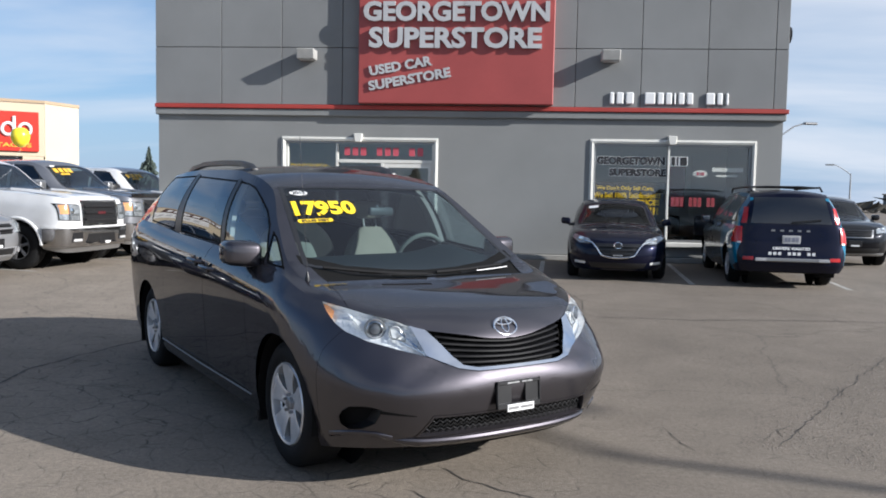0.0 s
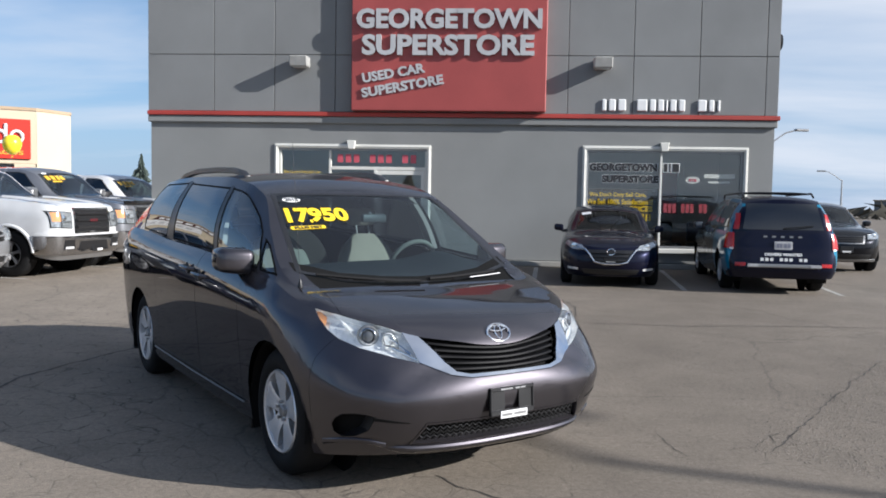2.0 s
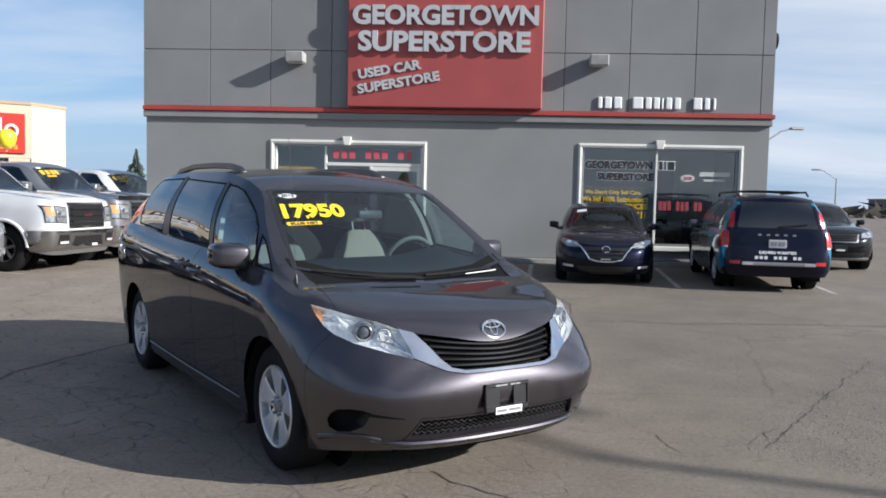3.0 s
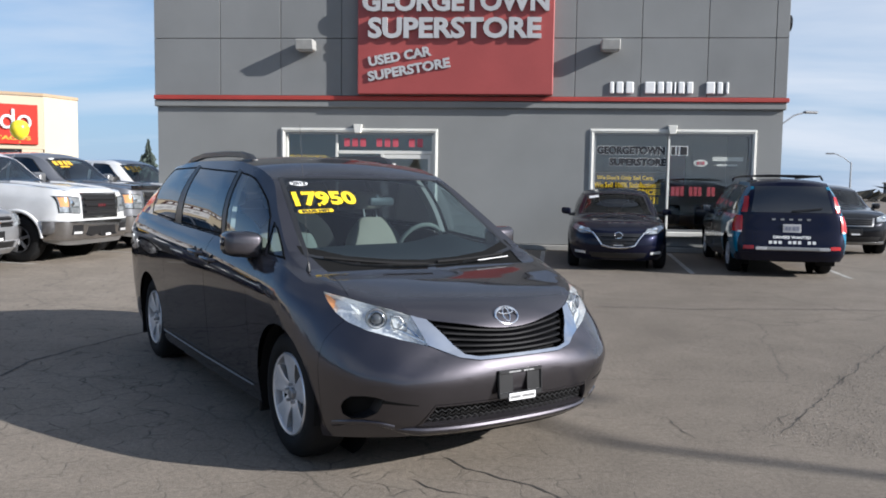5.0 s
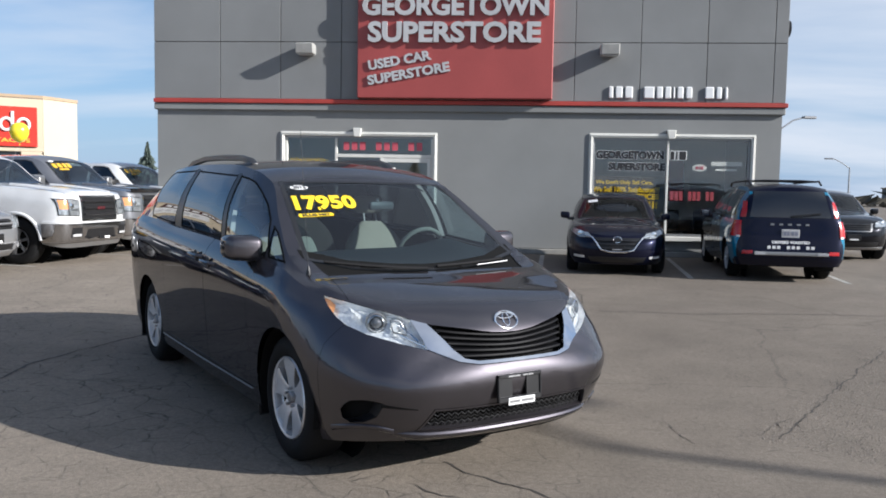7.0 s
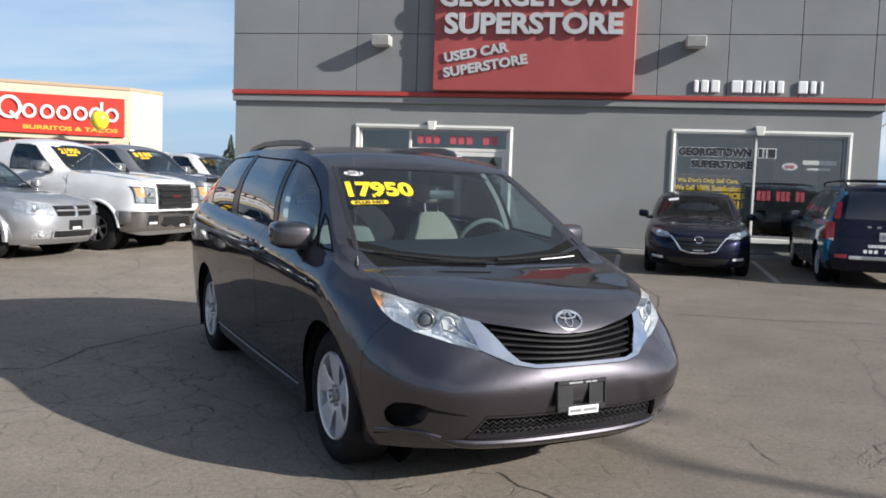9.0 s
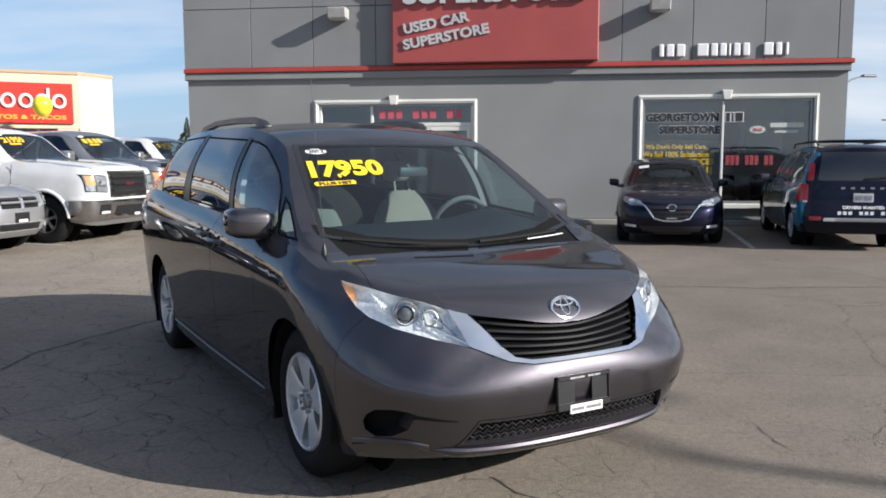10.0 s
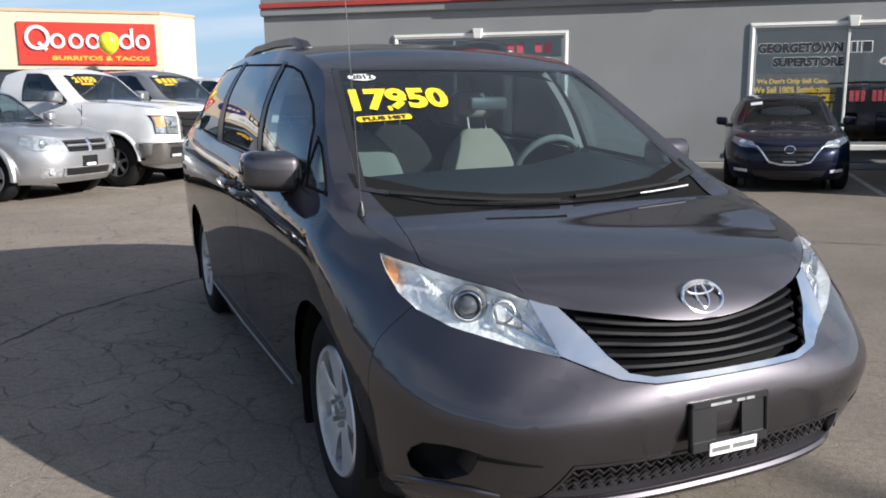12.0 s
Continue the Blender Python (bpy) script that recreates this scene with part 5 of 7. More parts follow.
for i in range(33):
    y = 0.56 * (i / 16 - 1)
    x0 = nose_x(y, 0.29) - 0.05
    rows.append([val.verts.new((x0 + a, y, b)) for a, b in ((-0.02, 0.270), (0.0, 0.262), (0.003, 0.248), (-0.003, 0.236), (-0.02, 0.234), (-0.03, 0.270))])
grid_faces(val, rows)
bmesh.ops.recalc_face_normals(val, faces=val.faces)
part("air_dam", val, M_MATTE, van, "black plastic air dam")

# fog lamp recesses, each with its slit and the fin below it
FOG = [(0.728, 0.474), (0.76, 0.484), (0.80, 0.487), (0.842, 0.476), (0.857, 0.45), (0.862, 0.415), (0.85, 0.375), (0.822, 0.353), (0.78, 0.365), (0.742, 0.402)]
for s in (1, -1):
    fb = take(van_sk, cut(van_sk, [(s * a, b) for a, b in FOG], "x", lambda c, s=s: c.x > 0.3 and s * c.y > 0.4))
    walls = bmesh.new()
    fb.normal_update()
    for e in fb.edges:
        if e.is_boundary:
            u, v = e.verts
            walls.faces.new([walls.verts.new(p) for p in (u.co, v.co, v.co - Vector((0.09, 0, 0)), u.co - Vector((0.09, 0, 0)))])
    bmesh.ops.translate(fb, vec=(-0.088, 0, 0), verts=fb.verts)
    recess = part("fog_lamp_recess", fb, M_MATTE, van)
    part("recess_wall", walls, M_BLACK, recess)
    slit = patch(van_sk0, [(s * 0.735, 0.473), (s * 0.58, 0.448), (s * 0.58, 0.444), (s * 0.735, 0.456)], "x", lambda c, s=s: c.x > 0.3 and s * c.y > 0.4, 0.002, 0.004)
    part("recess_slit", slit, M_MATTE, recess)
    shelf = bmesh.new()
    rows = []
    line = [(0.655, 0.330), (0.69, 0.340), (0.73, 0.349), (0.78, 0.350), (0.82, 0.342), (0.85, 0.330), (0.872, 0.316)]
    for i, (yy, zz) in enumerate(line):
        x0 = nose_x(s * yy, zz)
        k = min(1.0, 0.25 + i * 0.4, 0.25 + (len(line) - 1 - i) * 0.4)
        c = Vector((0.80, s * 0.60, 0)) * k
        rows.append([shelf.verts.new(Vector((x0, s * yy, zz)) + c * a + Vector((0, 0, b))) for a, b in ((-0.02, 0.004), (0.004, 0.002), (0.009, -0.003), (0.009, -0.008), (0.002, -0.02), (-0.02, -0.03))])
    grid_faces(shelf, rows)
    bmesh.ops.recalc_face_normals(shelf, faces=shelf.faces)
    part("bumper_fin", shelf, P_GREY, van)

# bumper, doors and bonnet as panels with gaps between them
bump_bm = take(van_sk, cut(van_sk, [(0.40, 0.1), (1.2, 0.1), (1.2, 1.2), (0.66, 1.2), (0.46, 0.735)], "y"))
part("front_bumper", shrink(bump_bm, 0.002), P_GREY, van)
for s in (1, -1):
    for nm, x0, x1 in (("front_door", -0.50, -1.36), ("sliding_door", -1.36, -2.44)):
        d = take(van_sk, cut(van_sk, [(x0, 0.315), (x1, 0.315), (x1, 1.4), (x0, 1.4)], "y", lambda c, s=s: s * c.y > 0.5))
        door = part(nm, shrink(d, 0.003), P_GREY, van)
        hx, hz = (-1.24, 1.015) if nm == "front_door" else (-1.52, 1.045)
        hy = VAN.wide(0.85) + 0.012
        hb = tube([(hx + 0.11, s * (hy - 0.02), hz - 0.004), (hx + 0.09, s * (hy + 0.018), hz), (hx, s * (hy + 0.026), hz + 0.004), (hx - 0.09, s * (hy + 0.018), hz + 0.004), (hx - 0.11, s * (hy - 0.02), hz + 0.004)], 0.014, 8)
        part("door_handle", hb, P_GREY, door)
        # flat black disc painted as the shade in the hollow behind the handle
        cup = lathe([(0.001, 0.0), (0.035, 0.0), (0.04, 0.004)], 20, "y", None, Matrix.Translation((hx, s * (hy + 0.001), hz)))
        part("handle_cup", cup, M_BLACK, door)
    sm = tube([(-0.46, s * 0.948, 0.312), (-1.5, s * 0.954, 0.312), (-2.56, s * 0.950, 0.320)], 0.005, 6)
    part("sill_moulding", sm, mat("worn_sill", (0.16, 0.155, 0.15), 0.35, 0.5, stain=(8, 0.15)), van)
    for fx in (-0.47, -3.03 - 0.47):
        part("mud_flap", a_box((fx - 0.012, s * 0.80 - 0.11, 0.14), (fx + 0.012, s * 0.80 + 0.13, 0.42), 0.008), M_BLACK, van)
bon = take(van_up, cut(van_up, [(0.06, 0.70), (0.42, 0.752), (0.53, 0.715), (0.66, 0.61), (0.77, 0.45), (0.90, 0.0), (0.77, -0.45), (0.66, -0.61), (0.53, -0.715), (0.42, -0.752), (0.06, -0.70)], "z", lambda c: c.x > 0.0))
part("bonnet", shrink(bon, 0.003), P_GREY, van)
cowl = take(van_up, cut(van_up, [(-0.17, 0.735), (0.058, 0.695), (0.058, -0.695), (-0.17, -0.735)], "z", lambda c: c.z < 1.2))
part("cowl_panel", push(cowl, -0.006), M_MATTE, van)
head = bmesh.new()
rowsh = [[head.verts.new((x, y, VAN.top(x) - 0.05 - 0.05 * (y / 0.56) ** 2)) for y in [0.56 * (k / 5 - 1) for k in range(11)]] for x in [-0.95 - 0.245 * i for i in range(11)]]
grid_faces(head, rowsh)
part("headliner", head, M_HEADLINER, van)

# black glass pillars between the side windows
for s in (1, -1):
    for poly in ([(-1.14, 1.162), (-1.235, 1.170), (-1.38, 1.625), (-1.305, 1.615)], [(-2.21, 1.203), (-2.41, 1.213), (-2.38, 1.668), (-2.28, 1.66)]):
        bm = van_up.copy()
        out = take(bm, cut(bm, poly, "y", lambda c, s=s: s * c.y > 0.3), False)
        bm.free()
        part("pillar_trim", push(out, 0.0022), M_BLACK, van)

# roof rails, antenna, wipers, mirrors
for s in (1, -1):
    rb = bmesh.new()
    prof = ((-1.46, 0.565, -0.01, 0.030), (-1.56, 0.57, 0.034, 0.030), (-1.70, 0.575, 0.052, 0.026), (-2.1, 0.58, 0.060, 0.022), (-2.6, 0.58, 0.062, 0.022), (-2.95, 0.575, 0.050, 0.024), (-3.08, 0.57, 0.028, 0.026), (-3.16, 0.565, -0.01, 0.028))
    rows = []
    for x, y, dz, hw in prof:
        base = VAN.edge_z(x) + 0.002
        z = base + dz
        rows.append([rb.verts.new((x, s * (y + a * hw), z + b)) for a, b in ((-1, -0.022), (-0.9, 0.012), (0, 0.018), (0.9, 0.012), (1, -0.022), (0, -0.028))])
    for a, b in zip(rows, rows[1:]):
        for k in range(6):
            rb.faces.new((a[k], b[k], b[(k + 1) % 6], a[(k + 1) % 6]))
    rb.faces.new(rows[0]); rb.faces.new(rows[-1][::-1])
    bmesh.ops.recalc_face_normals(rb, faces=rb.faces)
    rail = part("roof_rail", rb, M_BLACK, van, "black roof rail", smooth=50)
    for x0, x1 in ((-1.45, -1.66), (-3.0, -3.17)):
        zb = VAN.edge_z(x0) - 0.02
        part("rail_foot", a_box((x1, s * 0.572 - 0.032, zb - 0.02), (x0, s * 0.572 + 0.032, zb + 0.045), 0.015, None, 2), M_BLACK, rail)
    mirror_part(van, -0.535, 0.87, 1.15, s, 0.215, 0.17, P_GREY)
    part("mirror_patch", patch(van_up0, [(-0.45, 1.09), (-0.60, 1.10), (-0.60, 1.20)], "y", lambda c, s=s: s * c.y > 0.4, 0.004, 0.01), M_BLACK, van)
ab = part("antenna", lathe([(0.016, -0.02), (0.014, 0.015), (0.008, 0.035), (0.004, 0.05)], 14, "z", None, Matrix.Translation((0.02, -0.80, 1.045))), M_BLACK, van)
part("antenna_rod", tube([(0.02, -0.80, 1.07), (-0.03, -0.805, 1.45), (-0.08, -0.81, 1.86)], 0.0013, 6), M_BLACK, ab)


def on_screen(x, y, lift=0.012):
    hit = van_tree.ray_cast(Vector((x, y, 3)), Vector((0, 0, -1)))
    return hit[0] + Vector((0.5, 0, 0.86)) * lift


for ys, m1 in (((-0.66, -0.02), M_RUBBER), ((0.06, 0.60), M_STEEL)):
    pts = [on_screen(-0.10 + 0.11 * (1 - abs(y / 0.72) ** 1.4) + 0.02 * k / 8, y, 0.012) for k, y in enumerate(np.linspace(ys[0], ys[1], 9))]
    wp = part("wiper", tube(pts, 0.009, 6), M_RUBBER, van, "black wiper arm")
    arm = [on_screen(-0.02 + 0.10 * (1 - abs(y / 0.72) ** 1.4), y, 0.03) for y in np.linspace(ys[1], (ys[0] + ys[1]) / 2, 5)]
    part("wiper_arm", tube(arm, 0.0045, 6, None, 0.7), m1, wp)
mirror_in = part("inside_mirror", a_box((-0.02, -0.11, -0.03), (0.02, 0.11, 0.03), 0.018, pose(-0.70, 0.05, 1.415, 0, 0, 14), 2), M_MIRRORBACK, van)
part("mirror_stem", tube([(-0.69, 0.02, 1.44), (-0.68, 0.01, 1.455)], 0.010, 6), M_GREYTRIM, mirror_in)

frit = bmesh.new()
low_edge = [(-0.15, -0.765), (-0.02, -0.5), (0.03, -0.22), (0.045, 0.0), (0.03, 0.22), (-0.02, 0.5), (-0.15, 0.765)]
for (xa, ya), (xb, yb) in zip(low_edge, low_edge[1:]):
    strip_bm = patch(van_up0, [(xa, ya), (xb, yb), (xb - 0.085, yb), (xa - 0.085, ya)], "z", lambda c: c.z > 0.9, 0.0015, 0)
    strip_me = bpy.data.meshes.new("frit_strip")
    strip_bm.to_mesh(strip_me)
    strip_bm.free()
    frit.from_mesh(strip_me)
    bpy.data.meshes.remove(strip_me)
part("windscreen_frit", frit, M_MATTE, van, "black printed band along the foot of the windscreen")

# emblem of plain chrome ovals, plate holder
em_at = pose(0.800, 0.0, 0.845, 0, -32, 0)
em = bmesh.new()
for a, b, oy, oz, r in ((0.072, 0.050, 0, 0, 0.0065), (0.020, 0.040, 0, 0.006, 0.0045), (0.050, 0.016, 0, 0.026, 0.0045)):
    tube([(0.0, oy + a * math.cos(t), oz + b * math.sin(t)) for t in [2 * math.pi * k / 32 for k in range(33)]], r, 8, em)
bmesh.ops.transform(em, matrix=em_at, verts=em.verts)
part("emblem", em, M_CHROME, van, "chrome oval emblem")
plate = bmesh.new()
box(plate, (0.0, -0.158, -0.09), (0.02, -0.145, 0.09), 0.004)
box(plate, (0.0, 0.145, -0.09), (0.02, 0.158, 0.09), 0.004)
box(plate, (0.0, -0.158, 0.066), (0.02, 0.158, 0.09), 0.004)
box(plate, (0.0, -0.158, -0.09), (0.02, 0.158, -0.055), 0.004)
box(plate, (0.002, -0.145, -0.06), (0.012, -0.052, 0.07))
box(plate, (0.002, 0.052, -0.06), (0.012, 0.145, 0.07))
bmesh.ops.transform(plate, matrix=pose(0.960, -0.034, 0.522, 0, -4, 0) @ Matrix.Diagonal((1, 0.90, 0.80, 1)), verts=plate.verts)
ph = part("plate_holder", plate, M_BLACK, van, "empty black plate holder with white strip")
part("strip", a_box((0.984, -0.115, 0.436), (0.989, 0.058, 0.474), 0.002), M_WHITE, ph)
tb = bmesh.new()
for a, b in ((-0.075, -0.01), (0.0, 0.08)):
    box(tb, (0.9885, a - 0.032, 0.448), (0.9905, b - 0.032, 0.462))
part("strip_bar", tb, M_STEEL, ph)
tb = bmesh.new()
for a, b in ((-0.075, 0.0), (0.02, 0.05), (0.055, 0.085)):
    box(tb, (0.974, a - 0.034, 0.580), (0.977, b - 0.034, 0.588))
part("dealer_bar", tb, mat("faded_print", (0.30, 0.30, 0.30), 0.5, grain=(40, 0.2)), ph)

# cabin
cabin(van, VAN, -0.46, -3.7, 1.13, ((-1.16, 0.44), (-1.28, -0.27), (-2.25, 0.33), (-2.25, -0.33)), True, 0.06)
steering(van, -0.74, 0.39, 1.10)
for s in (1, -1):
    trim_bm = bmesh.new()
    rows = []
    for i in range(7):
        z = 1.17 + 0.44 * i / 6
        x = -1.145 - 0.165 * i / 6
        hit = van_tree.ray_cast(Vector((x - 0.05, 0, z)), Vector((0, s, 0)))
        y = hit[0].y - s * 0.03
        rows.append([trim_bm.verts.new((x + a, y - s * b, z)) for a, b in ((0.01, 0.0), (0.0, 0.035), (-0.09, 0.035), (-0.10, 0.0))])
    grid_faces(trim_bm, rows)
    bmesh.ops.recalc_face_normals(trim_bm, faces=trim_bm.faces)
    part("pillar_trim", trim_bm, M_GREYTRIM, van, "pale grey door pillar lining")

# windscreen lettering
def on_glass(bm, x, y, material, name, label="", lift=0.004):
    up = Vector((-0.85, 0, 0.5)).normalized()
    return part(name, stick(bm, van_tree, on_screen(x, y, 0), (0, 1, 0), up, Vector((-0.5, 0, -0.86)), lift), material, van, label, smooth=0)


ov = bmesh.new()
ov.faces.new([ov.verts.new((0.063 * math.cos(2 * math.pi * k / 32), 0, 0.030 * math.sin(2 * math.pi * k / 32))) for k in range(32)])
on_glass(ov, -0.795, -0.515, M_WHITE, "year_sticker", "white oval year sticker")
on_glass(fit_width(letters("2012", 0.052, 0, 0.002), 0.095), -0.780, -0.515, M_LETTERBLACK, "year_lettering", lift=0.006)
on_glass(fit_width(letters("17950", 0.21, 0, 0.009, 1.0, 0.14), 0.445), -0.575, -0.425, M_YELLOW, "price_lettering", "yellow hand-lettered price")
cm = bmesh.new()
box(cm, (-0.008, -0.001, -0.02), (0.008, 0.001, 0.012))
on_glass(cm, -0.575, -0.468, M_YELLOW, "price_comma")
pl = bmesh.new()
pl.faces.new([pl.verts.new((0.105 * c + 0.014 * math.cos(radians(a)), 0, 0.02 * math.sin(radians(a)))) for c, a in ((1, -80), (1, -30), (1, 30), (1, 80), (-1, 100), (-1, 150), (-1, 210), (-1, 260))])
on_glass(pl, -0.515, -0.515, M_YELLOW, "tax_label", "yellow label below the price")
on_glass(fit_width(letters("PLUS HST", 0.036, 0, 0.002), 0.19), -0.502, -0.515, M_LETTERBLACK, "tax_lettering", lift=0.006)
part("body", van_sk, P_GREY, van)
part("roof_and_bonnet", van_up, P_GREY, van)


# ---- the other cars ----
def nose_fn(bm):
    tree = BVHTree.FromBMesh(bm)

    def f(y, z, default=0.8, tail=False):
        hit = tree.ray_cast(Vector((-9 if tail else 9, y, z)), Vector((1 if tail else -1, 0, 0)))
        return hit[0].x if hit[0] is not None else default
    return f


def front_face(car, sp, sk0, lamp, grille_poly, slats, low_poly=None, amber=None, bar_mat=None, surround=None, lamp_mat=None, slat_mat=None):
    """Lamps, grille with slats and lower intake laid on the nose of a car."""
    fx = nose_fn(sk0)
    for s in (1, -1):
        l = part("headlight", patch(sk0, [(s * a, b) for a, b in lamp], "x", lambda c, s=s: c.x > 0.0 and s * c.y > 0.2, 0.008, 0.03), lamp_mat or M_LAMPCHROME, car)
        ca = (sum(a for a, b in lamp) / len(lamp), sum(b for a, b in lamp) / len(lamp))
        r = 0.055
        part("lamp_bulb", lathe([(r, -0.02), (r, 0.012), (r * 0.8, 0.016), (0.001, 0.02)], 20, "x", None, pose(fx(s * ca[0], ca[1]) + 0.003, s * ca[0], ca[1], 0, 0, s * 20)), M_CHROME, l)
        part("lens", patch(sk0, [(s * a, b) for a, b in lamp], "x", lambda c, s=s: c.x > 0.0 and s * c.y > 0.2, 0.035, 0.03), glass("lens_cover", (0.9, 0.92, 0.92), 1.4), l)
        if amber:
            part("turn_signal", patch(sk0, [(s * a, b) for a, b in amber], "x", lambda c, s=s: c.x > 0.55 and s * c.y > 0.2, 0.014, 0.03), M_AMBER, l)
    if surround:
        part("grille_surround", patch(sk0, surround, "x", lambda c: c.x > 0.2, 0.016, 0.04), bar_mat or M_CHROME, car)
    g = part("grille", patch(sk0, grille_poly, "x", lambda c: c.x > 0.2, 0.02 if surround else 0.006, 0.03), M_BLACK, car)
    ys = [p[0] for p in grille_poly]
    zs = [p[1] for p in grille_poly]
    for k in range(slats):
        z = min(zs) + (max(zs) - min(zs)) * (k + 0.7) / (slats + 0.4)
        wlim = [abs(p[0]) for p in grille_poly]
        half = (min(wlim) + (max(wlim) - min(wlim)) * ((z - min(zs)) / (max(zs) - min(zs)))) - 0.02
        pts = [(fx(y, z) + 0.028, y, z) for y in np.linspace(-half, half, 11)]
        part("slat", tube(pts, 0.012 if not slat_mat else 0.026, 6), slat_mat or bar_mat or M_BLACK, g)
    if low_poly:
        part("lower_intake", patch(sk0, low_poly, "x", lambda c: c.x > 0.2, 0.006, 0.02), M_BLACK, car)
    return fx


def plate_front(car, fx, z, w=0.30, h=0.15, tail=False, label="empty black plate holder"):
    s = -1 if tail else 1
    x = fx(0, z, 0.9 * s, tail)
    ph2 = part("plate_holder", a_box((x - 0.015, -w / 2, z - h / 2), (x + 0.02 if not tail else x + 0.01, w / 2, z + h / 2), 0.006), M_BLACK if not tail else M_PLATE, car, label, smooth=0)
    bb = bmesh.new()
    if tail:
        for a, b in ((-0.12, -0.07), (-0.06, -0.01), (0.02, 0.06), (0.07, 0.11)):
            box(bb, (x - 0.019, a, z - 0.03), (x - 0.0155, b, z + 0.04))
        part("plate_bar", bb, mat("plate_ink", (0.20, 0.21, 0.26), 0.5, grain=(20, 0.1)), ph2, smooth=0)
    else:
        box(bb, (x + 0.0205, -w * 0.32, z - h / 2 + 0.006), (x + 0.024, w * 0.32, z - h / 2 + 0.045))
        part("plate_bar", bb, M_WHITE, ph2, smooth=0)


def price(car, up0, text, x, y, size, width):
    """Yellow price lettering and a white year oval at the top corner of a windscreen."""
    tree = BVHTree.FromBMesh(up0)
    hit = tree.ray_cast(Vector((x, y, 4)), Vector((0, 0, -1)))
    if hit[0] is None:
        return
    n = hit[1]
    upv = (Vector((0, 0, 1)) - n * n.z).normalized()
    if text:
        bm = fit_width(letters(text, size, 0, size * 0.05, 1, 0.1), width)
    else:
        bm = bars([[(-0.5, -0.3), (-0.22, -0.02), (0.06, 0.24), (0.3, 0.5)]], size * 0.7, width)
    part("price_lettering", stick(bm, tree, hit[0], (0, 1, 0), upv, -n, 0.005), M_MARKER, car, "yellow price lettering", smooth=0)
    ov2 = bmesh.new()
    ov2.faces.new([ov2.verts.new((-width * 0.35 + 0.07 * math.cos(2 * math.pi * k / 20), 0, size * 1.15 + 0.03 * math.sin(2 * math.pi * k / 20))) for k in range(20)])
    part("year_sticker", stick(ov2, tree, hit[0], (0, 1, 0), upv, -n, 0.005), M_WHITE, car, smooth=0)
    lb = bmesh.new()
    box(lb, (-width * 0.3, -0.001, -size * 0.38), (width * 0.22, 0.001, -size * 0.14))
    part("tax_label", stick(lb, tree, hit[0], (0, 1, 0), upv, -n, 0.005), M_MARKER, car, smooth=0)


def finish(car, sk, up, body_paint, name_up="roof_and_bonnet"):
    part("body", sk, body_paint, car)
    part(name_up, up, body_paint, car)


def heading(x, y, hx, hy, size=1.0):
    return pose(x, y, 0, 0, 0, math.degrees(math.atan2(hy, hx))) @ Matrix.Scale(size, 4)


# navy hatchback
HATCH = Spec(
    nose=[(0, 0.80), (0.2, 0.90), (0.5, 0.93), (0.8, 0.90), (1, 0.80)], tail=[(0, -3.14), (0.3, -3.22), (0.7, -3.20), (1, -3.12)],
    wide=[(0, 0.82), (0.15, 0.87), (0.5, 0.897), (0.8, 0.88), (1, 0.80)], sill=[(-3.5, 0.26), (-0.5, 0.19), (0.9, 0.19)],
    belt=[(-3.15, 1.04), (-2.4, 1.02), (-1.2, 0.97), (-0.4, 0.92), (0.2, 0.84), (0.6, 0.76), (0.8, 0.70)],
    top=[(-3.12, 1.05), (-2.9, 1.15), (-2.45, 1.34), (-2.1, 1.425), (-1.7, 1.455), (-1.25, 1.41), (-1.05, 1.36), (-0.35, 0.985), (-0.1, 0.94), (0.3, 0.88), (0.65, 0.78), (0.8, 0.70)],
    edge=[(-3.12, 0.55, 1.05), (-2.5, 0.57, 1.29), (-1.7, 0.60, 1.40), (-1.2, 0.60, 1.34), (-0.5, 0.70, 0.99), (-0.3, 0.70, 0.93), (0.3, 0.64, 0.86), (0.8, 0.45, 0.70)],
    xf=-0.05, xr=-2.7, nf=2.5, nr=2.8, base=2.62, tyre=0.317, rim=0.21, tyre_w=0.205, arch=0.37, track=0.77)
HATCH_WIN = [[(-0.65, 0.96), (-1.55, 1.0), (-1.60, 1.36), (-1.2, 1.33)], [(-1.60, 1.0), (-2.35, 1.04), (-2.35, 1.27), (-1.68, 1.365)]]
hatch, sk, up, sk0, up0 = car_base("hatchback", HATCH, heading(2.377, 15.82, -0.09, -0.996, 1.048), "navy blue hatchback parked nose out by the shop window", "car", P_NAVY,
                                   HATCH_WIN, [(-1.03, 0.555), (-0.42, 0.66), (-0.34, 0.35), (-0.32, 0), (-0.34, -0.35), (-0.42, -0.66), (-1.03, -0.555)], [(-2.55, 0.46), (-2.95, 0.48), (-2.95, -0.48), (-2.55, -0.46)], [M_SIDEGLASS, M_TINT], spokes=10, dark_wheels=True)
fx = front_face(hatch, HATCH, sk0, [(0.44, 0.655), (0.50, 0.74), (0.76, 0.80), (0.80, 0.74), (0.66, 0.66)], [(-0.40, 0.66), (0.40, 0.66), (0.26, 0.44), (-0.26, 0.44)], 3, [(-0.5, 0.33), (0.5, 0.33), (0.45, 0.24), (-0.45, 0.24)], lamp_mat=M_LAMPGREY)
wing = [(fx(y, z) + 0.03, y, z) for y, z in ((-0.58, 0.70), (-0.44, 0.67), (-0.36, 0.58), (-0.28, 0.46), (-0.14, 0.425), (0, 0.42), (0.14, 0.425), (0.28, 0.46), (0.36, 0.58), (0.44, 0.67), (0.58, 0.70))]
part("grille_wing", tube(wing, 0.015, 8), M_CHROME, hatch, "chrome wing under the grille")
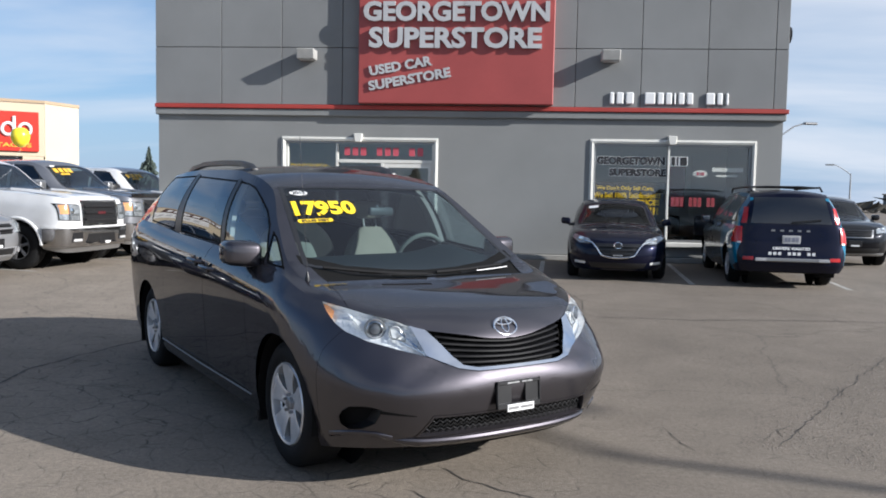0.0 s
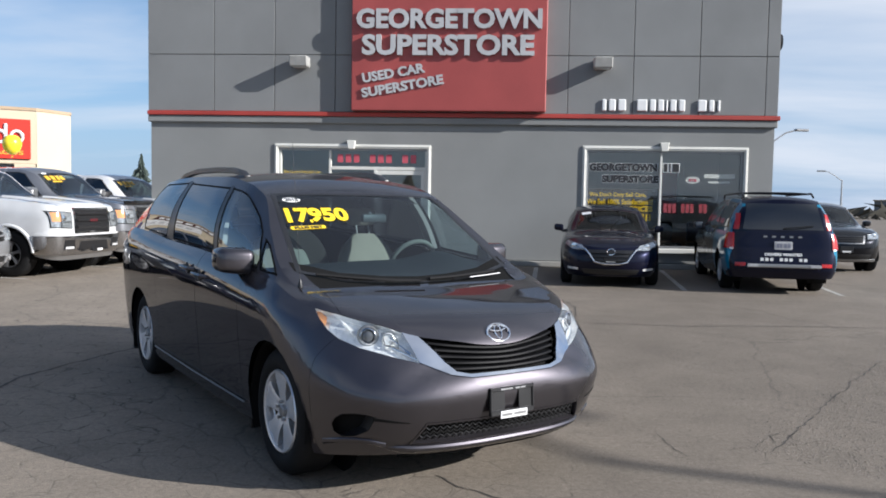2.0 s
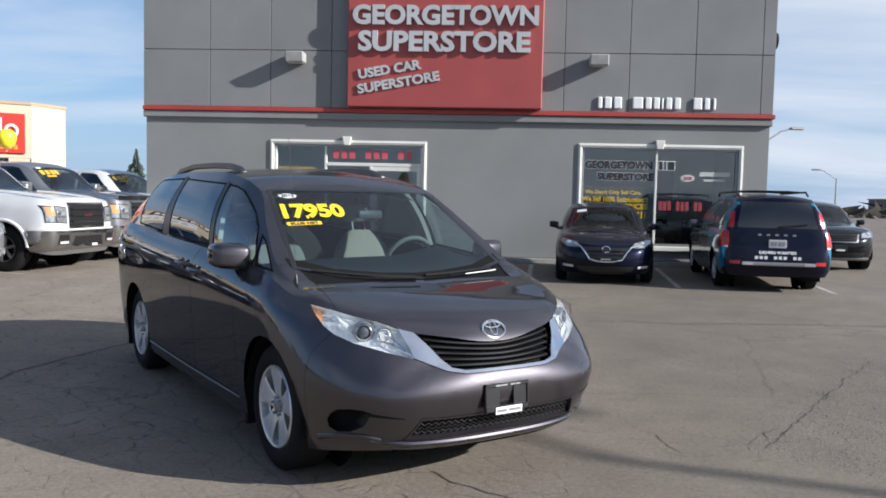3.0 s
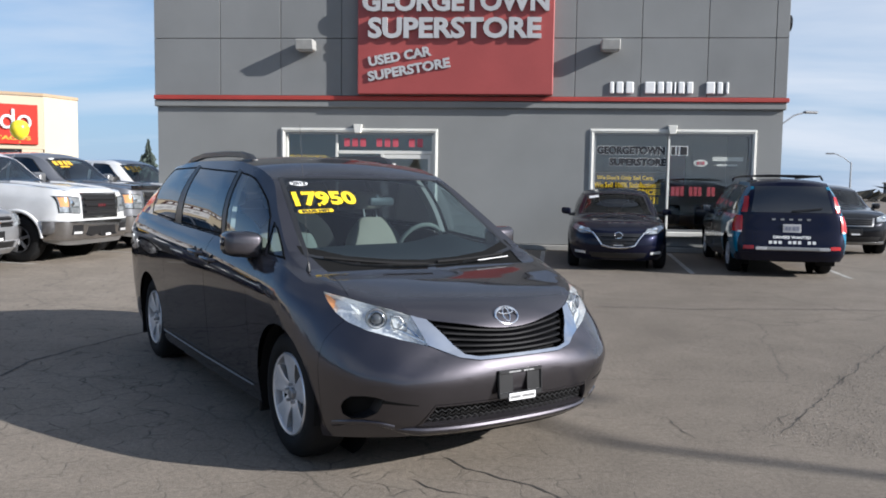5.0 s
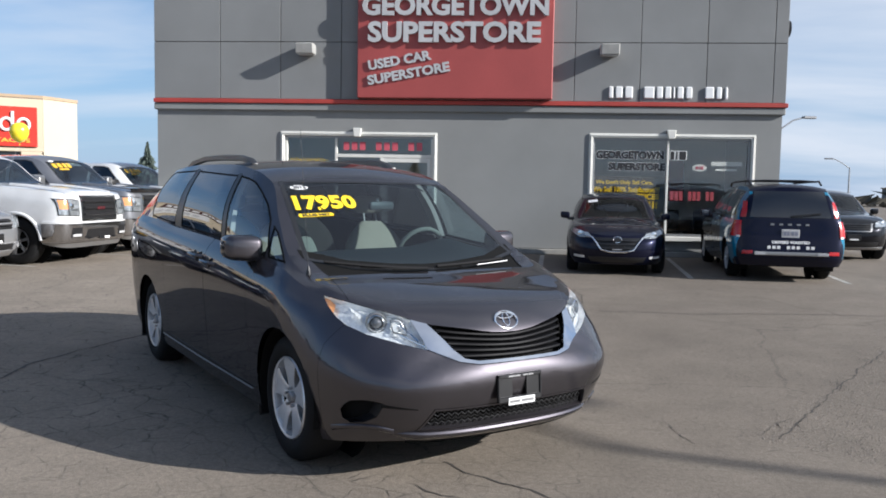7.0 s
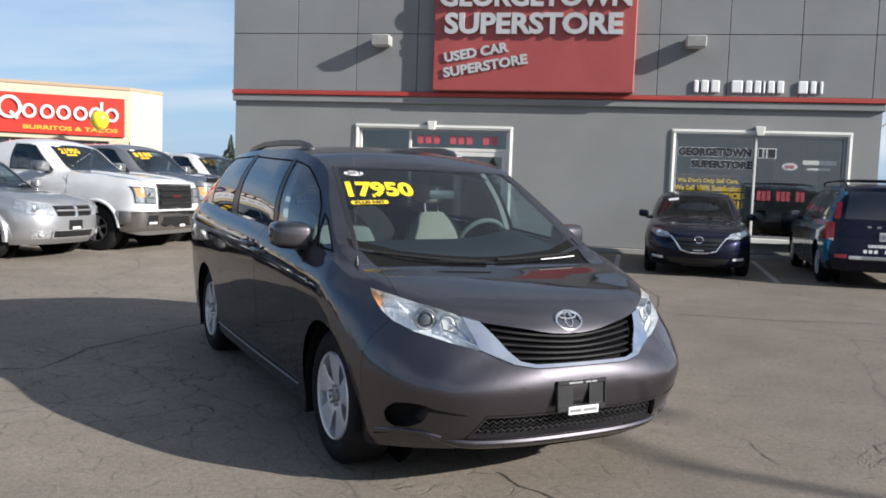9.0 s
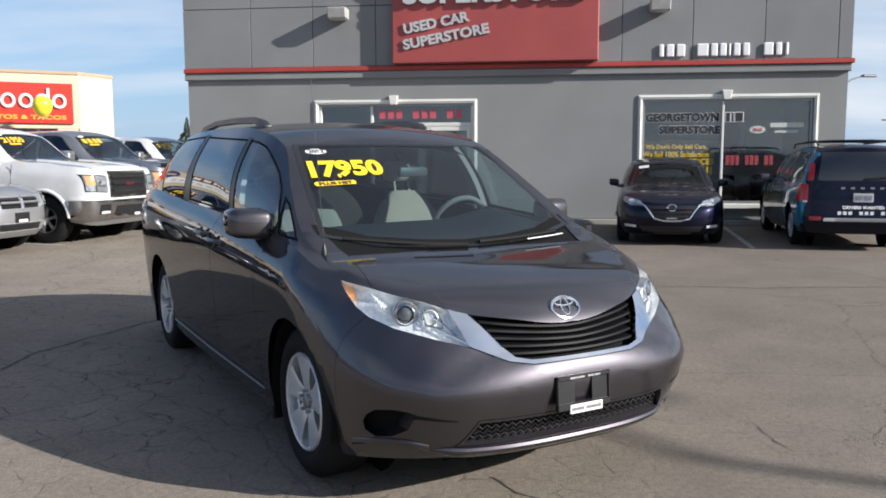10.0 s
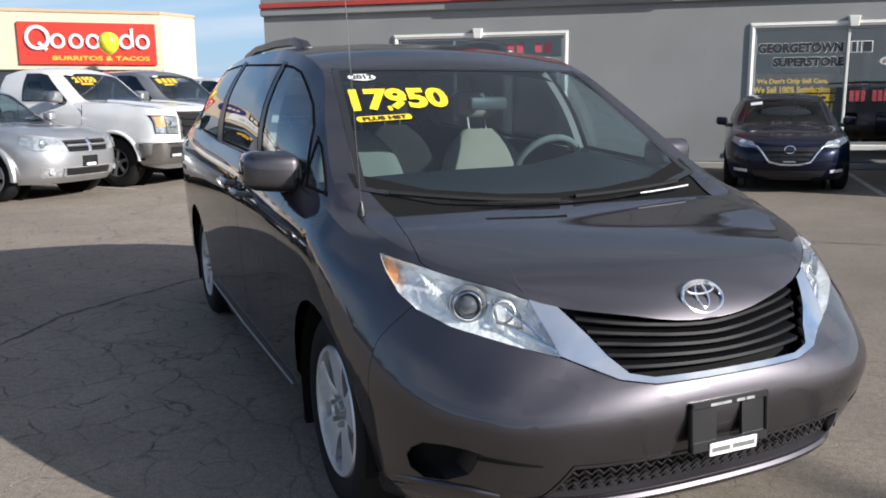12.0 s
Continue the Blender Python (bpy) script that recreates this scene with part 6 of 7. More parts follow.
part("emblem", tube([(fx(0, 0.63) + 0.035, 0.07 * math.cos(t), 0.635 + 0.052 * math.sin(t)) for t in [2 * math.pi * k / 20 for k in range(21)]], 0.008, 6), M_CHROME, hatch)
plate_front(hatch, fx, 0.50, 0.26, 0.10)
for s in (1, -1):
    part("fog_lamp", patch(sk0, [(s * 0.56, 0.30), (s * 0.74, 0.31), (s * 0.74, 0.35), (s * 0.56, 0.34)], "x", lambda c, s=s: c.x > 0.2 and s * c.y > 0.3, 0.008, 0.02), M_LAMPCHROME, hatch)
    mirror_part(hatch, -0.62, 0.86, 1.0, s, 0.18, 0.14, P_NAVY)
cabin(hatch, HATCH, -0.75, -2.95, 0.95, ((-1.45, 0.35), (-1.45, -0.35)))
tree = BVHTree.FromBMesh(up0)
st = bmesh.new()
box(st, (-0.09, -0.001, -0.05), (0.09, 0.001, 0.05))
part("windscreen_sticker", stick(st, tree, Vector((-0.93, -0.42, 1.30)), (0, 1, 0), (-0.8, 0, 0.5), Vector((-0.5, 0, -0.86)), 0.006), M_WHITE, hatch, smooth=0)
finish(hatch, sk, up, P_NAVY)

# two-tone taxi minivan seen from behind
TAXI = Spec(
    nose=[(0, 0.82), (0.2, 0.93), (0.5, 0.95), (0.8, 0.92), (1, 0.80)], tail=[(0, -4.10), (0.2, -4.18), (0.4, -4.15), (0.6, -4.10), (1, -4.03)],
    wide=[(0, 0.86), (0.15, 0.91), (0.5, 0.945), (0.8, 0.93), (1, 0.875)], sill=[(-4.2, 0.30), (-0.5, 0.22), (0.9, 0.22)],
    belt=[(-4.1, 1.10), (-1.2, 1.07), (-0.4, 1.03), (0.3, 0.95), (0.8, 0.80)],
    top=[(-4.03, 1.10), (-3.98, 1.25), (-3.86, 1.55), (-3.78, 1.68), (-3.6, 1.73), (-2.6, 1.75), (-1.8, 1.74), (-1.2, 1.68), (-0.95, 1.58), (-0.1, 1.08), (0.3, 1.01), (0.6, 0.92), (0.8, 0.80)],
    edge=[(-4.03, 0.69, 1.10), (-3.86, 0.665, 1.50), (-3.6, 0.65, 1.66), (-2.6, 0.645, 1.69), (-1.2, 0.61, 1.62), (-0.2, 0.73, 1.08), (0.4, 0.68, 0.96), (0.8, 0.5, 0.80)],
    xf=0.0, xr=-3.75, nf=2.7, nr=4.5, base=3.08, tyre=0.345, rim=0.215, tyre_w=0.225, arch=0.40, track=0.785)
TAXI_WIN = [[(-0.55, 1.10), (-1.35, 1.11), (-1.42, 1.60), (-1.0, 1.52)], [(-1.45, 1.11), (-2.6, 1.14), (-2.6, 1.64), (-1.52, 1.615)], [(-2.7, 1.145), (-3.72, 1.16), (-3.66, 1.60), (-2.7, 1.64)]]
taxi, sk, up, sk0, up0 = car_base("taxi_minivan", TAXI, heading(5.60, 18.50, 0.095, 0.995), "teal and navy minivan with roof rack, parked nose in", "minivan", P_NAVY,
                                  TAXI_WIN, [(-0.93, 0.58), (-0.2, 0.70), (-0.1, 0.3), (-0.1, -0.3), (-0.2, -0.70), (-0.93, -0.58)], None, [M_SIDEGLASS, M_TINT, M_TINT], spokes=5, wheel_key="taxi")
for s in (1, -1):
    q = take(sk, cut(sk, [(-2.65, 0.1), (-4.04, 0.1), (-4.03, 1.3), (-2.35, 1.3)], "y", lambda c, s=s: s * c.y > 0.84))
    part("side_panel", q, P_TEAL, taxi, "teal side panel")
    q = take(up, cut(up, [(-2.65, 1.0), (-3.95, 1.0), (-3.78, 1.72), (-2.65, 1.72)], "y", lambda c, s=s: s * c.y > 0.63))
    part("upper_side", q, P_TEAL, taxi)
    tl = part("tail_light", patch(sk0, [(s * 0.82, 0.80), (s * 1.0, 0.80), (s * 1.0, 1.08), (s * 0.81, 1.08)], "x", lambda c, s=s: c.x < -3.7 and s * c.y > 0.4, 0.014, 0.04), M_REDLENS, taxi, "red tail light")
    part("reversing_light", patch(sk0, [(s * 0.83, 0.785), (s * 0.88, 0.785), (s * 0.88, 0.815), (s * 0.83, 0.815)], "x", lambda c, s=s: c.x < -3.85 and s * c.y > 0.4, 0.020, 0.02), M_WHITE, tl)
    part("upper_tail_light", patch(up0, [(s * 0.735, 1.14), (s * 0.82, 1.14), (s * 0.76, 1.42), (s * 0.70, 1.42)], "x", lambda c, s=s: c.x < -3.6 and s * c.y > 0.5, 0.008, 0.02), M_REDLENS, taxi)
    mirror_part(taxi, -0.62, 0.88, 1.12, s, 0.2, 0.17, P_NAVY)
    part("roof_rail", tube([(-1.5, s * 0.60, 1.70), (-1.6, s * 0.60, 1.775), (-3.4, s * 0.60, 1.79), (-3.55, s * 0.60, 1.72)], 0.018, 8), M_BLACK, taxi)
    part("bumper_reflector", patch(sk0, [(s * 0.63, 0.50), (s * 0.80, 0.50), (s * 0.80, 0.56), (s * 0.63, 0.56)], "x", lambda c, s=s: c.x < -3.8 and s * c.y > 0.3, 0.01, 0.02), M_REDLENS, taxi)
for x in (-1.9, -2.6, -3.3):
    part("cross_bar", tube([(x, -0.60, 1.785), (x, -0.3, 1.80), (x, 0.3, 1.80), (x, 0.60, 1.785)], 0.015, 8), M_BLACK, taxi)
fx = nose_fn(sk0)
rw = patch(up0, [(-0.675, 1.14), (0.675, 1.14), (0.585, 1.60), (-0.585, 1.60)], "x", lambda c: c.x < -3.6, 0.005, 0.01)
part("rear_window", rw, mat("dark_rear_glass", (0.012, 0.013, 0.015), 0.04, coat=1.0, stain=(3, 0.1)), taxi, "dark rear window")
part("rear_wiper", tube([(-4.05, 0.0, 1.17), (-4.06, -0.2, 1.19), (-4.03, -0.5, 1.22)], 0.010, 6), M_BLACK, taxi)
plate_front(taxi, fx, 0.86, 0.30, 0.155, True, "white number plate with plain bars")
part("bumper_step", a_box((-4.215, -0.60, 0.485), (-4.10, 0.60, 0.545), 0.012), M_STEEL, taxi)
for y in (-0.52, 0.52):
    part("bumper_reflector", a_box((-4.221, y - 0.09, 0.492), (-4.20, y + 0.09, 0.540), 0.004), M_PLATE, taxi, "pale reflector strip", smooth=0)
part("rear_bumper_valance", patch(sk0, [(-0.9, 0.30), (0.9, 0.30), (0.9, 0.44), (-0.9, 0.44)], "x", lambda c: c.x < -3.8, 0.008, 0.02), P_NAVY, taxi)
for k in range(10):
    if k not in (3, 7):
        y = 0.36 - 0.08 * k
        x = fx(y, 0.62, -4.1, True)
        part("phone_bar", a_box((x - 0.006, y - 0.028, 0.595), (x - 0.002, y + 0.026, 0.650)), M_WHITE, taxi, smooth=0)
skt = BVHTree.FromBMesh(sk0)
part("door_lettering", stick(fit_width(letters("DRIVERS WANTED", 0.065, 0, 0.002), 0.62), skt, (-4.1, 0.0, 0.69), (0, -1, 0), (0, 0, 1), (1, 0, 0), 0.004), M_WHITE, taxi, smooth=0)
for k in range(5):
    x = fx(0, 1.02, -4.05, True)
    part("badge_bar", a_box((x - 0.012, 0.30 - 0.145 * k - 0.03, 1.005), (x - 0.002, 0.30 - 0.145 * k + 0.03, 1.035)), M_STEEL, taxi, smooth=0)
part("tailgate", take(sk, [f for f in sk.faces if f.calc_center_median().x < -3.5]), P_NAVY, taxi)
finish(taxi, sk, up, P_NAVY)

# dark crossover facing the lot
SUV = Spec(
    nose=[(0, 0.80), (0.2, 0.92), (0.5, 0.95), (0.8, 0.93), (1, 0.82)], tail=[(0, -3.70), (0.4, -3.82), (1, -3.70)],
    wide=[(0, 0.87), (0.15, 0.92), (0.5, 0.945), (0.8, 0.93), (1, 0.86)], sill=[(-3.8, 0.35), (-0.5, 0.27), (0.9, 0.25)],
    belt=[(-3.8, 1.16), (-1.2, 1.10), (-0.4, 1.06), (0.3, 1.0), (0.6, 0.95), (0.82, 0.86)],
    top=[(-3.7, 1.16), (-3.4, 1.45), (-3.2, 1.60), (-2.4, 1.68), (-1.8, 1.69), (-1.3, 1.63), (-1.1, 1.57), (-0.45, 1.14), (0.2, 1.08), (0.6, 1.0), (0.82, 0.86)],
    edge=[(-3.7, 0.6, 1.16), (-3.2, 0.6, 1.54), (-1.8, 0.62, 1.63), (-1.2, 0.6, 1.54), (-0.5, 0.72, 1.12), (0.3, 0.70, 1.03), (0.82, 0.5, 0.86)],
    xf=-0.05, xr=-3.2, nf=2.7, nr=3.0, base=2.78, tyre=0.36, rim=0.235, tyre_w=0.235, arch=0.42, track=0.81)
SUV_WIN = [[(-0.7, 1.12), (-1.55, 1.13), (-1.6, 1.57), (-1.25, 1.53)], [(-1.62, 1.13), (-2.5, 1.16), (-2.55, 1.58), (-1.68, 1.58)], [(-2.6, 1.165), (-3.15, 1.2), (-3.1, 1.48), (-2.65, 1.575)]]
SUV_SCREEN = [(-1.08, 0.57), (-0.5, 0.68), (-0.43, 0.3), (-0.43, -0.3), (-0.5, -0.68), (-1.08, -0.57)]


def crossover(name, m, label, body, spokes=5, extra=None, price_text=None, group=""):
    car, sk, up, sk0, up0 = car_base(name, SUV, m, label, "car", body, SUV_WIN, SUV_SCREEN, None, [M_SIDEGLASS, M_TINT, M_TINT], group, spokes, "suv")
    fx = front_face(car, SUV, sk0, [(0.50, 0.80), (0.52, 0.90), (0.80, 0.97), (0.85, 0.90), (0.78, 0.82)], [(-0.42, 0.89), (0.42, 0.89), (0.36, 0.72), (-0.36, 0.72)], 3,
                    [(-0.6, 0.45), (0.6, 0.45), (0.55, 0.33), (-0.55, 0.33)], None, M_STEEL, [(-0.47, 0.915), (0.47, 0.915), (0.40, 0.695), (-0.40, 0.695)], M_LAMPGREY, M_BLACK)
    plate_front(car, fx, 0.56)
    part("skid_plate", patch(sk0, [(-0.75, 0.33), (0.75, 0.33), (0.75, 0.28), (-0.75, 0.28)], "x", lambda c: c.x > 0.2, 0.015, 0.03), M_STEEL, car)
    for s in (1, -1):
        mirror_part(car, -0.72, 0.90, 1.15, s, 0.19, 0.16, body)
    cabin(car, SUV, -0.85, -3.4, 1.08, ((-1.6, 0.36), (-1.6, -0.36)))
    if price_text is not None:
        price(car, up0, price_text, -0.96, -0.28, 0.13, 0.5)
    finish(car, sk, up, body)
    return car


crossover("crossover", heading(8.55, 20.75, -0.08, -0.997), "black crossover with chrome-edged grille, nose out", P_DARK)
crossover("parked_car", heading(33.5, 62.0, -0.35, -0.94), "dark red crossover at the far side of the lot", paint("maroon_paint", (0.07, 0.012, 0.014), 0.4))

# silver crossover with flared arches
JR = Spec(
    nose=[(0, 0.78), (0.2, 0.90), (0.5, 0.93), (0.8, 0.91), (1, 0.84)], tail=[(0, -3.85), (0.4, -3.96), (1, -3.85)],
    wide=[(0, 0.85), (0.15, 0.90), (0.5, 0.917), (0.8, 0.90), (1, 0.83)], sill=[(-3.9, 0.33), (-0.5, 0.24), (0.9, 0.25)],
    belt=[(-3.9, 1.16), (-1.2, 1.10), (-0.4, 1.04), (0.3, 0.98), (0.6, 0.94), (0.84, 0.88)],
    top=[(-3.85, 1.16), (-3.6, 1.45), (-3.45, 1.58), (-2.6, 1.68), (-1.9, 1.69), (-1.3, 1.63), (-1.08, 1.56), (-0.40, 1.10), (0.2, 1.06), (0.6, 1.0), (0.78, 0.93), (0.84, 0.88)],
    edge=[(-3.85, 0.58, 1.16), (-3.4, 0.58, 1.52), (-1.9, 0.60, 1.63), (-1.2, 0.58, 1.55), (-0.45, 0.70, 1.09), (0.3, 0.69, 1.02), (0.84, 0.52, 0.88)],
    xf=-0.05, xr=-3.4, nf=3.0, nr=3.0, base=2.89, tyre=0.352, rim=0.235, tyre_w=0.225, arch=0.405, track=0.79)
JR_WIN = [[(-0.66, 1.10), (-1.55, 1.13), (-1.6, 1.57), (-1.22, 1.52)], [(-1.62, 1.13), (-2.6, 1.16), (-2.65, 1.58), (-1.68, 1.58)], [(-2.7, 1.165), (-3.4, 1.2), (-3.3, 1.45), (-2.75, 1.575)]]
ROW = (0.974, -0.225)
jr, sk, up, sk0, up0 = car_base("crossover", JR, heading(-9.14, 12.73, 0.9945, -0.105, 1.06), "silver crossover for sale with cross-shaped chrome grille", "car", P_SILVER, JR_WIN, [(-1.06, 0.55), (-0.46, 0.66), (-0.38, 0.3), (-0.38, -0.3), (-0.46, -0.66), (-1.06, -0.55)], None,
                                [M_SIDEGLASS, M_TINT, M_TINT], "row of cars for sale", 5, "jr")
fx = front_face(jr, JR, sk0, [(0.44, 0.70), (0.48, 0.86), (0.80, 0.91), (0.84, 0.80), (0.74, 0.72)], [(-0.40, 0.85), (0.40, 0.85), (0.36, 0.69), (-0.36, 0.69)], 4, [(-0.42, 0.46), (0.42, 0.46), (0.40, 0.36), (-0.40, 0.36)], lamp_mat=M_LAMPGREY)
part("grille_cross", tube([(fx(y, 0.78) + 0.03, y, 0.78) for y in np.linspace(-0.38, 0.38, 11)], 0.020, 6), P_SILVER, jr)
part("grille_cross", tube([(fx(0, z) + 0.03, 0, z) for z in (0.68, 0.74, 0.80, 0.865)], 0.030, 6), M_CHROME, jr)
part("intake_surround", patch(sk0, [(-0.72, 0.475), (0.72, 0.475), (0.70, 0.345), (-0.70, 0.345)], "x", lambda c: c.x > 0.2, 0.004, 0.012), M_LAMPGREY, jr)
for y in (-0.44, 0.44):
    part("intake_divider", tube([(fx(y, 0.46) + 0.012, y, 0.465), (fx(y, 0.35) + 0.012, y, 0.355)], 0.022, 8), P_SILVER, jr)
plate_front(jr, fx, 0.55, 0.28, 0.15)
for s in (1, -1):
    part("fog_lamp", lathe([(0.045, -0.02), (0.045, 0.012), (0.001, 0.016)], 18, "x", None, pose(fx(s * 0.60, 0.42) + 0.004, s * 0.60, 0.42, 0, 0, s * 18)), M_LAMPGREY, jr)
    mirror_part(jr, -0.66, 0.86, 1.16, s, 0.20, 0.16, M_WHITE if s < 0 else P_SILVER)
    for wx in (0, -2.89):
        fl = tube([(wx + 0.425 * math.cos(t), s * (JR.wide(0.4) - 0.005), 0.362 + 0.425 * math.sin(t)) for t in np.linspace(-0.15, math.pi + 0.15, 18)], 0.046, 8)
        part("arch_flare", fl, P_SILVER, jr)
cabin(jr, JR, -0.75, -3.5, 1.06, ((-1.5, 0.35), (-1.5, -0.35)))
steering(jr, -0.98, 0.35, 1.10, M_DASH)
price(jr, up0, "10950", -0.86, -0.30, 0.15, 0.55)
finish(jr, sk, up, P_SILVER)

# dark minivan at the end of the row
dm, sk, up, sk0, up0 = car_base("minivan", TAXI, heading(-9.55, 10.05, *ROW, 1.05), "dark navy minivan for sale with chrome cross grille", "minivan", P_NAVY, TAXI_WIN, [(-0.93, 0.58), (-0.2, 0.70), (-0.1, 0.3), (-0.1, -0.3), (-0.2, -0.70), (-0.93, -0.58)], None,
                                [M_SIDEGLASS, M_TINT, M_TINT], "row of cars for sale", 5, "taxi")
fx = front_face(dm, TAXI, sk0, [(0.52, 0.68), (0.55, 0.86), (0.86, 0.94), (0.92, 0.84), (0.80, 0.70)], [(-0.47, 0.83), (0.47, 0.83), (0.42, 0.60), (-0.42, 0.60)], 4, [(-0.6, 0.42), (0.6, 0.42), (0.55, 0.30), (-0.55, 0.30)])
part("grille_cross", tube([(fx(y, 0.71) + 0.03, y, 0.71) for y in np.linspace(-0.44, 0.44, 11)], 0.016, 6), M_CHROME, dm)
part("grille_cross", tube([(fx(0, z) + 0.03, 0, z) for z in (0.60, 0.68, 0.76, 0.84)], 0.022, 6), M_CHROME, dm)
plate_front(dm, fx, 0.45)
for s in (1, -1):
    mirror_part(dm, -0.62, 0.88, 1.12, s, 0.2, 0.17, P_NAVY)
cabin(dm, TAXI, -0.55, -3.7, 1.04, ((-1.3, 0.38), (-1.3, -0.38)))
price(dm, up0, "", -0.75, -0.30, 0.15, 0.5)
finish(dm, sk, up, P_NAVY)


# pick-up trucks
def truck_spec(cab_end, tail, hood=1.335):
    return Spec(
        nose=[(0, 0.86), (0.2, 0.93), (0.5, 0.95), (0.9, 0.93), (1, 0.90)], tail=[(0, tail + 0.05), (0.4, tail), (1, tail + 0.03)],
        wide=[(0, 0.95), (0.15, 0.99), (0.5, 1.015), (0.8, 1.0), (1, 0.93)], sill=[(tail, 0.58), (-0.6, 0.46), (0.3, 0.40), (0.9, 0.30)],
        belt=[(tail, 1.37), (-2.4, 1.37), (-0.6, 1.365), (0.2, 1.325), (0.7, 1.28), (0.9, 1.22)],
        top=[(tail, 1.375), (cab_end - 0.16, 1.375), (cab_end - 0.06, 1.66), (cab_end, 1.92), (cab_end + 0.15, 1.985), (-1.8, 2.00), (-1.45, 1.965), (-1.3, 1.90), (-0.6, 1.42), (0.0, hood + 0.055), (0.6, hood), (0.82, hood - 0.03), (0.9, 1.22)],
        edge=[(tail, 0.85, 1.372), (cab_end - 0.16, 0.85, 1.372), (cab_end, 0.70, 1.86), (-1.7, 0.69, 1.94), (-1.35, 0.69, 1.865), (-0.68, 0.79, 1.41), (0.1, 0.82, 1.35), (0.9, 0.74, 1.22)],
        xf=0.1, xr=tail + 0.35, nf=7.0, nr=5.0, base=3.65, tyre=0.405, rim=0.235, tyre_w=0.27, arch=0.47, track=0.86)


def pickup(name, m, label, body, cab_end, text, crew, bumper_mat, grille_mat, spokes=6):
    tail = -4.75
    sp = truck_spec(cab_end, tail)
    wins = [[(-0.95, 1.40), (-1.90, 1.41), (-1.93, 1.88), (-1.62, 1.875), (-1.48, 1.845)]]
    mats = [M_SIDEGLASS]
    if crew:
        wins.append([(-1.98, 1.41), (-2.7, 1.42), (-2.68, 1.86), (-2.02, 1.88)])
        mats.append(M_TINT)
    car, sk, up, sk0, up0 = car_base(name, sp, m, label, "pickup truck", body, wins, [(-1.27, 0.64), (-0.68, 0.76), (-0.60, 0.35), (-0.60, -0.35), (-0.68, -0.76), (-1.27, -0.64)], None, mats, "row of cars for sale", spokes, name, M_DULLWHEEL)
    fx = front_face(car, sp, sk0, [(0.60, 0.87), (0.60, 1.13), (0.82, 1.15), (0.965, 1.15), (0.965, 0.89)], [(-0.505, 1.19), (0.505, 1.19), (0.49, 0.81), (-0.49, 0.81)], 3, None,
                    [(0.845, 0.985), (0.845, 1.14), (0.955, 1.14), (0.955, 0.985)], grille_mat, [(-0.56, 1.235), (0.56, 1.235), (0.545, 0.77), (-0.545, 0.77)], M_LAMPGREY, M_BLACK)
    bp = patch(sk0, [(-1.05, 0.42), (1.05, 0.42), (1.05, 0.725), (-1.05, 0.725)], "x", lambda c: c.x > 0.35, 0.045, 0.08)
    b = part("front_bumper", bp, bumper_mat, car, "bright chrome front bumper")
    part("bumper_cap", patch(sk0, [(-1.05, 0.735), (1.05, 0.735), (1.05, 0.765), (-1.05, 0.765)], "x", lambda c: c.x > 0.45, 0.040, 0.06), body, b)
    for s in (1, -1):
        part("lamp_surround", patch(sk0, [(s * 0.585, 0.855), (s * 0.585, 1.145), (s * 0.82, 1.167), (s * 0.975, 1.167), (s * 0.975, 0.875)], "x", lambda c, s=s: c.x > 0.3 and s * c.y > 0.2, 0.004, 0.01), M_MATTE, car)
        part("lamp_divider", patch(sk0, [(s * 0.825, 0.88), (s * 0.845, 0.88), (s * 0.845, 1.15), (s * 0.825, 1.15)], "x", lambda c, s=s: c.x > 0.3 and s * c.y > 0.2, 0.034, 0.03), M_BEZEL, car)
        part("lamp_divider", patch(sk0, [(s * 0.65, 0.995), (s * 0.83, 0.985), (s * 0.83, 0.962), (s * 0.65, 0.965)], "x", lambda c, s=s: c.x > 0.3 and s * c.y > 0.2, 0.034, 0.03), M_BEZEL, car)
        part("bumper_pocket", patch(sk0, [(s * 0.56, 0.50), (s * 0.82, 0.50), (s * 0.80, 0.665), (s * 0.58, 0.665)], "x", lambda c, s=s: c.x > 0.3 and s * c.y > 0.2, 0.052, 0.02), M_BLACK, b)
        part("fog_lamp", patch(sk0, [(s * 0.60, 0.515), (s * 0.79, 0.515), (s * 0.79, 0.555), (s * 0.60, 0.555)], "x", lambda c, s=s: c.x > 0.3 and s * c.y > 0.2, 0.062, 0.02), M_LAMPCHROME, b)
        part("tow_hook", tube([(fx(s * 0.36, 0.50) + 0.05, s * 0.33, 0.46), (fx(s * 0.36, 0.50) + 0.10, s * 0.335, 0.47), (fx(s * 0.36, 0.50) + 0.10, s * 0.385, 0.47), (fx(s * 0.36, 0.50) + 0.05, s * 0.39, 0.46)], 0.014, 6), M_BLACK, b)
        mirror_part(car, -1.02, 0.98, 1.47, s, 0.25, 0.20, M_STEEL if grille_mat is M_CHROME else M_BLACK)
        hd = tube([(-1.62, s * 1.02, 1.20), (-1.66, s * 1.035, 1.20), (-1.78, s * 1.035, 1.205), (-1.82, s * 1.02, 1.205)], 0.016, 6)
        part("door_handle", hd, M_CHROME if grille_mat is M_CHROME else body, car)
        part("door_gap", tube([(-1.93, s * 1.0, 1.35), (-1.93, s * 1.017, 0.95), (-1.93, s * 1.0, 0.52)], 0.005, 5), M_MATTE, car)
        part("door_gap", tube([(-0.60, s * 0.985, 1.34), (-0.62, s * 1.017, 0.95), (-0.62, s * 0.995, 0.52)], 0.005, 5), M_MATTE, car)
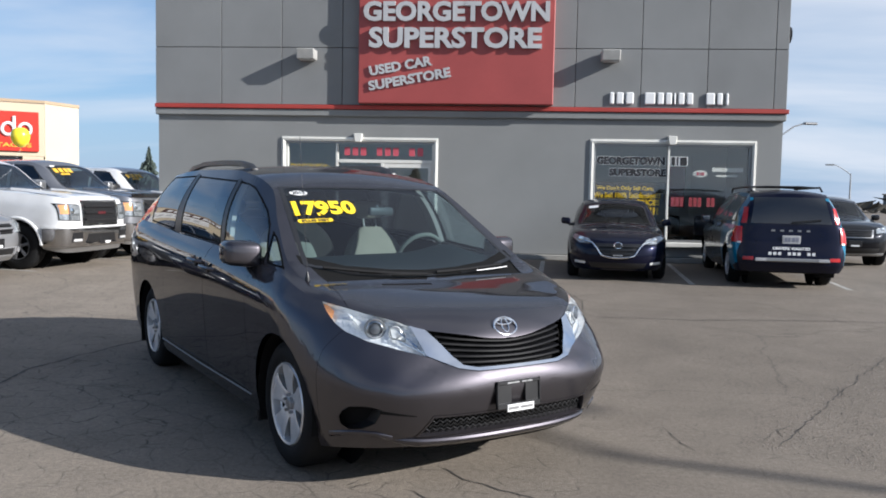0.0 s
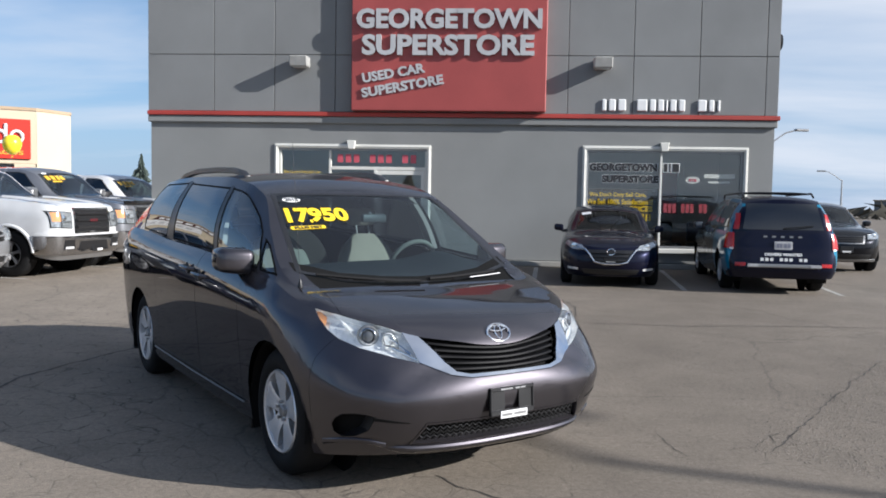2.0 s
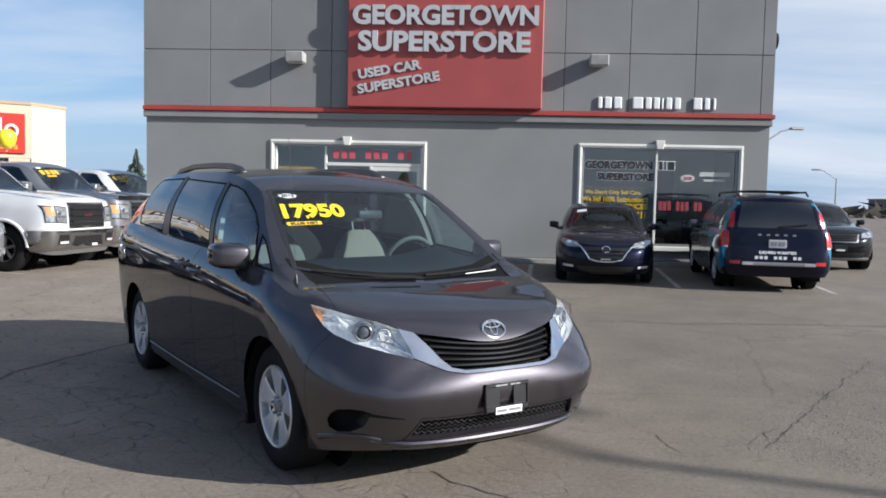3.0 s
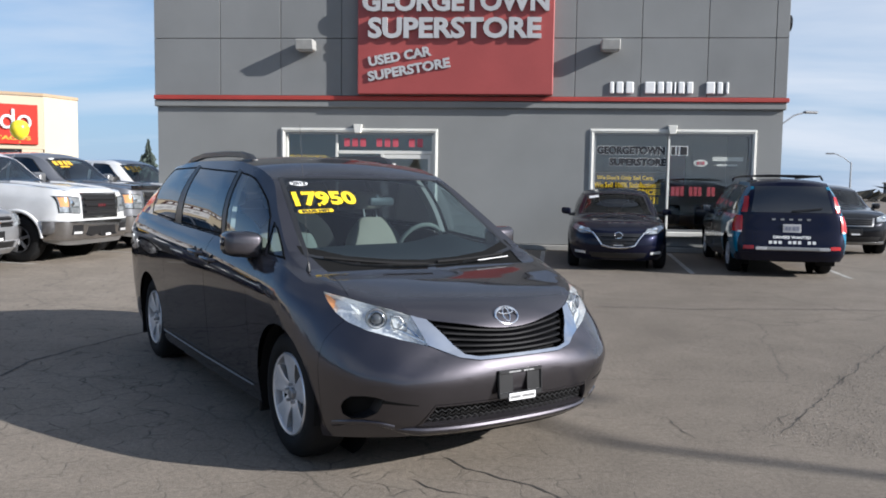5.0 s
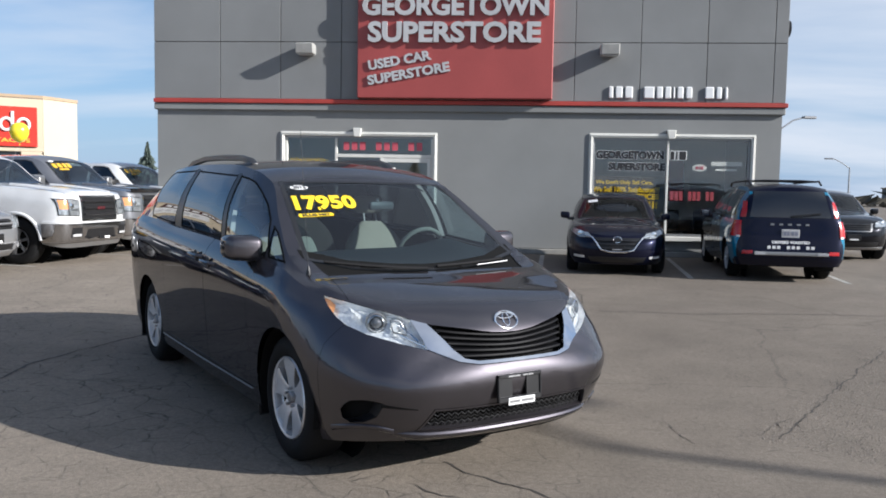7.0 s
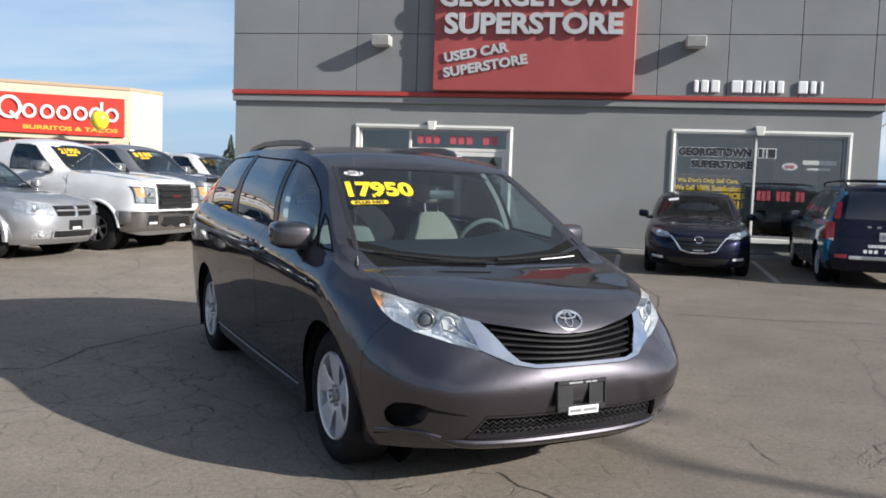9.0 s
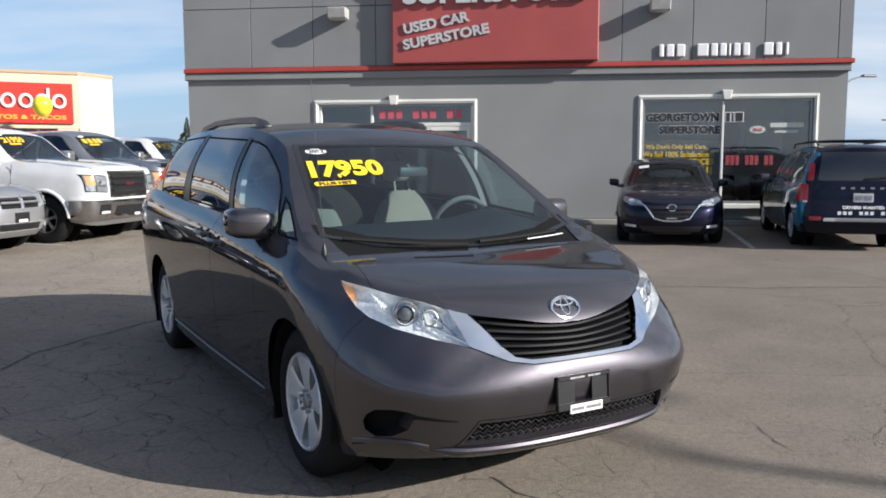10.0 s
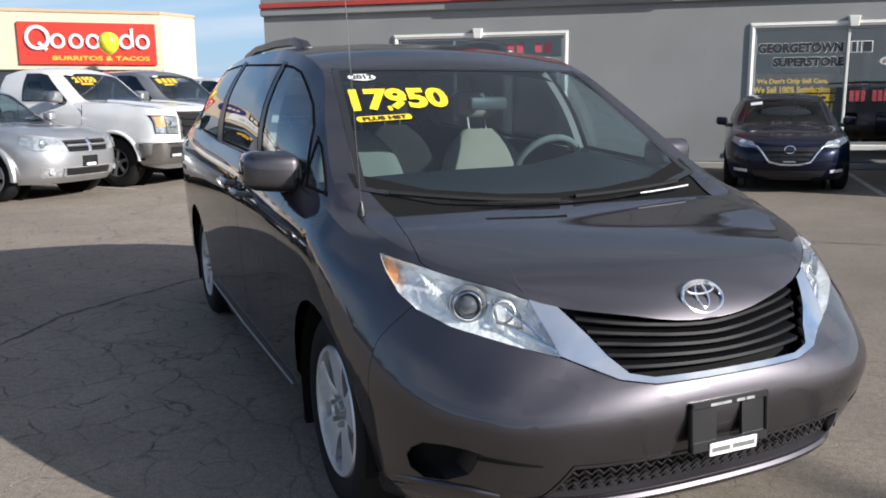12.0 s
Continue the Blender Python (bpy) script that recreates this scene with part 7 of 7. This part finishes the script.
        for wx in (0.0, -sp.base):
            fl = tube([(wx + (sp.arch + 0.02) * math.cos(t), s * (sp.wide(0.4) - 0.004), sp.tyre + 0.01 + (sp.arch + 0.02) * math.sin(t)) for t in np.linspace(0.05, math.pi - 0.05, 20)], 0.034, 8)
            part("arch_flare", fl, body, car, smooth=60)
        hood_gap = []
        for x in np.linspace(-0.60, 0.80, 9):
            hit = BVHTree.FromBMesh(up0).ray_cast(Vector((x, s * 0.80, 3)), Vector((0, 0, -1)))
            if hit[0] is not None:
                hood_gap.append(hit[0] + Vector((0, 0, 0.001)))
        part("bonnet_gap", tube(hood_gap, 0.006, 5), M_MATTE, car)
        ridge = [p + Vector((0, -s * 0.24, 0.012)) for p in hood_gap[1:]]
        part("bonnet_ridge", tube(ridge, 0.030, 8), body, car, smooth=60)
    part("bumper_intake", patch(sk0, [(-0.46, 0.48), (0.46, 0.48), (0.40, 0.63), (-0.40, 0.63)], "x", lambda c: c.x > 0.3, 0.052, 0.02), M_BLACK, b)
    part("air_dam", patch(sk0, [(-0.98, 0.30), (0.98, 0.30), (0.98, 0.43), (-0.98, 0.43)], "x", lambda c: c.x > 0.5, 0.01, 0.05), M_STEEL, car)
    rb2 = bmesh.new()
    for a, c2 in ((-0.11, -0.05), (-0.03, 0.03), (0.05, 0.11)):
        box(rb2, (fx(0, 1.0) + 0.045, a, 0.975), (fx(0, 1.0) + 0.055, c2, 1.025), 0.003)
    part("grille_badge", rb2, mat("dull_red_badge", (0.09, 0.012, 0.016), 0.4, grain=(30, 0.1)), car, smooth=0)
    wb = bmesh.new()
    box(wb, (fx(0.1, 0.5) + 0.06, 0.10, 0.44), (fx(0.1, 0.5) + 0.066, 0.26, 0.48))
    part("dealer_strip", wb, M_WHITE, b, smooth=0)
    part("plate_holder", a_box((fx(0.0, 0.5) + 0.052, -0.05, 0.43), (fx(0.0, 0.5) + 0.064, 0.27, 0.56), 0.006), M_BLACK, b, smooth=0)
    if crew:
        shield = bmesh.new()
        rows = []
        for y in np.linspace(-0.82, 0.82, 15):
            x0 = fx(y, 1.20) - 0.02
            rows.append([shield.verts.new((x0 + a, y, z)) for a, z in ((0.035, 1.25), (0.05, 1.285), (0.02, 1.33), (0.008, 1.33), (0.03, 1.28), (0.015, 1.25))])
        grid_faces(shield, rows)
        bmesh.ops.recalc_face_normals(shield, faces=shield.faces)
        part("bug_shield", shield, M_GLOSSBLACK, car, "smoked bug shield on the bonnet edge")
    cabin(car, sp, -1.0, cab_end + 0.1, 1.33, ((-1.65, 0.4), (-1.65, -0.4)))
    price(car, up0, text, -1.08, -0.30, 0.19, 0.52)
    finish(car, sk, up, body)
    return car


pickup("pickup_truck", heading(-8.66, 15.142, 0.996, -0.087, 1.06), "white pickup truck for sale with chrome bumper", P_WHITE, -2.42, "21950", False, M_BUMPER, M_CHROME)
pickup("pickup_truck", heading(-8.58, 17.70, 0.988, -0.155, 1.08), "grey crew-cab pickup truck for sale in the row", P_MIDGREY, -3.05, "", True, M_BUMPER, M_CHROME)
pickup("pickup_truck", heading(-8.2, 20.26, *ROW, 1.05), "white crew-cab pickup truck at the end of the row", P_WHITE, -3.05, "", True, M_BUMPER, M_BLACK)


# ---- the plaza across the lot ----
PM = pose(-17.0, 28.25, 0, 0, 0, 33)      # local x runs along the facade to the right, -y is its outside
plaza = root("plaza_building", PM, "cream stucco strip plaza with shop signs and storefront glazing", "building")
LEN = 34.0
part("wall", a_box((-LEN, 0.0, 2.62), (0.35, 0.35, 4.55), 0.02), M_CREAM, plaza, smooth=0)
for x in np.arange(-LEN, 0.0, 5.6):
    part("pier", a_box((x, -0.02, 0.0), (x + 0.7, 0.36, 2.62), 0.02), M_CREAM, plaza, smooth=0)
part("wall_joint", a_box((-6.5, -0.008, 2.62), (-6.47, 0.0, 4.5)), M_BROWN, plaza, smooth=0)
part("wall_joint", a_box((-1.95 - 3.0, -0.008, 2.62), (-4.92, 0.0, 4.5)), M_BROWN, plaza, smooth=0)
CORNER = [(0.35, 0.0), (1.55, 0.95), (1.55, 14.0), (1.25, 14.0), (1.25, 1.1), (0.35, 0.34)]
rnd = bmesh.new()
lo = [rnd.verts.new((x, y, 0.0)) for x, y in CORNER]
hi = [rnd.verts.new((x, y, 4.55)) for x, y in CORNER]
for k in range(6):
    rnd.faces.new((lo[k], lo[(k + 1) % 6], hi[(k + 1) % 6], hi[k]))
bmesh.ops.recalc_face_normals(rnd, faces=rnd.faces)
part("corner_wall", rnd, M_CREAM, plaza, smooth=0)
cap = bmesh.new()
rows = []
prof = ((0.0, 4.55), (0.035, 4.555), (0.035, 4.66), (-0.30, 4.66))
for x in (-LEN, -20, -10, 0.35):
    rows.append([cap.verts.new((x, -d, z)) for d, z in prof])
rows.append([cap.verts.new((1.55 + 0.9 * d, 0.95 - 0.5 * d, z)) for d, z in prof])
rows.append([cap.verts.new((1.55 + d, 14.0, z)) for d, z in prof])
grid_faces(cap, rows)
bmesh.ops.recalc_face_normals(cap, faces=cap.faces)
part("cornice", cap, M_BROWN, plaza, smooth=0)
part("roof", a_box((-LEN, 0.3, 4.3), (0.6, 13.9, 4.4)), M_CONC, plaza, smooth=0)
part("back_wall", a_box((-LEN, 13.8, 0), (1.24, 14, 4.5)), M_CREAM, plaza, smooth=0)
M_STORE = mat("dark_storefront", (0.015, 0.017, 0.02), 0.05, coat=1.0, stain=(1.2, 0.2))
for x in np.arange(-LEN + 0.7, -0.6, 5.6):
    for k in range(3):
        w0 = x + k * 1.633
        st = part("storefront_window", a_box((w0 + 0.04, 0.10, 0.1), (w0 + 1.59, 0.13, 2.58)), M_STORE, plaza, smooth=0)
        part("storefront_frame", a_box((w0 - 0.03, 0.07, 0.0), (w0 + 0.03, 0.16, 2.60), 0.005), M_STEEL, st, smooth=0)
    part("storefront_head", a_box((x, 0.06, 2.56), (x + 4.9, 0.2, 2.66), 0.01), M_BLACK, plaza, smooth=0)
M_SIGNRED = mat("shop_sign_red", (0.62, 0.035, 0.02), 0.4, grain=(30, 0.04), stain=(0.8, 0.06))
M_ORANGE = mat("sign_orange", (0.85, 0.42, 0.05), 0.5, grain=(30, 0.05))
qs = root("shop_sign", PM @ Matrix.Translation((0.18, 0, 0.02)), "red shop sign with white shapes and small orange letters", "sign", "plaza signs")
part("sign_panel", a_box((-4.45, -0.10, 2.78), (-0.03, -0.004, 4.20), 0.012), M_SIGNRED, qs, smooth=0)
bow = tube([(-3.85 + 0.34 * math.cos(t), -0.135, 3.66 + 0.36 * math.sin(t)) for t in [2 * math.pi * k / 26 for k in range(27)]], 0.065, 6)
part("sign_ring", bow, M_WHITE, qs)
part("sign_stroke", tube([(-3.82, -0.135, 3.50), (-3.58, -0.135, 3.26)], 0.065, 6), M_WHITE, qs)
for cx in (-3.22, -2.64, -2.10, -1.54, -1.02, -0.48):
    part("sign_ring", tube([(cx + 0.19 * math.cos(t), -0.135, 3.56 + 0.21 * math.sin(t)) for t in [2 * math.pi * k / 18 for k in range(19)]], 0.055, 6), M_WHITE, qs)
part("sign_stroke", tube([(-0.83, -0.135, 3.40), (-0.83, -0.135, 4.02)], 0.055, 6), M_WHITE, qs)
sub = letters("BURRITOS & TACOS", 0.20, 0.03, 0.006)
fit_width(sub, 3.15)
bmesh.ops.transform(sub, matrix=Matrix.Translation((-1.85, -0.115, 2.93)), verts=sub.verts)
part("sign_lettering", sub, M_ORANGE, qs, smooth=0)
M_SIGNBLUE = mat("sign_blue", (0.03, 0.03, 0.16), 0.4, grain=(30, 0.05))
M_SIGNDARK = mat("sign_brown", (0.06, 0.02, 0.018), 0.5, grain=(30, 0.06))
ovs = root("shop_sign", PM @ Matrix.Translation((1.3, 0, 0.06)), "dark blue oval shop sign with pale bars", "sign", "plaza signs")
ob_ = prism([(-7.35 + 1.0 * math.cos(2 * math.pi * k / 36), 4.05 + 0.42 * math.sin(2 * math.pi * k / 36)) for k in range(36)], -0.12, -0.004, 0.01)
part("sign_panel", ob_, M_SIGNBLUE, ovs, smooth=0)
sb = bmesh.new()
for a, b in ((-7.95, -7.75), (-7.68, -7.5), (-7.43, -7.2), (-7.13, -6.9)):
    box(sb, (a, -0.135, 3.93), (b, -0.12, 4.17), 0.004)
part("sign_bar", sb, mat("sign_pale", (0.6, 0.5, 0.3), 0.5, grain=(20, 0.05)), ovs, smooth=0)
wsn = root("shop_sign", PM @ Matrix.Translation((1.3, 0, 0.06)), "white shop sign board with faint grey bars", "sign", "plaza signs")
part("sign_panel", a_box((-12.4, -0.10, 2.95), (-7.75, -0.004, 3.72), 0.012), M_WHITE, wsn, smooth=0)
sb = bmesh.new()
for k in range(7):
    box(sb, (-11.6 + 0.5 * k, -0.112, 3.15), (-11.25 + 0.5 * k, -0.10, 3.45), 0.004)
part("sign_bar", sb, mat("faded_grey", (0.5, 0.5, 0.5), 0.6, grain=(20, 0.05)), wsn, smooth=0)
dsn = root("shop_sign", PM @ Matrix.Translation((1.3, 0, 0.06)), "dark brown shop sign with white bars", "sign", "plaza signs")
part("sign_panel", a_box((-14.6, -0.12, 3.78), (-9.0, -0.004, 4.42), 0.012), M_SIGNDARK, dsn, smooth=0)
sb = bmesh.new()
for k in range(9):
    box(sb, (-14.2 + 0.56 * k, -0.135, 3.92), (-13.8 + 0.56 * k, -0.12, 4.28), 0.005)
part("sign_bar", sb, M_WHITE, dsn, smooth=0)
osn = root("shop_sign", PM @ Matrix.Translation((1.3, 0, 0.06)), "orange shop sign board with white bars", "sign", "plaza signs")
part("sign_panel", a_box((-21.5, -0.12, 3.0), (-18.2, -0.004, 4.1), 0.012), mat("sign_deep_orange", (0.7, 0.18, 0.03), 0.45, grain=(20, 0.05)), osn, smooth=0)
sb = bmesh.new()
for k in range(5):
    box(sb, (-21.1 + 0.56 * k, -0.135, 3.35), (-20.7 + 0.56 * k, -0.12, 3.75), 0.005)
part("sign_bar", sb, M_WHITE, osn, smooth=0)

# balloon tied to the silver crossover's mirror
bal = root("balloon", pose(-8.25, 13.45, 2.40), "yellow balloon floating on a string over the row", "balloon")
bb = lathe([(0.001, -0.185), (0.03, -0.18), (0.09, -0.145), (0.135, -0.09), (0.155, -0.02), (0.158, 0.03), (0.142, 0.09), (0.105, 0.135), (0.055, 0.16), (0.001, 0.168)], 28, "z")
part("envelope", bb, mat("yellow_latex", (0.85, 0.70, 0.03), 0.25, grain=(30, 0.05), coat=0.4), bal)
part("knot", lathe([(0.008, -0.205), (0.016, -0.225), (0.004, -0.215)], 10, "z"), mat("yellow_knot", (0.7, 0.5, 0.02), 0.4, grain=(30, 0.05)), bal)
part("string", tube([(0, 0, -0.215), (-0.10, -0.15, -0.6), (-0.35, -0.55, -0.95), (-0.82, -1.05, -1.18)], 0.0009, 5), M_WHITE, bal)

# ---- street lamps ----
def street_lamp(x, y, h, arm, toward, label, rise=0.72):
    r = root("street_lamp", pose(x, y, 0), label, "street lamp", "street lamps")
    part("pole", lathe([(0.10, 0.0), (0.09, 0.4), (0.05, h)], 14, "z"), M_STEEL, r)
    d = Vector((math.cos(toward), math.sin(toward), 0))
    part("arm", tube([Vector((0, 0, h - 0.1)), d * arm * 0.35 + Vector((0, 0, h + rise * 0.42)), d * arm * 0.75 + Vector((0, 0, h + rise * 0.88)), d * arm + Vector((0, 0, h + rise))], 0.035, 8), M_STEEL, r)
    hd = part("lamp_head", a_box((-0.35, -0.12, -0.06), (0.35, 0.12, 0.06), 0.04), M_STEEL, r)
    hd.matrix_basis = Matrix.Translation(d * (arm + 0.2) + Vector((0, 0, h + rise - 0.02))) @ Matrix.Rotation(toward, 4, "Z")
    part("base", lathe([(0.16, 0.0), (0.16, 0.08), (0.11, 0.12)], 14, "z"), M_CONC, r)
    return r


street_lamp(11.9, 40.0, 3.75, 2.6, 0.25, "grey street lamp with curved arm beyond the building", 1.55)
street_lamp(28.3, 70.0, 3.9, 1.5, math.pi, "grey street lamp on the far road")
# tall lamp standard out on the lot whose thin shadow crosses the asphalt
street_lamp(1.0 + 19.0 * 0.964, 4.63 - 19.0 * 0.266, 8.4, 1.2, 0.4, "tall grey lamp standard out on the lot")

# ---- far trees and buildings ----
M_BARK = mat("bark", (0.09, 0.065, 0.045), 0.9, grain=(20, 0.25))
M_NEEDLE = mat("spruce_needles", (0.05, 0.068, 0.055), 0.8, grain=(3, 0.3))


def spruce(x, y, h, seed):
    rnd_ = random.Random(seed)
    r = root("spruce_tree", pose(x, y, 0), "dark green spruce tree far behind the cars", "tree", "far trees")
    part("trunk", lathe([(0.16, 0.0), (0.10, h * 0.5), (0.02, h)], 8, "z"), M_BARK, r)
    bm = bmesh.new()
    k = 0
    z = 0.12 * h
    while z < h * 0.99:
        rad = (h - z) * 0.42 * rnd_.uniform(0.6, 1.2) + 0.08
        n = 12
        for i in range(n):
            a = 2 * math.pi * (i + rnd_.random() * 0.8) / n + k
            rr = rad * rnd_.uniform(0.65, 1.15)
            tip = Vector((rr * math.cos(a), rr * math.sin(a), z - rr * 0.25 + rnd_.uniform(-0.1, 0.1)))
            side = Vector((-math.sin(a), math.cos(a), 0)) * rr * 0.22
            root_v = Vector((0, 0, z + 0.15))
            mid = (root_v + tip) / 2
            vs = [bm.verts.new(p) for p in (root_v, mid + side + Vector((0, 0, -0.15)), tip, mid - side + Vector((0, 0, -0.15)), mid + Vector((0, 0, 0.12)))]
            for q in ((0, 1, 4), (1, 2, 4), (2, 3, 4), (3, 0, 4)):
                bm.faces.new([vs[t] for t in q])
        z += h * 0.028
        k += 0.7
    part("crown", bm, M_NEEDLE, r, smooth=0)


spruce(-27.2, 60.0, 4.6, 3)
spruce(-30.5, 66.0, 3.6, 5)
far = root("far_building", pose(81.5, 168, 0), "low grey commercial building far across the road", "building")
part("wall", a_box((-6, -4, 0), (10, 4, 3.1), 0.05), mat("far_grey", (0.16, 0.155, 0.15), 0.9, stain=(0.3, 0.15), grain=(3, 0.1)), far, smooth=0)
part("roof", a_box((-6.2, -4.2, 3.1), (10.2, 4.2, 3.35), 0.03), M_BROWN, far, smooth=0)
for k in range(6):
    part("window", a_box((-5 + 2.4 * k, -4.03, 1.0), (-3.6 + 2.4 * k, -3.98, 2.3)), M_STORE, far, smooth=0)
hedge = bmesh.new()
rr_ = random.Random(9)
for k in range(3100):
    x, y = rr_.uniform(-140, 160), rr_.uniform(118, 134)
    # the rest form an out-of-view ring, added to darken reflections in the car paint
    if k >= 900:
        turn = rr_.uniform(math.pi * 0.97, math.pi * 2.0)
        x, y = 64 * math.cos(turn) * rr_.uniform(1, 1.15), 46 * math.sin(turn) * rr_.uniform(1, 1.15)
    h = (rr_.uniform(0.4, 2.6) if k < 900 else rr_.uniform(0.4, 1.8 + 8.0 * abs(math.cos(turn)) ** 3)) * (0.7 + 0.5 * math.sin(x * 0.13) ** 2)
    c = Vector((x, y, h * rr_.uniform(0.1, 0.7)))
    s_ = rr_.uniform(0.6, 1.5)
    vs = [hedge.verts.new(c + Vector((rr_.gauss(0, s_), rr_.gauss(0, s_ * 0.5), max(-c.z, rr_.gauss(0, s_ * 0.6))))) for _ in range(4)]
    for q in ((0, 1, 2), (0, 2, 3), (0, 3, 1), (1, 3, 2)):
        hedge.faces.new([vs[t] for t in q])
tagged(part("far_trees", hedge, mat("far_woods", (0.055, 0.05, 0.038), 0.9, grain=(0.4, 0.3)), smooth=0), "bare brown hedge along the far road, plus an unseen scrub ring that darkens reflections", "trees", kind="stuff")
